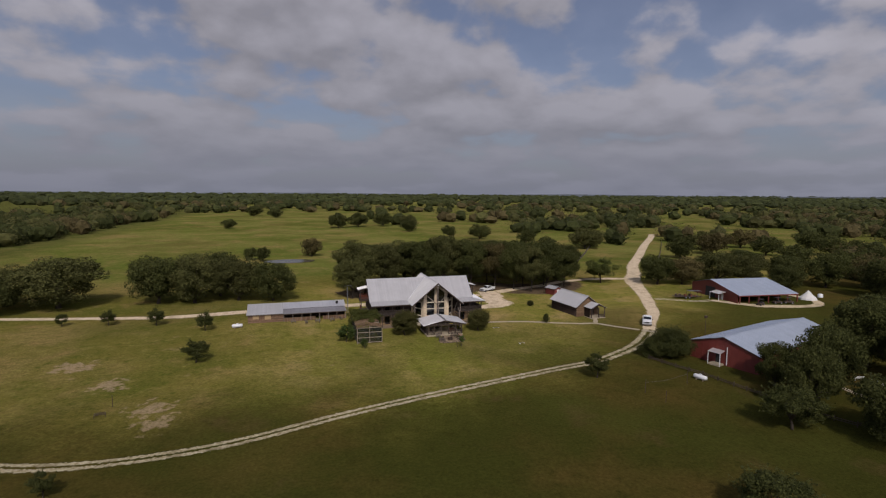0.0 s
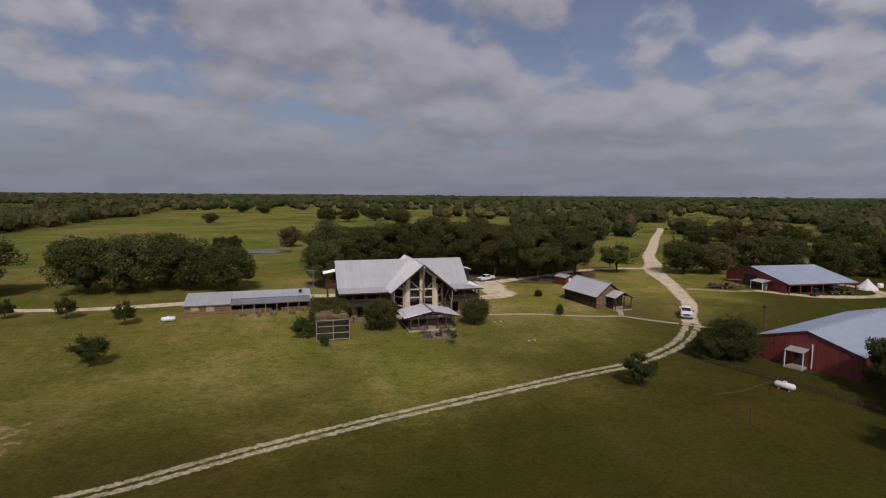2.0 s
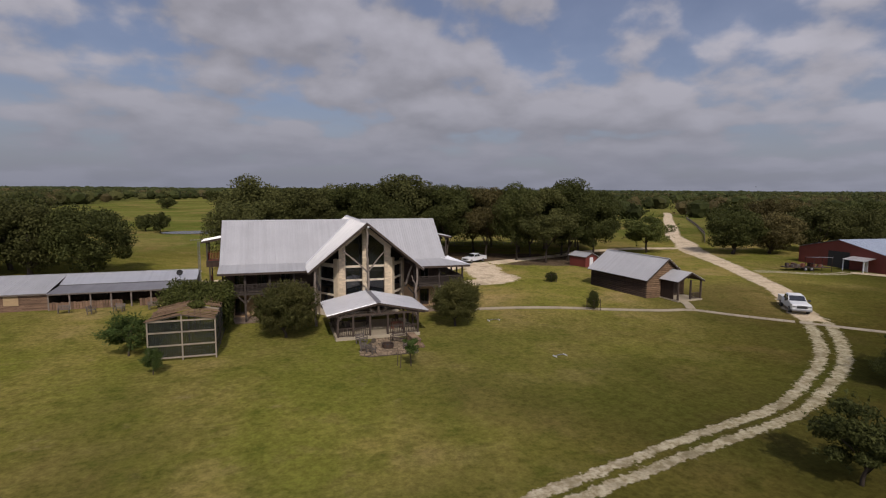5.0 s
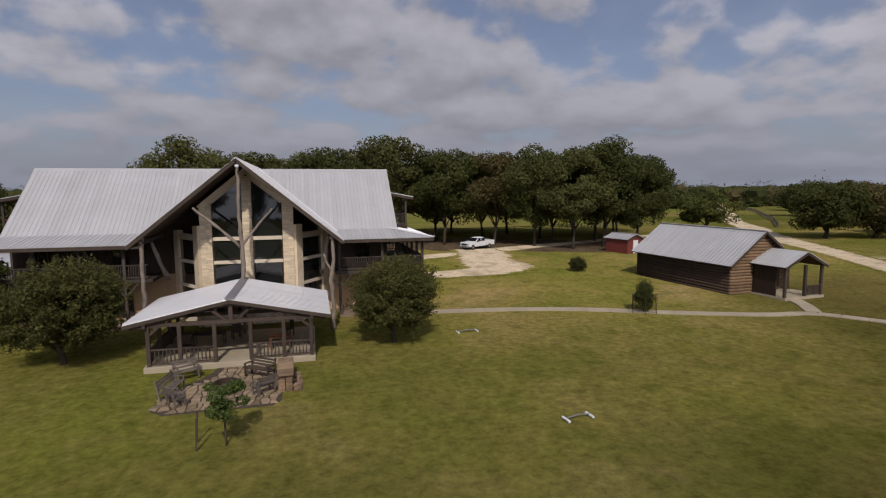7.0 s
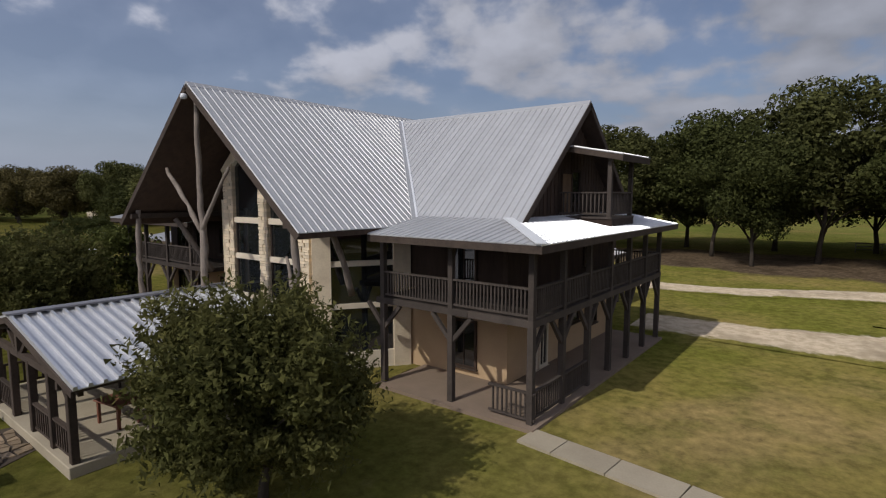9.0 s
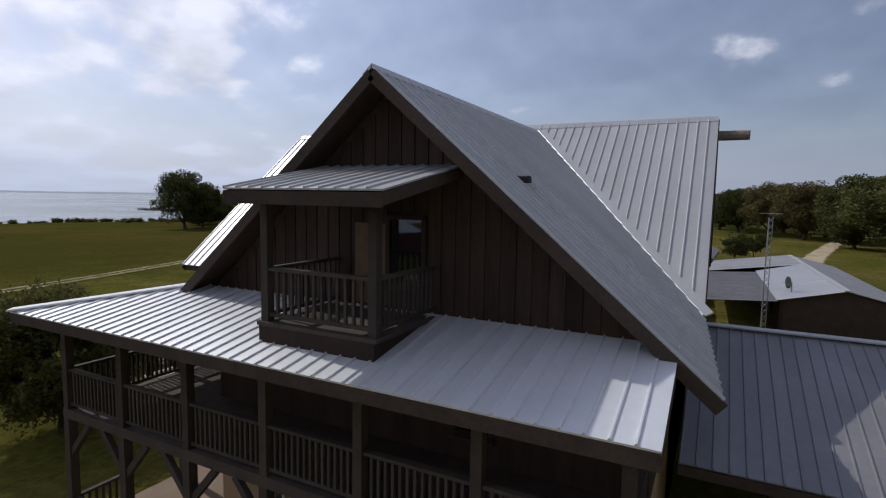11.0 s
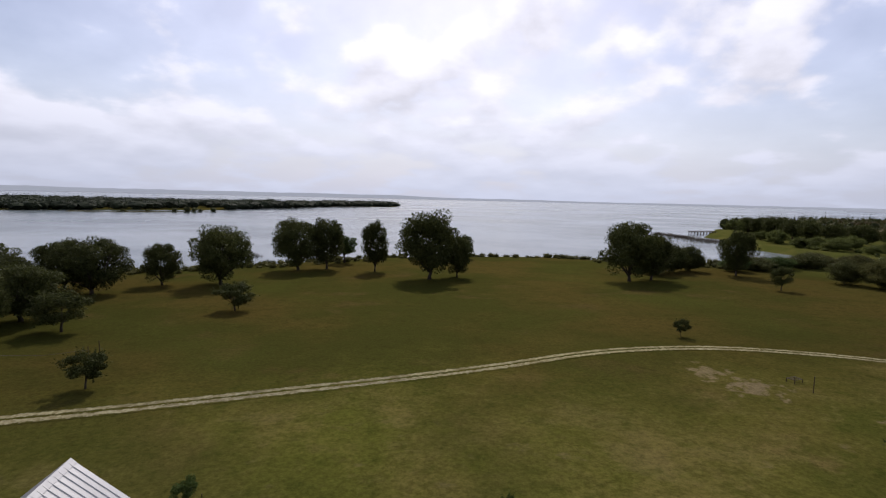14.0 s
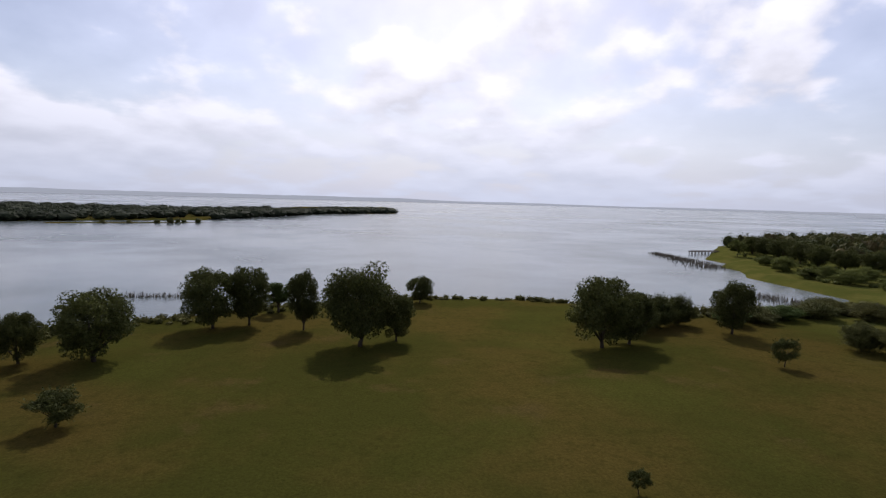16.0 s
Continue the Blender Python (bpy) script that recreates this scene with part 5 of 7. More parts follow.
tree("small", -60.2, -68.4, 3.1, 1.3, "small round young tree near the track", group="lawn trees")
tree("small", -98.2, -50, 2.7, 1.3, "small round young tree near the track", group="lawn trees")
for x, y, h, r in ((-85, 375, 9, 7), (-23, 146, 10, 5.5), (10, 366, 14, 11), (30, 378, 14, 11), (55, 385, 13, 10), (80, 387, 12, 9), (-78, 632, 14, 12), (-50, 578, 12, 10), (81, 247, 9, 6), (137, 150, 13, 10), (147, 160, 12, 8), (112, 180, 10, 7),
                   (190, 107, 12, 9), (203, 126, 12, 9), (198, 134, 9, 6), (-52, 138, 6, 4), (-46, 130, 7, 3.5), (160, 96, 11, 7), (215, 95, 11, 8), (235, 132, 12, 9), (190, 56, 11, 8), (210, 36, 12, 9), (97, 225, 11, 8), (64, 310, 11, 8), (250, 86, 12, 9), (270, 116, 12, 9), (230, 56, 12, 9), (180, 26, 12, 8), (255, 26, 12, 9)):
    tree("far", x, y, h, r, "lone round tree out in the pasture", group="pasture trees")


def woods(name, spots, label, seed, blades=0, size=0.7):
    """Woodland: lumpy crowns joined into one, too many to count; with blades, each crown carries leaf clumps."""
    g = np.random.default_rng(seed)
    bm = bmesh.new()
    bmesh.ops.create_icosphere(bm, subdivisions=2, radius=1)
    base = np.array([v.co[:] for v in bm.verts])
    faces = np.array([[v.index for v in f.verts] for f in bm.faces])
    bm.free()
    V, F, o, tint = [], [], 0, []
    for x, y, r, h, z in spots:
        kin = int(noise.noise((x * .013, y * .013, 4)) * 3 + g.uniform(0, 2.4)) % 3
        tint += [kin] * (len(faces) + blades)
        k = 0.72 if blades else 1.0
        lump = 1 + g.uniform(-.28, .22, (len(base), 1))
        dim = np.array([r, r * g.uniform(.8, 1.2), h * .62])
        mid = np.array([x, y, z + h * .42])
        V.append(base * lump * k * dim + mid)
        F.append(faces + o)
        o += len(base)
        if blades:
            i = g.integers(0, len(base), blades)
            d = base[i] + g.normal(size=(blades, 3)) * 0.14
            pos = d * lump[i] * g.uniform(.78, 1.05, (blades, 1)) * dim + mid
            t = np.clip(g.normal(size=(blades, 3)), -1.5, 1.5) * size
            b = np.clip(g.normal(size=(blades, 3)), -1.5, 1.5) * size
            V.append(np.stack([pos - t * .6, pos + t * .5 - b * .5, pos + t * .4 + b * .5], 1).reshape(-1, 3))
            F.append(np.arange(blades * 3).reshape(-1, 3) + o)
            o += blades * 3
    V, F = np.concatenate(V), np.concatenate(F)
    ob = obj(name, [tuple(p) for p in V], [tuple(int(i) for i in f) for f in F], M["wood_leaf" if blades else "woods"])
    if blades:
        ob.data.materials.append(M["wood_olive"])
        ob.data.materials.append(M["wood_brown"])
        ob.data.polygons.foreach_set("material_index", tint)
    return tagged(ob, label, "woods", kind="stuff")


g = np.random.default_rng(77)
spots = []


def clear(x, y):
    """Open pasture north of the grove."""
    if y < 175 or (x < 60 and y < 740 and x > -176 + 14 * noise.noise((y * .02, 3, 1))):
        return True
    if 95 < x < 380 and y < 240 + 0.25 * (x - 95) and noise.noise((x * .02, y * .02, 2)) < 0.06:
        return True
    if 60 <= x < 135 + 0.1 * (y - 200) and y < 400:
        return True
    return abs((x - 144) - (y - 108) * 0.84) < 10 and y < 270


while len(spots) < 5200:
    t = g.uniform() ** 1.7
    y = 175 + 4300 * t
    x = g.uniform(-1, 1.35) * (380 + y * 1.08)
    if y < shore(x) + 30:
        continue
    if clear(x, y) or (y < 700 and noise.noise((x * .012, y * .012, 5)) < (-.25 if x < 0 else -.05)):
        continue
    if y > 700 and noise.noise((x * .003, y * .003, 9)) > 0.34:
        continue
    s = 1 + y / 1500
    spots.append((x, y, g.uniform(5, 8.5) * s, g.uniform(8.5, 13.5) * (1 + y / 6000), ground_z(x, y)))
for i in range(420):   # wood that closes the west side of the pasture
    y = g.uniform(150, 560)
    x = -186 + 12 * noise.noise((y * .02, 3, 1)) - g.uniform(0, 1) ** 1.5 * 300
    spots.append((x, y, g.uniform(5, 8), g.uniform(8, 13), ground_z(x, y)))
for i in range(260):   # east side behind the barns
    x, y = g.uniform(165, 520), g.uniform(-120, 175)
    if y < shore(x) + 25 or abs((x - 144) - (y - 108) * 0.84) < 18 or (x < 340 and y > 15 and noise.noise((x * .02, y * .02, 2)) < 0.3):
        continue
    spots.append((x, y, g.uniform(5, 8), g.uniform(8, 13), ground_z(x, y)))
woods("woods", [q for q in spots if math.hypot(q[0], q[1]) < 620], "dark leafy woodland closing the pasture", 4, 260, .6)
woods("woods", [q for q in spots if 620 <= math.hypot(q[0], q[1]) < 1300], "dark leafy woodland closing the pasture", 5, 60, 1.15)
woods("woods", [q for q in spots if math.hypot(q[0], q[1]) >= 1300], "continuous dark woodland reaching to the horizon", 1)

spots = []
LAND = [(1600, -300), (900, -420), (350, -622), (270, -686), (182, -728), (190, -920), (60, -1060), (-82, -1187)]


def far_front(x):
    pts = sorted(LAND)
    for (x0, y0), (x1, y1) in zip(pts, pts[1:]):
        if x0 <= x <= x1:
            return y0 + (y1 - y0) * (x - x0) / (x1 - x0)
    return -1187


for i in range(2200):
    x = -80 + 1700 * g.uniform() ** 0.9
    y = far_front(x) - 14 - g.uniform(0, 1) ** 1.3 * (160 + (x + 85) * .6)
    spots.append((x, y, g.uniform(9, 15), g.uniform(9, 11.5), WZ + .5))
land = woods("woods", [q for q in spots if q[1] > -1400], "low wooded point across the lake", 2, 70, 1.1)
land.data.materials.clear()
for q in ("far_leaf", "far_leaf", "wood_leaf"):
    land.data.materials.append(M[q])
vs = [(304, -606, WZ + .1), (240, -634, WZ + .25), (200, -655, WZ + .3), (164, -674, WZ + .1), (168, -682, WZ + .1), (206, -668, WZ + .3), (246, -652, WZ + .25), (310, -630, WZ + .1)]
tagged(obj("shoal", vs, [(0, 7, 6, 1), (1, 6, 5, 2), (2, 5, 4, 3)], M["grass"]), "low grassy spit lying in the lake", "shoal", kind="structure")
woods("scrub", [(211, -656, 4, 5, WZ), (199, -662, 5, 7.5, WZ), (192, -666, 4, 5.5, WZ), (173, -675, 4.5, 6, WZ), (186, -668, 3, 3.5, WZ), (236, -644, 3, 3, WZ), (258, -634, 4, 3, WZ)],
      "small dark trees on the spit in the lake", 12, 120, .5)["category"] = "scrub"


def far_band(name, radius, a0, a1, low, high, bow, label, seed, m="haze", taper=0):
    """Low land on the skyline, its haze put into the colour, so far off that only its outline shows."""
    vs, fs, n = [], [], 220
    for i in range(n + 1):
        a = radians(a0 + (a1 - a0) * i / n)
        x, y = radius * math.sin(a), radius * math.cos(a)
        top = high + bow * (noise.noise((i * .06, seed, 0)) + .4 * noise.noise((i * .4, seed, 1)) + .25 * noise.noise((i * 1.3, seed, 2)))
        if taper:
            top = low + (top - low) * smooth01(min(i, n - i) / taper)
        for k, z in ((1.0, low), (1.0, top), (1.02, top), (1.02, low)):
            vs.append((x * k, y * k, z))
    for i in range(n):
        for k in range(3):
            fs.append((i * 4 + k, i * 4 + k + 4, i * 4 + k + 5, i * 4 + k + 1))
    return tagged(obj(name, vs, fs, M[m]), label, "skyline", kind="structure")


# far shore: aerial haze painted as a pale colour with an added glow
M["haze"] = mat("painted_haze_shore", (0.30, 0.32, 0.35), (0.26, 0.28, 0.31), rough=1.0, scale=.002, fine=.02, bump=0, spec=0.0)
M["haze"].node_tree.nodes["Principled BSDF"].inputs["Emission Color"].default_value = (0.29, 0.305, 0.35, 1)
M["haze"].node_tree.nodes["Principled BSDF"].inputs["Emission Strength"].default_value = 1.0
# blue-grey base colour stands for the haze over the far woods
M["haze_north"] = mat("painted_haze_woods", (0.17, 0.19, 0.22), (0.13, 0.15, 0.175), rough=1.0, scale=.002, fine=.02, bump=0, spec=0.0)
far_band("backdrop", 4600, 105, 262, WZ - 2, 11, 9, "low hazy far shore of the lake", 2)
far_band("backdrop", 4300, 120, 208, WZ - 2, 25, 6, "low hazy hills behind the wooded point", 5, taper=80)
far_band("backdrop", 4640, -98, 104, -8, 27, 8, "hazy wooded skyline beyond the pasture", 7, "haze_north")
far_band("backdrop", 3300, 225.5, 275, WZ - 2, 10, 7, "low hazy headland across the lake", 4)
vs = [(x, y - 4, WZ + .12) for x, y in LAND] + [(x, y - 700, WZ + .6) for x, y in LAND]
n = len(LAND)
tagged(obj("ground", vs, [(i, i + 1, i + 1 + n, i + n) for i in range(n - 1)], M["grass"]), "low grassy far shore of the lake", "shore", kind="structure")
spots = []
for i in range(420):
    x = g.uniform(-760, -310)
    y = shore(x) + 8 + g.uniform(0, 1) ** 1.3 * 190
    spots.append((x, y, g.uniform(4, 7), g.uniform(8, 13), ground_z(x, y)))
woods("woods", spots, "dark oaks on the lakeside point", 3, 230, 0.5)
spots = []
for i in range(200):
    x, y = g.uniform(-420, -215), g.uniform(-185, -75)
    spots.append((x, y, g.uniform(2, 4.5), g.uniform(2, 5), ground_z(x, y)))
for i in range(90):   # low growth on the green bank of the point
    y = g.uniform(-370, -195)
    x = -228 - g.uniform(0, 1) * 40 + (y + 245) * (.46 if y < -245 else -.1)
    spots.append((x - 8, y, g.uniform(.8, 2.2), g.uniform(.8, 2.2), ground_z(x, y)))
willows = woods("woods", spots, "light green willows and shrubs along the water", 8, 200, 0.34)
willows.data.materials.clear()
for q in ("willow", "bush", "elm"):
    willows.data.materials.append(M[q])
for x, y, h, r in ((-304, -366, 13.5, 8), (-301, -349, 14, 8.5), (-298, -330, 15, 9.5), (-294, -311, 14, 8.5), (-291, -294, 14.5, 9), (-292, -277, 13, 8), (-295, -261, 14, 8.5), (-300, -244, 13, 8),
                   (-306, -226, 13.5, 8.5), (-312, -208, 13, 8)):
    tree("oak", x, y, h, r, "rounded dark oak on the green lakeside point", group="point oaks")
tree("small", -278, -347, 12, 6.5, "light green willow at the end of the point", leaf="willow", group="point willows")
for x, y, h, r in ((-250, -272, 8, 6.5), (-257, -282, 7, 5), (-241, -245, 5.5, 5.5), (-247, -229, 7, 7), (-262, -300, 6, 5), (-258, -252, 6, 5.5), (-262, -236, 7.5, 6.5), (-266, -216, 7, 6), (-250, -212, 4.5, 4)):
    tree("round", x, y, h, r, "rounded yellow-green willow shrub on the bank", "shrub", leaf="willow", name="shrub", group="point willows")


spots = []
for i in range(520):   # rough growth along the lake's edge
    x = g.uniform(-205, 74)
    d = 2 + g.uniform(0, 1) ** 2 * (12 if x > -20 or x < -95 else 4)
    y = shore(x) + d
    if -80 < x < -52 and g.uniform() < .8:
        continue
    k = 1.7 if x < -125 else 1.0
    spots.append((x, y, g.uniform(.7, 1.5) * k, g.uniform(.6, 1.7) * k, ground_z(x, y) - .1))
scrub = woods("scrub", spots, "yellow-green scrub and tall grass on the lake bank", 9, 110, 0.22)
scrub.data.materials.clear()
scrub.data.materials.append(M["bush"])
scrub["category"] = "scrub"


# ---- open pavilion in front of the lodge ----
pav = thing("pavilion", pose(0.1, 0, GZ - .05), "open timber pavilion with a white ribbed metal roof", "pavilion")
PX, PYF, PYB = 4.15, -17.05, -10.6
pr = part("roof", bmesh.new(), M["roof_porch"], pav, "bright white ribbed metal roof")
EZ, RZ, HX = 2.38, 3.46, 5.15
for s in (-1, 1):
    panels([(0, -17.2, RZ), (s * HX, -17.2, EZ), (s * HX, -10.2, EZ), (0, -10.2, RZ)], M["roof_porch"], pr, step=.33, rib=.085, rib_w=.11)
    slab([(0, -17.15, RZ - .02), (s * HX * .99, -17.15, EZ - .01), (s * HX * .99, -10.25, EZ - .01), (0, -10.25, RZ - .02)][::s], .07, "sheathing", M["wood"], pr)
    for y in (-17.22, -10.18):
        beam("fascia", (0, y, RZ - .08), (s * HX, y, EZ - .08), .05, .18, M["wood"], pr)
beam("ridge_cap", (0, -17.25, RZ + .10), (0, -10.15, RZ + .10), .46, .06, M["roof_dull"], pr)
box("floor", -PX - .15, PYF - .1, -.4, PX + .15, PYB + .2, .14, M["concrete"], pav, bevel=.02)
for y in (PYF + .1, -14.9, -12.6, PYB):
    for x in ((-PX + .1, -2.55, -.85, .95, 2.65, PX - .05) if y == PYF + .1 else (-PX + .1, PX - .05)):
        box("post", x - .1, y - .1, .14, x + .1, y + .1, 2.28, M["wood"], pav, bevel=.015)
    for s in (-1, 1):
        beam("rafter", (0, y, RZ - .22), (s * HX * .95, y, EZ - .16), .12, .2, M["wood"], pav)
        beam("strut", (s * .25, y, 2.35), (s * 1.1, y, RZ - .38), .12, .14, M["wood"], pav)
        beam("strut", (s * 2.6, y, 2.3), (s * 1.7, y, 2.95), .12, .14, M["wood"], pav)
        beam("brace", (s * (PX - .1), y, 1.75), (s * (PX - .75), y, 2.3), .1, .12, M["wood"], pav)
    beam("tie_beam", (-PX - .1, y, 2.3), (PX + .15, y, 2.3), .16, .2, M["wood"], pav)
    box("king_post", -.1, y - .09, 2.3, .1, y + .09, RZ - .15, M["wood"], pav)
for s in (-1, 1):
    beam("plate", (s * PX, PYF - .2, 2.3), (s * PX, PYB + .3, 2.3), .16, .2, M["wood"], pav)
for a, b in ((-PX + .2, -2.65), (-2.45, -.95), (1.05, 2.55), (2.75, PX - .15)):
    railing(pav, (a, PYF + .1), (b, PYF + .1), .14, h=.86, gap=.17, m="wood", picket=.06)
for s in (-1, 1):
    for y0, y1 in ((PYF + .2, -15.0), (-14.8, -12.7), (-12.5, PYB - .1)):
        if s < 0:
            railing(pav, (s * (PX - .08), y0), (s * (PX - .08), y1), .14, h=.86, gap=.17, m="wood", picket=.06)


def table(x, y, z, rot, mt, w=1.6, d=.8, label="small wooden porch table"):
    t = thing("table", pose(x, y, z, 0, 0, rot), label, "table")
    box("tabletop", -w / 2, -d / 2, .70, w / 2, d / 2, .75, M[mt], t, bevel=.01)
    for i in (-1, 1):
        for j in (-1, 1):
            box("leg", i * (w / 2 - .1) - .04, j * (d / 2 - .1) - .04, 0, i * (w / 2 - .1) + .04, j * (d / 2 - .1) + .04, .70, M[mt], t)
    return t


def bench(x, y, rot, label="weathered grey slatted wooden bench on the flagstones", mt="grey_wood", w=1.5, z=None):
    t = thing("bench", pose(x, y, (ground_z(x, y) + .06) if z is None else z, 0, 0, rot), label, "bench", "fire pit benches")
    for i in range(3):
        box("seat_slat", -w / 2, -.42 + i * .15, .42, w / 2, -.30 + i * .15, .45, M[mt], t)
    for i in range(3):
        v, f = box_data(-w / 2, 0, 0, w / 2, .03, .10)
        o = obj("back_slat", v, f, M[mt], t)
        o.matrix_basis = pose(0, .05 + i * .035, .52 + i * .14, -14)
    for s in (-1, 1):
        xx = s * (w / 2 - .08)
        beam("leg", (xx, -.4, 0), (xx, -.4, .62), .07, .07, M[mt], t)
        beam("back_leg", (xx, .02, 0), (xx, .2, .95), .07, .07, M[mt], t)
        beam("armrest", (xx, -.45, .64), (xx, .12, .64), .09, .04, M[mt], t)
        beam("stretcher", (xx, -.4, .38), (xx, .05, .38), .06, .07, M[mt], t)
    return t


FZ = GZ + .09
table(2.4, -15.2, FZ, 10, "clay", 1.2, .8, "orange-topped table on the pavilion floor")
table(-1.6, -13.6, FZ, 0, "wood", 1.8, .9)
for x, y, r in ((-2.6, -14.9, 20), (-.3, -12.4, 200), (2.8, -12.5, -60), (-3.1, -12.2, 90)):
    c = thing("chair", pose(x, y, FZ, 0, 0, r), "dark wooden porch chair in the pavilion shade", "chair", "pavilion chairs")
    box("seat", -.26, -.26, .41, .26, .26, .46, M["wood"], c, bevel=.01)
    box("backrest", -.26, .22, .46, .26, .27, 1.0, M["wood"], c, bevel=.01)
    for i in (-1, 1):
        for j in (-1, 1):
            box("leg", i * .22 - .03, j * .22 - .03, 0, i * .22 + .03, j * .22 + .03, .41, M["wood"], c)

# ---- flagstone fire-pit patio ----
patio = thing("patio", pose(0, 0, 0), "irregular tan flagstone patio around the fire ring", "patio", kind="structure")
rp = random.Random(8)
cells = []
nx, ny = 15, 16
X0, X1, Y0, Y1 = -2.5, 2.75, -22.85, -17.2


def on_patio(x, y):
    """Broad round the fire ring, drawn in to a path towards the pavilion's opening."""
    t = smooth01((y + 20.9) / 2.6)
    lo, hi = -2.4 + 1.9 * t, 2.7 - .9 * smooth01((y + 19.2) / 1.6)
    return lo < x < hi and Y0 < y < Y1 and not (x < -1.7 and y < -22.5)


grid = [[(X0 + (X1 - X0) * i / nx + (rp.uniform(-.15, .15) if 0 < i < nx else rp.uniform(-.2, .2)), Y0 + (Y1 - Y0) * j / ny + rp.uniform(-.13, .13)) for i in range(nx + 1)] for j in range(ny + 1)]
for j in range(ny):
    for i in range(nx):
        q = [grid[j][i], grid[j][i + 1], grid[j + 1][i + 1], grid[j + 1][i]]
        cx, cy = sum(p[0] for p in q) / 4, sum(p[1] for p in q) / 4
        if not on_patio(cx, cy):
            continue
        z = ground_z(cx, cy) + rp.uniform(.035, .07)
        sh = rp.uniform(.76, .90)
        top = [(cx + (x - cx) * sh, cy + (y - cy) * sh, z) for x, y in q]
        obj("flagstone", [(x, y, z - .12) for x, y, z in top] + top, BOXF, M["flag"], patio)
bed = [(-2.55, -22.4), (-1.9, -23.0), (2.5, -23.0), (2.85, -22.5), (2.85, -19.2), (1.75, -17.1), (-.6, -17.1), (-.9, -18.2), (-2.5, -20.8)]
slab([(x, y, ground_z(x, y) + .02) for x, y in bed], .15, "bedding", M["bark"], patio)
ring = thing("fire_ring", pose(.29, -20.6, ground_z(.29, -20.6) + .05), "rusty steel fire ring on the flagstones", "fire pit")
v, f = lathe([(.52, 0), (.56, .02), (.56, .36), (.60, .38), (.56, .40), (.50, .38), (.50, .05), (.01, .05)], 24)
obj("ring", v, f, M["dark_metal"], ring)
for i in range(7):
    a = i * .9
    beam("charred_log", (.3 * math.cos(a), .3 * math.sin(a), .1), (-.2 * math.cos(a + .5), -.2 * math.sin(a + .5), .22), .1, .1, M["black"], ring)
bench(-1.95, -18.4, 32, w=1.15)
bench(-2.2, -20.7, 80, w=1.7)
bench(-1.7, -22.15, 130, w=.8)
bench(2.15, -21.75, 215, w=1.0)
bench(1.75, -19.05, -38, "brown wooden bench against the stone wall", "wood", w=1.6)
sw = thing("stone_wall", pose(2.95, -20.2, ground_z(2.95, -20.2) - .05, 0, 0, 2), "low dry-laid limestone wall with a slab top", "wall")
for k in range(5):
    z = k * .16
    for side in (-1, 1):
        y = -1.3 + rp.uniform(0, .1)
        while y < 1.2:
            ln = rp.uniform(.25, .5)
            e = min(y + ln, 1.35)
            o = rp.uniform(-.05, .05)
            xa, xb = sorted((side * .02, side * (.31 + o)))
            box("stone", xa, y, z, xb, e - .02, z + .15, M["ledge"], sw)
            y = e
for y in (-.9, 0, .9):
    box("cap_stone", -.38, y - .45, .8, .38, y + .45, .9, M["ledge"], sw, bevel=.025)
for i in range(14):
    y = rp.uniform(-1.3, 1.3)
    x = rp.uniform(.42, .75)
    rk = thing("rock", pose(2.95 + x, -20.2 + y, ground_z(3.5, -20.2) + .03, rp.uniform(-20, 20), rp.uniform(-20, 20), rp.uniform(0, 360)), "loose tan limestone rock beside the low wall", "rock", "loose rocks")
    s = rp.uniform(.1, .2)
    box("rock", -s, -s * .7, -.1, s, s * .7, s * .8, M["ledge"], rk, bevel=s * .2)
tagged(sw, group="")


# ---- small helpers for plain buildings ----
def gable_roof(parent, L, half, z_eave, z_ridge, over, material, name="roof", label="", step=.46, over_end=.4):
    """Two ribbed slopes, ridge along local y."""
    r = part(name, bmesh.new(), material, parent, label)
    k = (z_ridge - z_eave) / half
    for s in (-1, 1):
        e = half + over
        panels([(0, -L / 2 - over_end, z_ridge), (s * e, -L / 2 - over_end, z_ridge - k * e), (s * e, L / 2 + over_end, z_ridge - k * e), (0, L / 2 + over_end, z_ridge)], material, r, step=step)
        slab([(0, -L / 2 - over_end + .03, z_ridge - .03), (s * e * .99, -L / 2 - over_end + .03, z_ridge - k * e - .02),
              (s * e * .99, L / 2 + over_end - .03, z_ridge - k * e - .02), (0, L / 2 + over_end - .03, z_ridge - .03)][::s], .08, "decking", M["wood"], r)
        for y in (-L / 2 - over_end, L / 2 + over_end):
            beam("rake_board", (0, y, z_ridge - .09), (s * e, y, z_ridge - k * e - .09), .05, .18, M["wood"], r)
    beam("ridge_cap", (0, -L / 2 - over_end, z_ridge + .05), (0, L / 2 + over_end, z_ridge + .05), .35, .03, material, r)
    return r


def gable_house(parent, L, half, z_eave, z_ridge, material, label="", t=.2):
    w = part("wall", bmesh.new(), material, parent, label)
    for s in (-1, 1):
        x0, x1 = sorted((s * half, s * (half - t)))
        box("side_wall", x0, -L / 2 + t, -.3, x1, L / 2 - t, z_eave, material, w)
        pr = [(-half, -.3), (half, -.3), (half, z_eave), (0, z_ridge - .08), (-half, z_eave)]
        ya, yb = s * L / 2, s * (L / 2 - t)
        vs = [(x, ya, z) for x, z in pr] + [(x, yb, z) for x, z in pr]
        obj("gable_wall", vs, [(0, 1, 2, 3, 4), (9, 8, 7, 6, 5)] + [(k, k + 5, (k + 1) % 5 + 5, (k + 1) % 5) for k in range(5)], material, w)
    return w


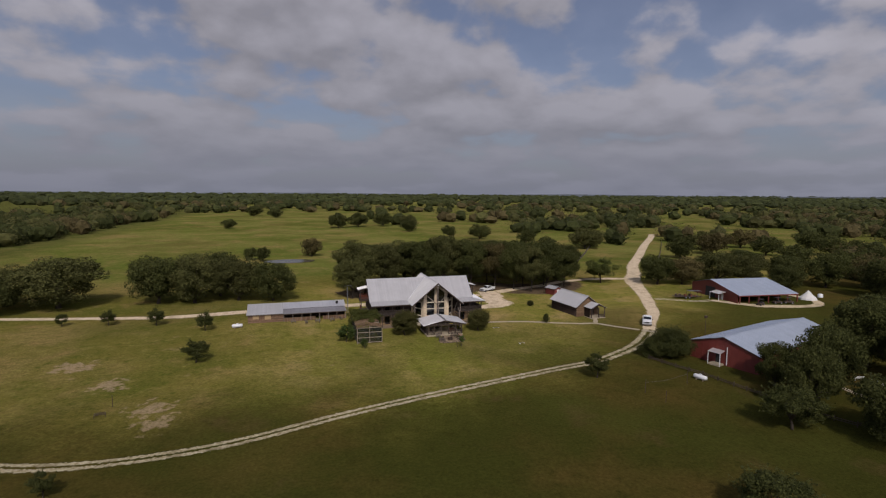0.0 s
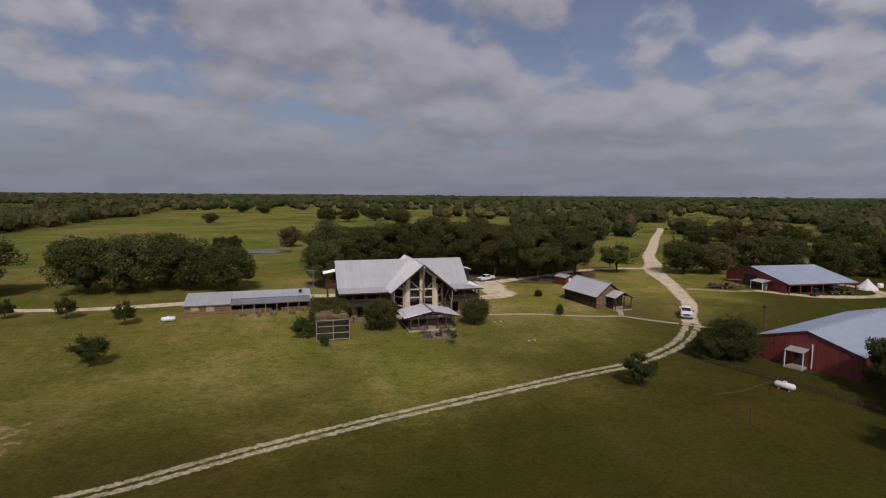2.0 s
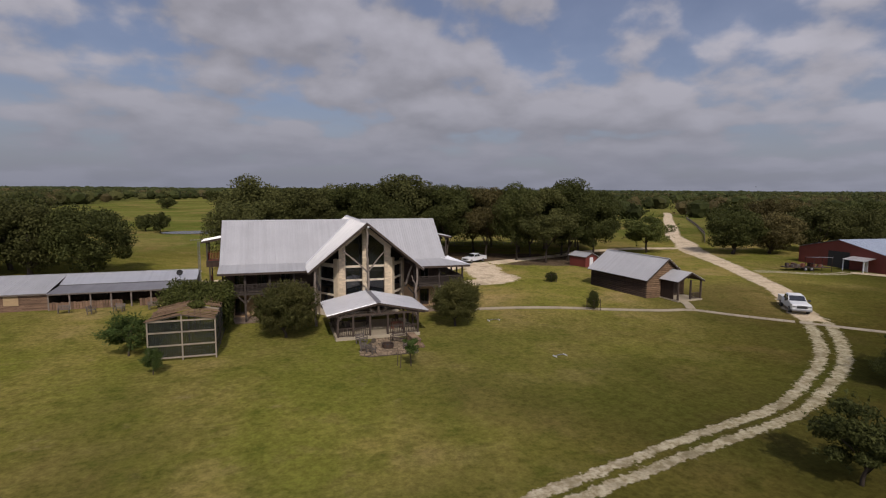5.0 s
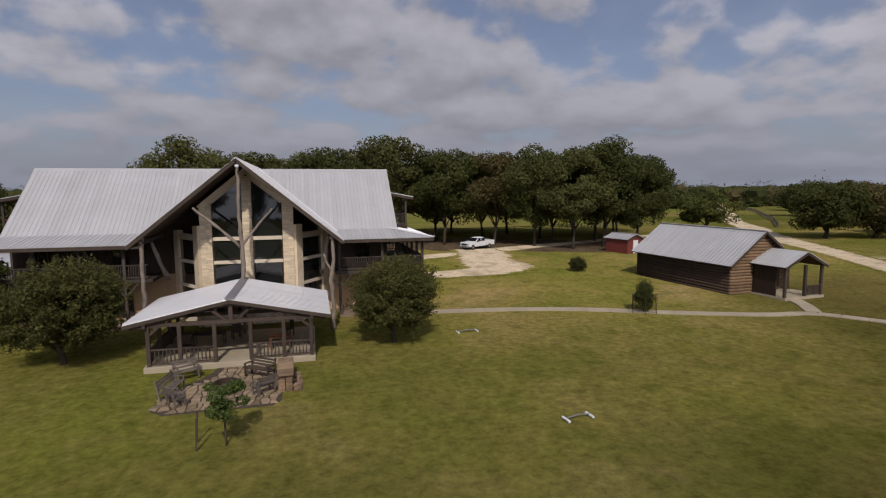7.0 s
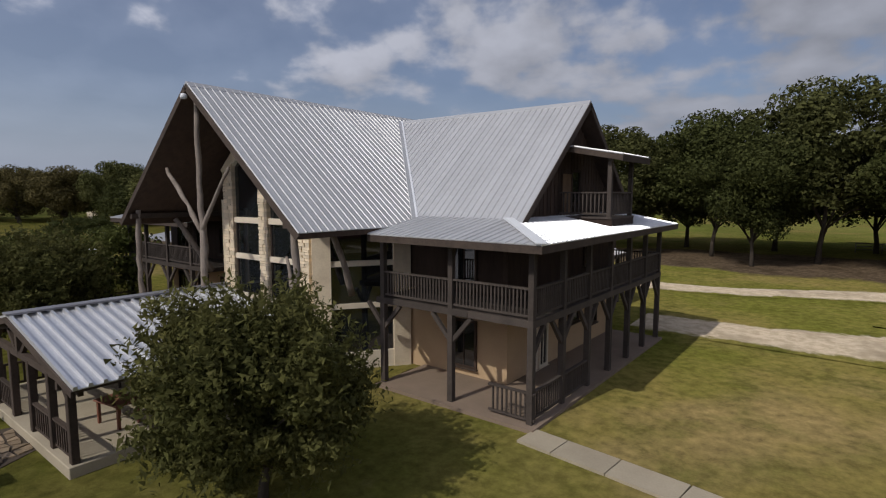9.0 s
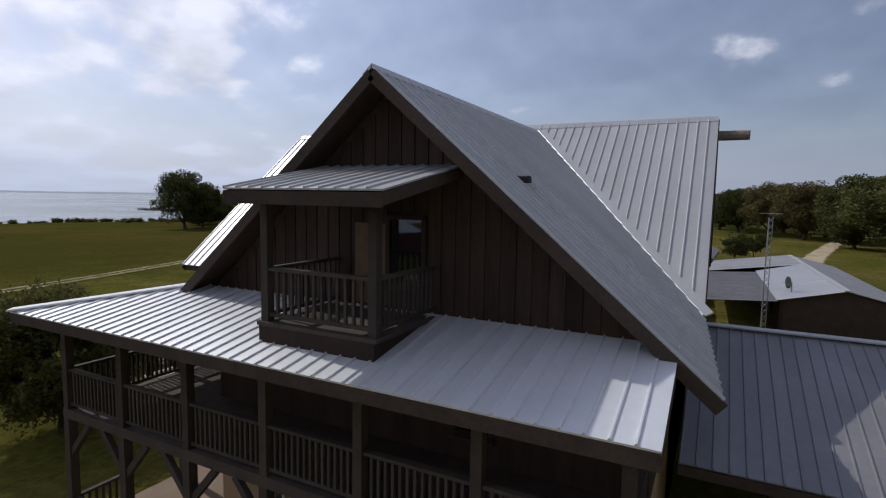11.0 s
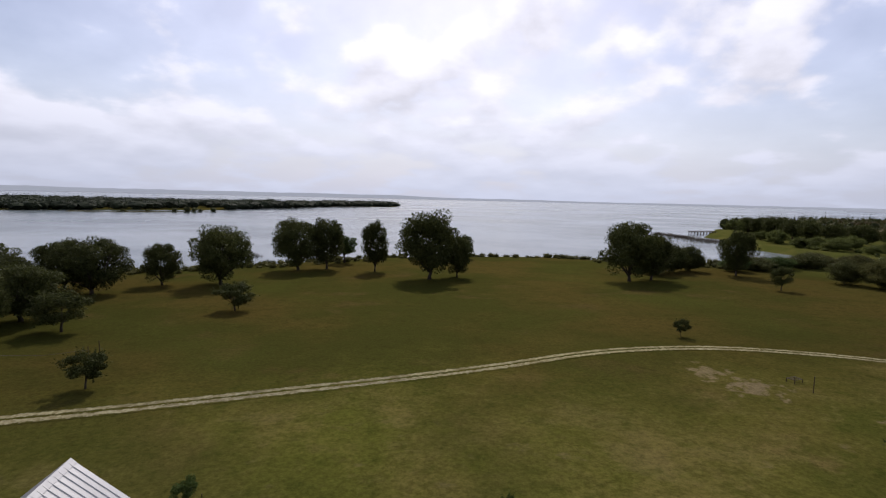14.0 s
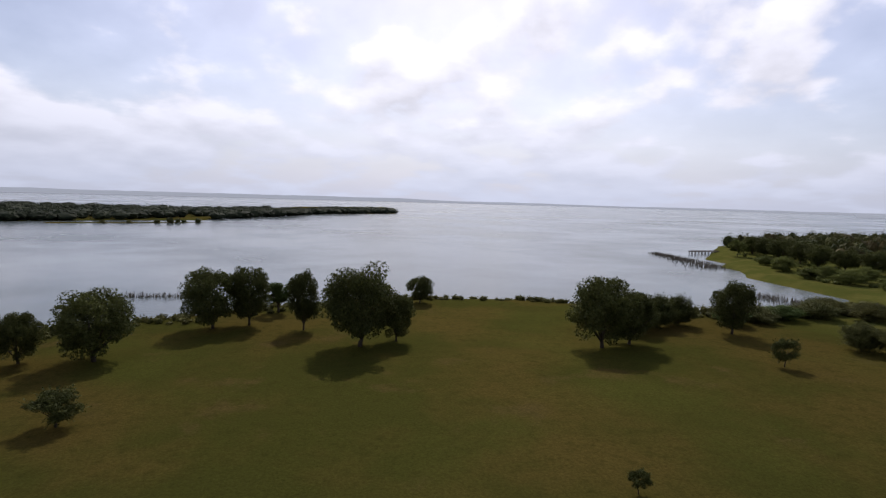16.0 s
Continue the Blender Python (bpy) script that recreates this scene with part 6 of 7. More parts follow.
# ---- log cabin with an entry porch ----
cab = thing("cabin", pose(42.0, -2.4, GZ, 0, 0, 5.5), "small dark log cabin with a pale metal gable roof", "cabin")
gable_roof(cab, 11.6, 3.45, 2.85, 5.4, .45, M["roof"], label="pale ribbed metal roof", step=.4, over_end=.55)
gable_house(cab, 11.6, 3.3, 2.9, 5.35, M["dark_wood"])
# side and back logs darker than the front: wall shade put into colour
for k in range(11):
    z = -.05 + k * .265
    for s in (-1, 1):
        v, f = tube([(s * 3.32, -5.9, z + .13), (s * 3.32, 5.9, z + .13)], [.155, .155], 8)
        obj("log", v, f, M["dark_wood"], cab, smooth=True)
    for y, m2 in ((-5.84, M["cabin_tan"]), (5.84, M["dark_wood"])):
        v, f = tube([(-3.45, y, z + .13), (3.45, y, z + .13)], [.15, .15], 8)
        obj("log", v, f, m2, cab, smooth=True)
for k in range(8):
    z = 2.95 + k * .265
    hw = 3.3 * (5.3 - z - .15) / 2.45
    if hw > .3:
        v, f = tube([(-hw, -5.84, z + .05), (hw, -5.84, z + .05)], [.13, .13], 7)
        obj("log", v, f, M["cabin_tan"], cab, smooth=True)
ep = part("porch", bmesh.new(), M["wood"], cab, "small gabled entry porch on posts")
for s in (-1, 1):
    panels([(1.1, -9.3, 3.85), (1.1 + s * 2.45, -9.3, 2.65), (1.1 + s * 2.45, -5.6, 2.65), (1.1, -5.6, 3.85)], M["roof"], ep, step=.3)
    slab([(1.1, -9.25, 3.82), (1.1 + s * 2.4, -9.25, 2.64), (1.1 + s * 2.4, -5.6, 2.64), (1.1, -5.6, 3.82)][::s], .1, "decking", M["dark_wood"], ep)
    beam("rake_board", (1.1, -9.3, 3.75), (1.1 + s * 2.45, -9.3, 2.55), .06, .2, M["wood"], ep)
for x, y in ((-.95, -9.0), (3.2, -9.0), (1.3, -9.0)):
    box("post", x - .1, y - .1, -.1, x + .1, y + .1, 2.75, M["wood"], ep)
box("floor", -1.1, -9.2, -.2, 3.4, -5.9, .12, M["concrete"], ep)
box("porch_wall", -1.0, -8.2, .12, -.88, -6, 2.6, M["dark_wood"], ep)
railing(ep, (1.45, -9.0), (3.1, -9.0), .12, h=.85, m="wood")
box("door", 1.2, -6.02, .12, 2.15, -5.94, 2.15, M["wood"], cab)

# ---- little red shed in the grove ----
rs = thing("red_shed", pose(48.6, 22.2, GZ, 0, 0, 14), "little red wooden shed with a white roof", "shed")
gable_roof(rs, 4.2, 1.6, 2.1, 2.75, .2, M["roof_porch"], label="white sheet roof", over_end=.2)
gable_house(rs, 4.2, 1.55, 2.1, 2.75, M["barn_red"], t=.1)
box("door", -.45, -2.16, .05, .45, -2.1, 1.9, M["white"], rs)

# ---- long weathered shed west of the lodge ----
sh = thing("long_shed", pose(-32.3, 9.0, GZ, 0, 0, 1.0), "long weathered board shed with a metal roof and verandah", "shed")
shr = part("roof", bmesh.new(), M["roof"], sh, "long pale metal roof with a darker verandah strip")
SL, SF, SE, SR, SN = 12.4, -4.0, 0.4, 4.0, 7.7      # half length; verandah edge, front eave, ridge, back eave
ZF, ZE, ZR, ZN = 2.0, 2.38, 3.25, 2.35
panels([(-SL, SR, ZR), (-3.6, SR, ZR), (-3.6, SF + .2, 2.1), (-SL, SF + .2, 2.1)], M["roof"], shr)
panels([(-3.6, SR, ZR), (SL, SR, ZR), (SL, SE, ZE), (-3.6, SE, ZE)], M["roof_porch"], shr)
panels([(-SL, SR, ZR), (SL, SR, ZR), (SL, SN, ZN), (-SL, SN, ZN)], M["roof"], shr)
panels([(-3.58, SE + .1, ZE - .1), (SL - .2, SE + .1, ZE - .1), (SL - .2, SF, ZF), (-3.58, SF, ZF)], M["roof_dull"], shr)
beam("ridge_cap", (-SL, SR, ZR + .06), (SL, SR, ZR + .06), .35, .04, M["roof"], shr)
beam("fascia", (-3.58, SF + .02, ZF - .08), (SL - .2, SF + .02, ZF - .08), .04, .14, M["grey_wood"], shr)
beam("fascia", (-SL, SF + .22, 2.0), (-3.6, SF + .22, 2.0), .04, .16, M["grey_wood"], shr)
box("back_wall", -SL + .3, SN - .5, -.3, SL - .3, SN - .3, ZN, M["grey_wood"], sh)
box("front_wall", -SL + .3, SF + .6, -.3, -3.6, SF + .8, 2.15, M["dark_wood"], sh)
box("front_wall", -3.6, SE + .2, -.3, SL - .3, SE + .4, ZE, M["dark_wood"], sh)
box("partition", -3.8, SF + .8, -.3, -3.6, SE + .2, 2.1, M["grey_wood"], sh)
for s in (-1, 1):
    fy, fz = (SE + .3, ZE) if s > 0 else (SF + .7, 2.12)
    vs = [(s * (SL - .3), fy, -.3), (s * (SL - .3), SN - .4, -.3), (s * (SL - .3), SN - .4, ZN), (s * (SL - .3), SR, ZR - .05), (s * (SL - .3), fy, fz)]
    vs += [(x - s * .15, y, z) for x, y, z in vs]
    obj("end_wall", vs, [(0, 1, 2, 3, 4), (9, 8, 7, 6, 5)] + [(k, k + 5, (k + 1) % 5 + 5, (k + 1) % 5) for k in range(5)], M["wood"], sh)
rw = random.Random(3)
M["barn_board"] = mat("sunburnt_barn_boards", (0.25, 0.155, 0.095), (0.13, 0.082, 0.056), rough=0.85, scale=2, fine=14, stretch=(0.4, 2, 3), bump=0.3, rnd=0.3, spec=0.2)
M["plywood"] = mat("pale_plywood", (0.46, 0.33, 0.18), (0.36, 0.25, 0.14), rough=0.8, scale=2, fine=12, stretch=(1, 1, 3), bump=0.1, spec=0.2)
for k in range(12):   # lapped boards, butted here and there
    z, x = -.2 + k * .19, -SL + .3
    while x < -3.62:
        e = min(-3.6, x + rw.uniform(1.6, 3.6))
        box("board", x, SF + .55 + rw.uniform(-.008, .008), z, e - .012, SF + .597, z + .178, M["barn_board"], sh)
        x = e
for x0, x1, z0, z1 in ((-10.9, -9.5, .95, 1.85), (-8.1, -6.6, .75, 1.9)):
    box("shutter", x0, SF + .515, z0, x1, SF + .535, z1, M["plywood"], sh, "pale plywood sheet over a window")
    for a, b, c, d in ((x0 - .08, z0 - .08, x1 + .08, z0), (x0 - .08, z1, x1 + .08, z1 + .08), (x0 - .08, z0, x0, z1), (x1, z0, x1 + .08, z1)):
        box("shutter_frame", a, SF + .50, b, c, SF + .54, d, M["barn_board"], sh)
for x in (-3.5, -1.3, .9, 3.1, 5.3, 7.5, 9.7, 11.9):
    box("post", x - .08, SF + .1, -.1, x + .08, SF + .26, ZF, M["log"], sh)
for k in range(50):
    x = -3.4 + k * .31
    if 4.2 < x < 6.0:
        continue
    box("fence_board", x, SF + .14, 0, x + .27, SF + .18, .95 + rw.uniform(-.05, .05), M["barn_board"], sh)
for x in (-1.5, 1.2, 4.3, 8.4):
    window(sh, x, 1.5, .8, 1.0, SE + .18, "s", bars=0)
dish = thing("satellite_dish", pose(-22.2, 10.6, GZ + 2.55, 0, 0, 20), "small dark satellite dish on the shed roof", "dish")
v, f = lathe([(.01, 0), (.22, .03), (.4, .12), (.41, .13), (.22, .05), (.01, .02)], 18)
obj("bowl", [(x, -z - .1, y + .75) for x, y, z in v], f, M["black"], dish, smooth=True)
beam("pole", (0, 0, -.2), (0, 0, .75), .06, .06, M["grey_metal"], dish, up=(0, 1, 0))
beam("feed_arm", (0, -.1, .5), (0, -.55, .72), .03, .03, M["grey_metal"], dish)
for x, y, r in ((-24.0, 2.6, 30), (-27.5, 2.2, -20), (-30.5, 1.8, 80), (-33.5, 3.0, 10), (-21.8, 3.5, 120)):
    bench(x, y, r, "weathered grey outdoor seat by the long shed", w=1.2)
mast = thing("antenna_mast", pose(-19.4, 8.9, GZ), "tall lattice antenna mast beside the long shed", "antenna")
for i, j in ((-.15, -.1), (.15, -.1), (0, .17)):
    beam("leg", (i, j, 0), (i * .8, j * .8, 7.6), .04, .04, M["grey_metal"], mast)
for k in range(18):
    z = .3 + k * .41
    for a, b in (((-.15, -.1), (.15, -.1)), ((.15, -.1), (0, .17)), ((0, .17), (-.15, -.1))):
        beam("lattice", (a[0] * .9, a[1] * .9, z), (b[0] * .9, b[1] * .9, z + .35), .02, .02, M["grey_metal"], mast)
beam("boom", (-1.0, 0, 7.8), (1.1, 0, 7.9), .04, .04, M["grey_metal"], mast)
for x in (-.9, -.5, -.1, .3, .7, 1.0):
    beam("element", (x, -.6, 7.85), (x, .6, 7.85), .025, .025, M["grey_metal"], mast)

# ---- screened garden frame with vines ----
av = thing("screen_house", pose(-17.6, -13.0, GZ), "weathered timber screen house partly roofed and vine-covered", "garden structure")
AW, AL, AE, AR = 2.7, 6.1, 3.3, 3.8
# pale lit front timbers, darker backlit ones behind: light painted by colour
for y in (-AL, -AL / 3, AL / 3, AL):
    for x in (-AW, 0, AW):
        beam("post", (x, y, -.3), (x, y, AR if x == 0 and abs(y) == AL else AE), .11, .11, M["new_wood"] if y == -AL else M["rail"], av, up=(0, 1, 0))
    for s in (-1, 1):
        beam("rafter", (s * AW, y, AE), (0, y, AR), .09, .14, M["new_wood"], av)
for z in (.06, 1.15, 2.3, AE):
    beam("girt", (-AW, -AL - .03, z), (AW, -AL - .03, z), .06, .13, M["new_wood"], av)
    for s in (-1, 1):
        beam("girt", (s * AW, -AL, z), (s * AW, AL, z), .05, .1, M["rail"], av)
M["screen"] = mat("dark_wire_screen", (0.05, 0.055, 0.045), (0.035, 0.04, 0.03), rough=.8, scale=3, fine=60, bump=0)
for s in (-1, 1):
    for k in range(46):
        y = -AL + (k + .5) * 2 * AL / 46
        beam("wire", (s * AW, y, .1), (s * AW, y, AE), .012, .012, M["screen"], av, up=(0, 1, 0))
for k in range(40):
    x = -AW + (k + .5) * 2 * AW / 40
    beam("wire", (x, -AL, .1), (x, -AL, AE), .012, .012, M["screen"], av, up=(0, 1, 0))
k = bpy.data.materials.new("woven_screen")   # fine dark mesh, half of it holes
k.use_nodes = True
hole, knit = k.node_tree.nodes.new("ShaderNodeBsdfTransparent"), k.node_tree.nodes.new("ShaderNodeMixShader")
wire = k.node_tree.nodes["Principled BSDF"]
wire.inputs["Base Color"].default_value, wire.inputs["Roughness"].default_value = (0.022, 0.026, 0.018, 1), 0.8
knit.inputs[0].default_value = 0.42
k.node_tree.links.new(hole.outputs[0], knit.inputs[1])
k.node_tree.links.new(wire.outputs[0], knit.inputs[2])
k.node_tree.links.new(knit.outputs[0], k.node_tree.nodes["Material Output"].inputs[0])
M["mesh"] = k
box("screen", -AW, -AL + .05, .1, AW, -AL + .055, AE, M["mesh"], av)
for s in (-1, 1):
    box("screen", s * AW - .003 - s * .06, -AL, .1, s * AW + .003 - s * .06, AL, AE, M["mesh"], av)
ra = random.Random(4)
for s in (-1, 1):
    for k in range(18):
        y = -AL - .1 + k * .55
        if y > 2.8 or ra.random() < .08:
            continue
        e = AW + .25 - ra.uniform(0, .35)
        beam("roof_slat", (s * .03, y, AR + .1), (s * e, y, AE + .05), .2, .05, M["cabin_tan"], av)
g5 = np.random.default_rng(5)


def leaf_heap(name, spots, n, size, material, parent):
    vs, fs = [], []
    for cx, cy, cz, rx, rz in spots:
        d = g5.normal(size=(n, 3))
        d /= np.linalg.norm(d, axis=1)[:, None]
        p = np.array([cx, cy, cz]) + d * np.array([rx, rx, rz]) * g5.uniform(.5, 1.05, (n, 1))
        nm = d + g5.normal(size=(n, 3)) * .8
        nm /= np.linalg.norm(nm, axis=1)[:, None]
        t = np.cross(nm, g5.normal(size=(n, 3)))
        t /= np.linalg.norm(t, axis=1)[:, None]
        b = np.cross(nm, t)
        s = size * g5.uniform(.6, 1.3, (n, 1))
        o = len(vs)
        vs += [tuple(q) for q in np.stack([p - t * s, p - b * s * .6, p + t * s, p + b * s * .6], 1).reshape(-1, 3)]
        fs += [(o + 4 * i, o + 4 * i + 1, o + 4 * i + 2, o + 4 * i + 3) for i in range(n)]
    return obj(name, vs, fs, material, parent)


vine = thing("vine", pose(-17.6, -13.0, GZ), "bright green vine spilling over the screen house", "vine")
leaf_heap("leaves", [(ra.uniform(-2.6, 3.0), ra.uniform(.2, 6.8), 3.8 + ra.uniform(-.3, .7), ra.uniform(.8, 1.4), .65) for _ in range(34)]
          + [(2.9, ra.uniform(1, 6), ra.uniform(.8, 3.2), .8, .8) for _ in range(14)] + [(-2.8, ra.uniform(2, 6), ra.uniform(.8, 3.2), .7, .8) for _ in range(10)]
          + [(.6 + ra.uniform(-.5, .5), -3.0 + ra.uniform(-.6, .6), 4.0, .6, .3) for _ in range(4)], 230, .13, M["vine"], vine)

# ---- red steel barns ----
bs = thing("steel_barn", pose(61.6, -46.6, GZ - .2, 0, 0, 16 - 90), "red steel barn with a pale blue-grey metal roof", "barn")
gable_roof(bs, 31.5, 6.9, 3.3, 5.4, .25, M["roof_blue"], label="pale blue-grey ribbed roof", step=.6, over_end=.2)
gable_house(bs, 31.5, 6.8, 3.3, 5.4, M["barn_red"])
for x in (-5.6, -4.2, -2.8, -1.4, 0, 1.4, 2.8, 4.2, 5.6):
    box("rib", x - .04, -15.8, -.2, x + .04, -15.75, 3.3 + (6.8 - abs(x)) * .3, M["barn_red"], bs)
po = part("door_canopy", bmesh.new(), M["roof_porch"], bs, "small pale lean-to canopy on white posts over the door")
panels([(-2.1, -15.75, 2.75), (.5, -15.75, 2.75), (.5, -17.6, 2.4), (-2.1, -17.6, 2.4)], M["roof_porch"], po, step=.3)
for x in (-2.0, .4):
    box("post", x - .06, -17.5, -.2, x + .06, -17.38, 2.42, M["white"], po)
box("step", -1.9, -17.5, -.2, .3, -15.8, .15, M["concrete"], po)
box("door", -1.4, -15.82, .1, -.4, -15.76, 2.1, M["black"], bs)
box("white_pipe", .8, -15.95, 0, .92, -15.83, 3.6, M["white"], bs)

bn = thing("open_barn", pose(106.9, 6.0, GZ - .2, 0, 0, -5 + 90), "red steel barn with an open-fronted lean-to", "barn")
bnr = part("roof", bmesh.new(), M["roof_blue"], bn, "broad blue-grey metal roof")
# local x runs north here (negative towards the lodge lawn), local y runs west
panels([(0, -10.5, 5.7), (0, 10.5, 5.7), (-13.2, 10.5, 2.75), (-13.2, -10.5, 2.75)], M["roof_blue"], bnr, step=.6)
panels([(0, -10.5, 5.7), (0, 10.5, 5.7), (9, 10.5, 3.6), (9, -10.5, 3.6)], M["roof_blue"], bnr, step=.6)
slab([(0, -10.4, 5.65), (0, 10.4, 5.65), (-13.1, 10.4, 2.72), (-13.1, -10.4, 2.72)], .12, "decking", M["barn_red"], bnr)
beam("fascia", (-13.2, -10.5, 2.62), (-13.2, 10.5, 2.62), .08, .28, M["barn_red"], bnr)
for s in (-1, 1):
    y0, y1 = sorted((s * 10.3, s * 10.1))
    pr = [(-6.5, -.3), (8.8, -.3), (8.8, 3.55), (0, 5.55), (-6.5, 4.1)] if s < 0 else [(-12.2, -.3), (8.8, -.3), (8.8, 3.55), (0, 5.55), (-12.2, 2.85)]
    vs = [(x, y0, z) for x, z in pr] + [(x, y1, z) for x, z in pr]
    obj("end_wall", vs, [(0, 1, 2, 3, 4), (9, 8, 7, 6, 5)] + [(k, k + 5, (k + 1) % 5 + 5, (k + 1) % 5) for k in range(5)], M["barn_red"], bn)
box("back_wall", 8.6, -10.1, -.3, 8.8, 10.1, 3.6, M["barn_red"], bn)
box("inner_wall", -3.2, -10.1, -.3, -3.0, 10.1, 4.85, M["barn_red"], bn)
for y in (-10.2, -6.8, -3.4, 0, 3.4, 6.8, 10.0):
    box("post", -13.0, y - .12, -.3, -12.76, y + .12, 2.75, M["barn_red"], bn)
box("big_door", -2.5, 10.3, 0, 2.0, 10.36, 3.4, M["black"], bn)
cn = part("door_canopy", bmesh.new(), M["roof_porch"], bn, "white lean-to canopy over the side door")
panels([(-7.6, 10.35, 2.8), (-3.2, 10.35, 2.8), (-3.2, 13.0, 2.3), (-7.6, 13.0, 2.3)], M["roof_porch"], cn, step=.4)
box("door", -6.2, 10.31, 0, -5.2, 10.36, 2.2, M["white"], cn)
for x in (-7.4, -3.4):
    box("post", x - .06, 12.8, -.2, x + .06, 12.92, 2.35, M["white"], cn)


# ---- vehicles ----
def wheel(parent, x, y, r=.4, w=.27):
    t = part("wheel", bmesh.new(), M["black"], parent)
    v, f = lathe([(.01, -w / 2), (r * .55, -w / 2), (r * .62, -w * .45), (r * .93, -w / 2), (r, -w * .35), (r, w * .35), (r * .93, w / 2), (r * .62, w * .45), (r * .55, w / 2), (.01, w / 2)], 20)
    obj("tyre", [(x + a, y + c, r + b) for a, b, c in v], f, M["black"], t)
    v, f = lathe([(.01, 0), (r * .2, .03), (r * .5, .0), (r * .58, -.02)], 12)
    s = 1 if y > 0 else -1
    obj("rim", [(x + a, y + s * (w / 2 + .005 + c), r + b) for a, b, c in v], f, M["grey_metal"], t)


def pickup(x, y, yaw, label, lift=1.0):
    """Crew-cab pickup; local +x is forward."""
    t = thing("pickup_truck", pose(x, y, ground_z(x, y) + .06, 0, 0, yaw), label, "truck")
    t.scale = (lift, lift, lift)
    w = .98

    def shell(name, prof, half, mt, inset=0.0, bevel=.05):
        """Side profile (x, z) pulled across the width; the top is drawn in by inset."""
        bm = bmesh.new()
        zs = [p[1] for p in prof]
        lo, hi = min(zs), max(zs)
        rows = []
        for s in (-1, 1):
            rows.append([bm.verts.new((px, s * (half - inset * (pz - lo) / (hi - lo)), pz)) for px, pz in prof])
        bm.faces.new(rows[0])
        bm.faces.new(rows[1][::-1])
        n = len(prof)
        for i in range(n):
            bm.faces.new((rows[0][i], rows[1][i], rows[1][(i + 1) % n], rows[0][(i + 1) % n]))
        bmesh.ops.recalc_face_normals(bm, faces=bm.faces[:])
        if bevel:
            bmesh.ops.bevel(bm, geom=bm.edges[:], offset=bevel, segments=2, affect="EDGES")
        return part(name, bm, M[mt], t)
    shell("body", [(2.9, .55), (2.95, .85), (2.85, 1.12), (1.45, 1.2), (1.2, 1.22), (-.95, 1.22), (-.95, .5), (2.2, .42)], w, "white", .06)
    shell("cab", [(1.3, 1.2), (.55, 1.78), (-.65, 1.84), (-.95, 1.25)], w - .07, "white", .17, .06)
    bed = part("bed", bmesh.new(), M["white"], t)
    for s in (-1, 1):
        y0, y1 = sorted((s * w, s * (w - .09)))
        box("bed_side", -2.95, y0, .55, -.95, y1, 1.27, M["white"], bed, bevel=.02)
    box("bed_floor", -2.9, -w + .09, .6, -.95, w - .09, .7, M["black"], bed)
    box("tailgate", -2.98, -w + .09, .55, -2.9, w - .09, 1.25, M["white"], bed, bevel=.02)
    gl = [[(1.22, 1.25), (.58, 1.74)], [(-.93, 1.3), (-.68, 1.78)]]
    for (xa, za), (xb, zb) in gl:
        sgn = 1 if xa > 0 else -1
        ha, hb = w - .16, w - .27
        vs = [(xa + sgn * .02, -ha, za), (xa + sgn * .02, ha, za), (xb + sgn * .03, hb, zb), (xb + sgn * .03, -hb, zb)]
        vs += [(px - sgn * .03, py, pz) for px, py, pz in vs]
        obj("windscreen", vs, BOXF, M["glass"], t)
    for s in (-1, 1):
        for xs in ((1.08, .52, .12, .12), (.02, .02, -.62, -.82)):
            za, zb = 1.28, 1.72
            ya, yb = w - .085, w - .205
            vs = [(xs[0], s * ya, za), (xs[1], s * yb, zb), (xs[2], s * yb, zb), (xs[3], s * ya, za)]
            vs += [(px, py + s * .02, pz) for px, py, pz in vs]
            obj("side_window", vs, BOXF, M["glass"], t)
        wheel(t, 1.95, s * (w - .12))
        wheel(t, -1.75, s * (w - .12))
        box("headlight", 2.88, s * .72 - .18, .82, 2.97, s * .72 + .18, 1.0, M["grey_metal"], t, bevel=.02)
        box("mirror", 1.05, min(s * .98, s * 1.25), 1.2, 1.15, max(s * .98, s * 1.25), 1.42, M["black"], t, bevel=.02)
        box("tail_light", -2.99, s * .88 - .07, .8, -2.93, s * .88 + .07, 1.1, M["barn_red"], t)
    box("grille", 2.9, -.5, .72, 2.99, .5, 1.02, M["black"], t, bevel=.02)
    box("bumper", 2.85, -w, .42, 3.08, w, .62, M["grey_metal"], t, bevel=.04)
    box("rear_bumper", -3.1, -w, .45, -2.95, w, .6, M["grey_metal"], t, bevel=.03)
    return t


pickup(53.2, -19.2, 233, "white crew-cab pickup truck parked on the gravel road", 1.12)
pickup(29.4, 32.4, 210, "white pickup truck parked on the gravel loop", 1.0)


def cart(x, y, yaw, label):
    t = thing("utility_cart", pose(x, y, ground_z(x, y), 0, 0, yaw), label, "cart")
    box("body", -1.3, -.6, .35, 1.3, .6, .8, M["dark_metal"], t, bevel=.08)
    box("seat", -.3, -.55, .8, .1, .55, 1.2, M["black"], t, bevel=.05)
    box("canopy", -.7, -.65, 1.85, .8, .65, 1.92, M["black"], t, bevel=.02)
    for i in (-.6, .7):
        for j in (-.58, .58):
            beam("post", (i, j, .8), (i, j, 1.86), .05, .05, M["dark_metal"], t)
            wheel(t, i * 1.4, j, .3, .2)
    return t


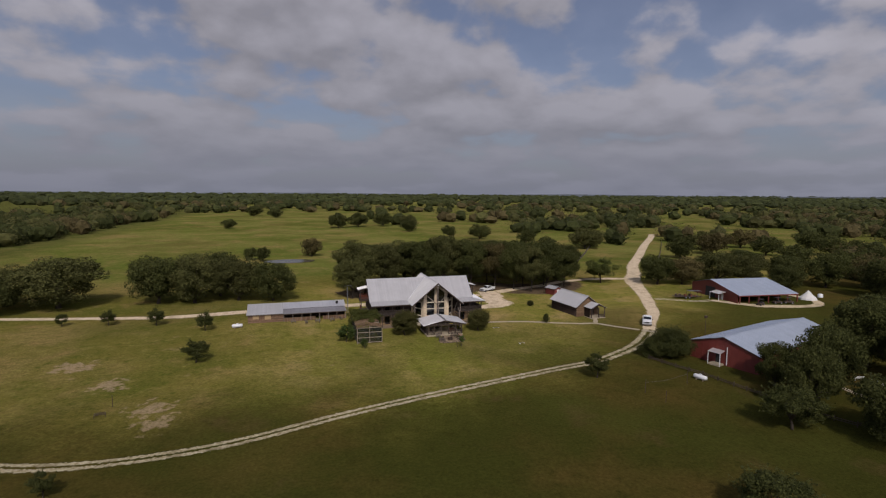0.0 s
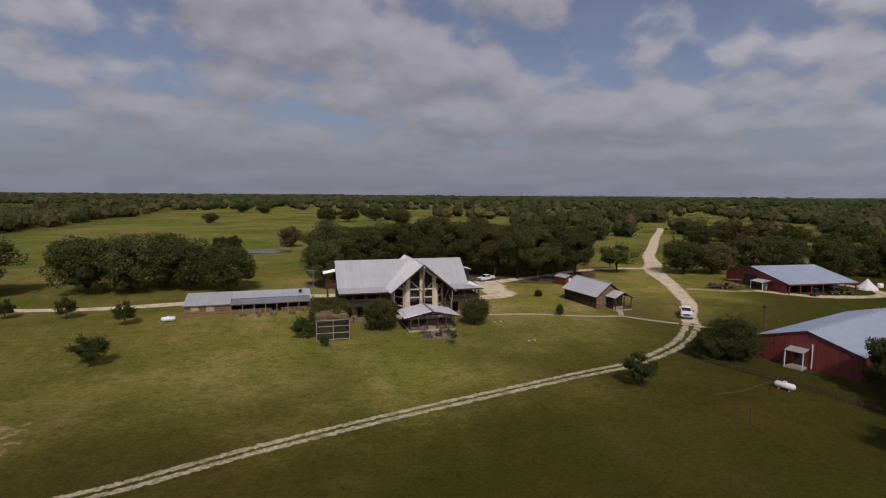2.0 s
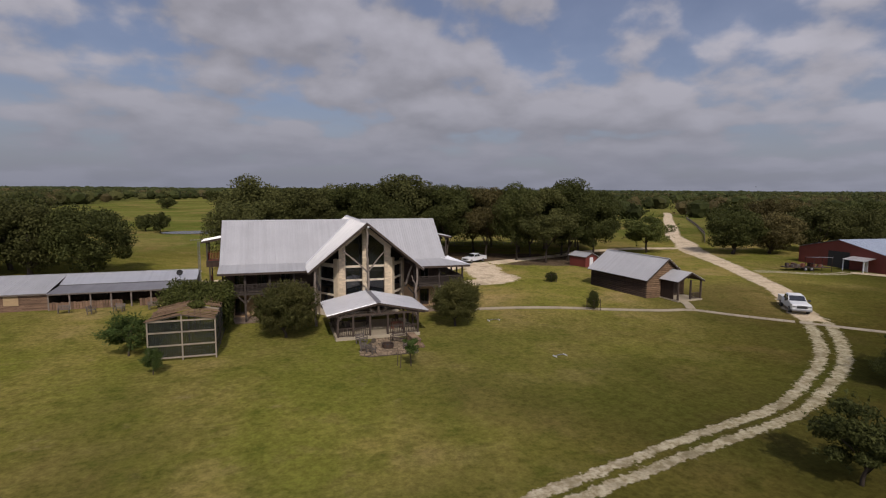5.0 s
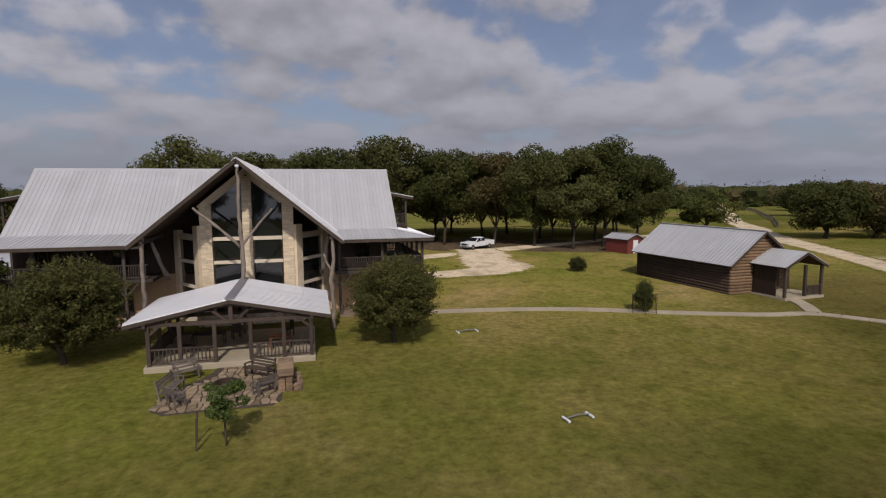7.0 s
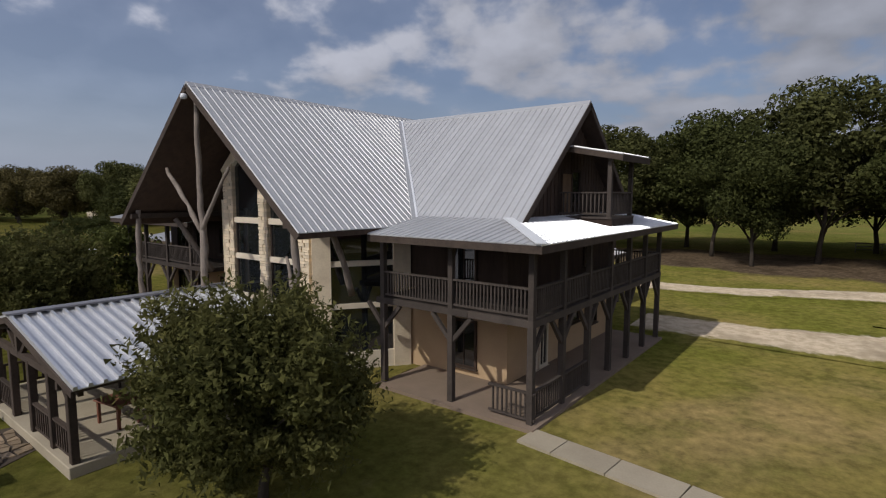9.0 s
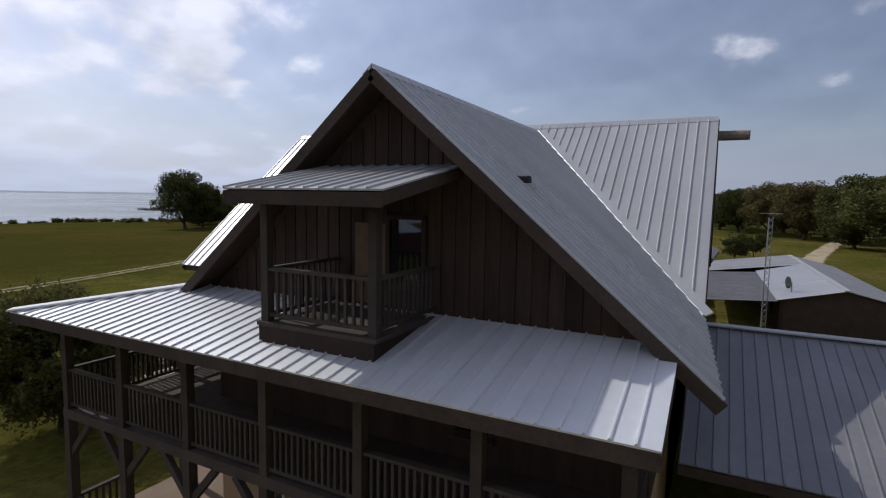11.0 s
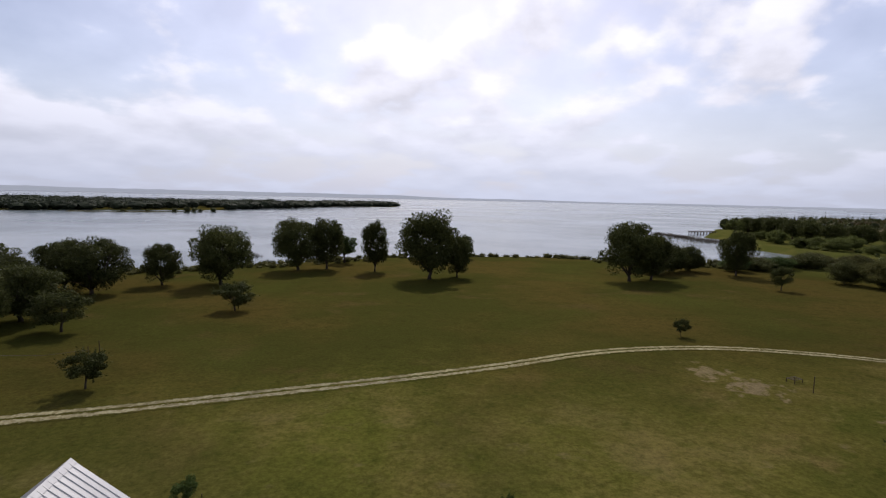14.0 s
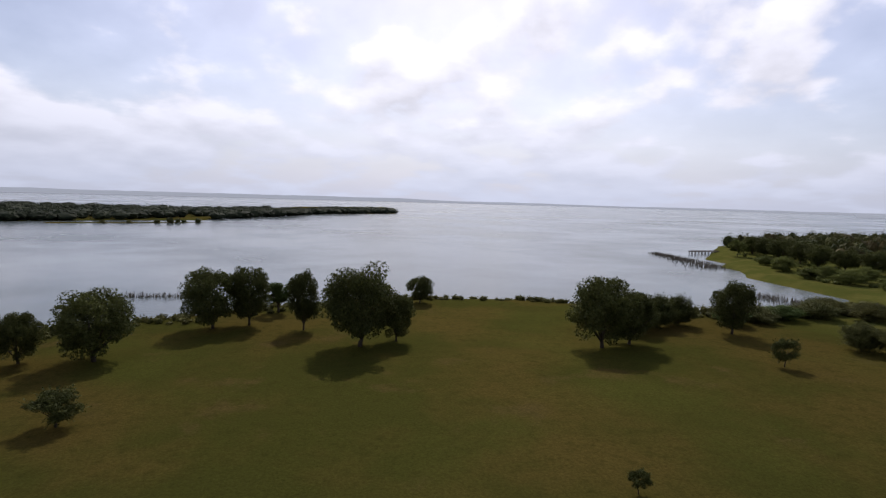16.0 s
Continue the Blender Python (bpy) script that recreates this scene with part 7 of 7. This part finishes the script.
cart(100.5, -9, 200, "dark utility cart parked by the open barn")
cart(107.3, -8.6, 170, "dark tractor-like cart under the open barn eave")
cart(111.0, -9.2, 150, "dark tractor-like cart under the open barn eave")
tl = thing("trailer", pose(86.5, 5.8, GZ, 0, 0, -15), "flat trailer piled with scrap beside the road", "trailer")
box("bed", -4, -1.1, .55, 4, 1.1, .7, M["dark_metal"], tl, bevel=.03)
for x in (-.6, .6):
    for y in (-1.2, 1.2):
        wheel(tl, x, y, .36, .24)
beam("tongue", (4, 0, .6), (5.4, 0, .5), .15, .12, M["dark_metal"], tl)
rj = random.Random(9)
for i in range(16):
    x, y = rj.uniform(-3.6, 3.4), rj.uniform(-.8, .8)
    jk = thing("scrap_crate", pose(86.5 + x * .966 + y * .26, 5.8 - x * .26 + y * .966, GZ + .7, 0, 0, rj.uniform(0, 90)), "rusty and grey scrap piece lying on the trailer", "scrap", "trailer load")
    box("crate", -.35, -.25, 0, .35, .25, rj.uniform(.2, .7), M[rj.choice(("clay", "grey_wood", "dark_metal", "dark_wood", "grey_wood"))], jk, bevel=.03)
cnp = thing("canopy", pose(88.0, 4.2, GZ, 0, 0, -15), "small grey canopy on dark posts by the trailer", "canopy")
panels([(-1.8, -1.3, 2.7), (1.8, -1.3, 2.7), (1.8, 1.3, 2.45), (-1.8, 1.3, 2.45)], M["roof_dull"], cnp)
for i in (-1.7, 1.7):
    for j in (-1.7, 1.7):
        beam("post", (i, j * .7, 0), (i, j * .7, 2.5), .07, .07, M["dark_wood"], cnp)
tn = thing("tent", pose(123, -5.5, GZ, 0, 0, 30), "white canvas bell tent on the grass", "tent")
v, f = lathe([(2.6, 0), (2.45, .5), (.9, 1.9), (.06, 2.9)], 10)
obj("canvas", v, f, M["tent"], tn)
beam("pole", (0, 0, 0), (0, 0, 3.1), .06, .06, M["wood"], tn, up=(0, 1, 0))
tn2 = thing("water_tank", pose(130, -4, GZ), "small pale plastic tank on the grass", "tank")
v, f = lathe([(.01, 1.2), (.5, 1.15), (.75, .95), (.8, .1), (.78, 0)], 16)
obj("tank", v, f, M["white"], tn2, smooth=True)


def lying_tank(x, y, yaw, r, L, label):
    t = thing("gas_tank", pose(x, y, ground_z(x, y), 0, 0, yaw), label, "tank")
    v, f = lathe([(.01, -L / 2 - r * .6), (r * .6, -L / 2 - r * .45), (r, -L / 2), (r, L / 2), (r * .6, L / 2 + r * .45), (.01, L / 2 + r * .6)], 16)
    obj("tank", [(c, a, b + r + .2) for a, b, c in v], f, M["white"], t, smooth=True)
    for s in (-1, 1):
        box("saddle", s * L * .3 - .08, -r * .7, 0, s * L * .3 + .08, r * .7, .4, M["concrete"], t)
    box("lid", -.2, -.15, 2 * r + .18, .2, .15, 2 * r + .36, M["white"], t, bevel=.03)


lying_tank(36.0, -56.8, -70, .4, 2.0, "white propane tank lying by the rail fence")
lying_tank(-46.4, 1.2, 5, .42, 2.0, "white propane tank on the lawn west of the shed")


# ---- fences, lawn things ----
def rail_fence(pts, label, h=1.1, rails=3, mt="grey_wood", step=2.6):
    fz = thing("fence", pose(0, 0, 0), label, "fence")
    for a, b in zip(pts, pts[1:]):
        a, b = Vector(a), Vector(b)
        n = max(1, round((b - a).length / step))
        for i in range(n):
            p, q = a.lerp(b, i / n), a.lerp(b, (i + 1) / n)
            zp, zq = ground_z(*p), ground_z(*q)
            beam("post", (*p, zp - .2), (*p, zp + h), .12, .12, M[mt], fz, up=(0, 1, 0))
            for k in range(rails):
                z = h * (.35 + .3 * k)
                beam("rail", (*p, zp + z), (*q, zq + z), .09, .12, M[mt], fz)


rail_fence([(34.8, -44.2), (36.4, -50), (38.2, -55), (39.3, -61), (40.2, -65.5), (40.4, -71), (44, -78.5), (52, -80)], "weathered grey split-rail fence along the barn yard", h=.95, rails=2, mt="wood")
rail_fence([(20, 60), (45, 62), (62, 66), (80, 74), (95, 88), (120, 122), (150, 165)], "far wooden rail fence along the pasture edge", h=1.2, rails=3)
rail_fence([(110, 55), (132, 78), (168, 121), (209, 172)], "far wooden rail fence along the gravel road", h=1.2, rails=3)
for x, y, lbl in ((28.4, -12.1, "wire guard cage round the dark shrub"), (33.2, 7.2, "wire guard cage round the small shrub")):
    cg = thing("wire_guard", pose(x, y, ground_z(x, y)), lbl, "guard")
    for k in range(6):
        a = k * math.pi / 3
        beam("stake", (.95 * math.cos(a), .95 * math.sin(a), 0), (.95 * math.cos(a), .95 * math.sin(a), 1.35), .035, .035, M["dark_metal"], cg, up=(0, 1, 0))
        b = a + math.pi / 3
        for z in (.15, .75, 1.3):
            beam("wire", (.95 * math.cos(a), .95 * math.sin(a), z), (.95 * math.cos(b), .95 * math.sin(b), z), .014, .014, M["dark_metal"], cg)
for x, y in ((.1, -26.6), (0, -25.9)):
    st = thing("stake", pose(x, y, ground_z(x, y) - .05, 2, 3), "thin brown stake beside the young tree", "stake", "tree stakes")
    beam("stake", (0, 0, 0), (0, 0, 1.3), .05, .05, M["wood"], st, up=(0, 1, 0))
for x, y, r, L in ((14.7, -27.6, 8, 1.15), (14.05, -13.9, 4, 1.3)):
    gp = thing("ground_pipe", pose(x, y, ground_z(x, y), 0, 0, r), "low grey pipe stand lying on the lawn", "pipe", "lawn pipes")
    v, f = tube([(-L / 2, 0, .12), (0, 0, .2), (L / 2, 0, .12)], [.03, .03, .03], 8)
    obj("bar", v, f, M["grey_metal"], gp)
    for s in (-1, 1):
        v, f = tube([(s * L / 2, -.25, .09), (s * L / 2, .25, .09)], [.055, .055], 10)
        obj("end_pipe", v, f, M["white"], gp)
for x, y, r in ((22.5, -59.5, 10), (32.3, -57.8, 10)):
    pp = thing("net_post", pose(x, y, ground_z(x, y)), "thin dark post of a lawn net", "post", "net posts")
    v, f = tube([(0, 0, -.2), (0, 0, 2.3)], [.045, .04], 8)
    obj("post", v, f, M["dark_metal"], pp)
beam_net = thing("net_rope", pose(0, 0, 0), "slack pale rope strung between the lawn posts", "rope")
v, f = tube([(22.5, -59.5, GZ + 1.4), (27, -58.7, GZ + 1.05), (32.3, -57.8, GZ + 1.4)], [.02, .02, .02], 6)
obj("rope", v, f, M["grey_wood"], beam_net)
wm = thing("yard_lamp", pose(60, -31.5, GZ), "dark yard light on a tall post by the barn", "lamp")
v, f = tube([(0, 0, -.2), (0, 0, 3.9)], [.07, .05], 8)
obj("pole", v, f, M["dark_metal"], wm)
box("lamp_head", -.35, -.25, 3.7, .35, .25, 4.25, M["dark_metal"], wm, bevel=.08)

# ---- fishing pier over the water ----
pier = thing("pier", pose(-282, -390, WZ - .9, 0, 0, 8), "small dark fishing pier standing in the lake", "pier")
for i in range(9):
    x = -12 + i * 3
    for y in (-1.2, 1.2):
        beam("pile", (x, y, -1.5), (x, y, 2.6), .35, .35, M["dark_wood"], pier, up=(0, 1, 0))
box("deck", -13, -1.6, 2.5, 13, 1.6, 2.9, M["dark_wood"], pier)
for y in (-1.5, 1.5):
    beam("rail", (-13, y, 3.35), (13, y, 3.35), .15, .15, M["dark_wood"], pier)


# white_seats by the barn yard path
for x, y, r in ((63.4, -64.6, 160), (64.4, -67.0, 110)):
    bench(x, y, r, "white painted garden bench by the barn yard path", mt="white", w=1.6)
walk_slabs([(57.5, -63), (56.7, -69.5), (56.3, -74), (55.5, -79)], 1.1)

# dry reeds standing in the shallows by the pier
rr5 = random.Random(8)
vs, fs = [], []
for k in range(2400):
    t = rr5.random()
    if k < 1700:
        x, y = -240 + 8 * t + rr5.gauss(0, 6) * (.4 + t), -386 + 90 * t + rr5.gauss(0, 4)
    elif k < 2200:
        x, y = -186 - 12 * t + rr5.gauss(0, 4), -216 + 34 * t + rr5.gauss(0, 4)
    else:
        x, y = 30 + 24 * t + rr5.gauss(0, 1), -207 + rr5.gauss(0, 1)
    if y > shore(x) + 4:
        continue
    h, w, a = rr5.uniform(.7, 2.2), rr5.uniform(.1, .22), rr5.uniform(0, 3.14)
    c, s_ = math.cos(a) * w, math.sin(a) * w
    lx, ly = rr5.gauss(0, .25), rr5.gauss(0, .25)
    o = len(vs)
    vs += [(x - c, y - s_, WZ - .3), (x + c, y + s_, WZ - .3), (x - s_, y + c, WZ - .3), (x + lx, y + ly, WZ + h)]
    fs += [(o, o + 1, o + 3), (o + 1, o + 2, o + 3), (o + 2, o, o + 3)]
tagged(obj("reeds", vs, fs, M["reed"]), "dry brown reeds in the shallow water by the pier", "reeds", kind="stuff")

# small posts and a low dark frame on the lawn (bare earth is in the turf)
fr = thing("low_frame", pose(-61.2, -46.8, ground_z(-61.2, -46.8), 0, 0, 15), "low dark metal fire grate standing on the lawn", "grate")
for a in (-.7, .7):
    for b in (-.5, .5):
        beam("leg", (a, b, -.05), (a, b, .45), .06, .06, M["dark_metal"], fr, up=(0, 1, 0))
    beam("rail", (a, -.5, .45), (a, .5, .45), .05, .05, M["dark_metal"], fr)
for b in (-.5, -.25, 0, .25, .5):
    beam("bar", (-.7, b, .47), (.7, b, .47), .04, .04, M["dark_metal"], fr)
for x, y in ((-60.5, -43.3), (23.2, -63.7)):
    p1 = thing("lawn_post", pose(x, y, ground_z(x, y)), "thin dark metal post standing on the lawn", "post", "lawn posts")
    v, f = tube([(0, 0, -.2), (0, 0, 1.9)], [.05, .045], 8)
    obj("post", v, f, M["dark_metal"], p1)
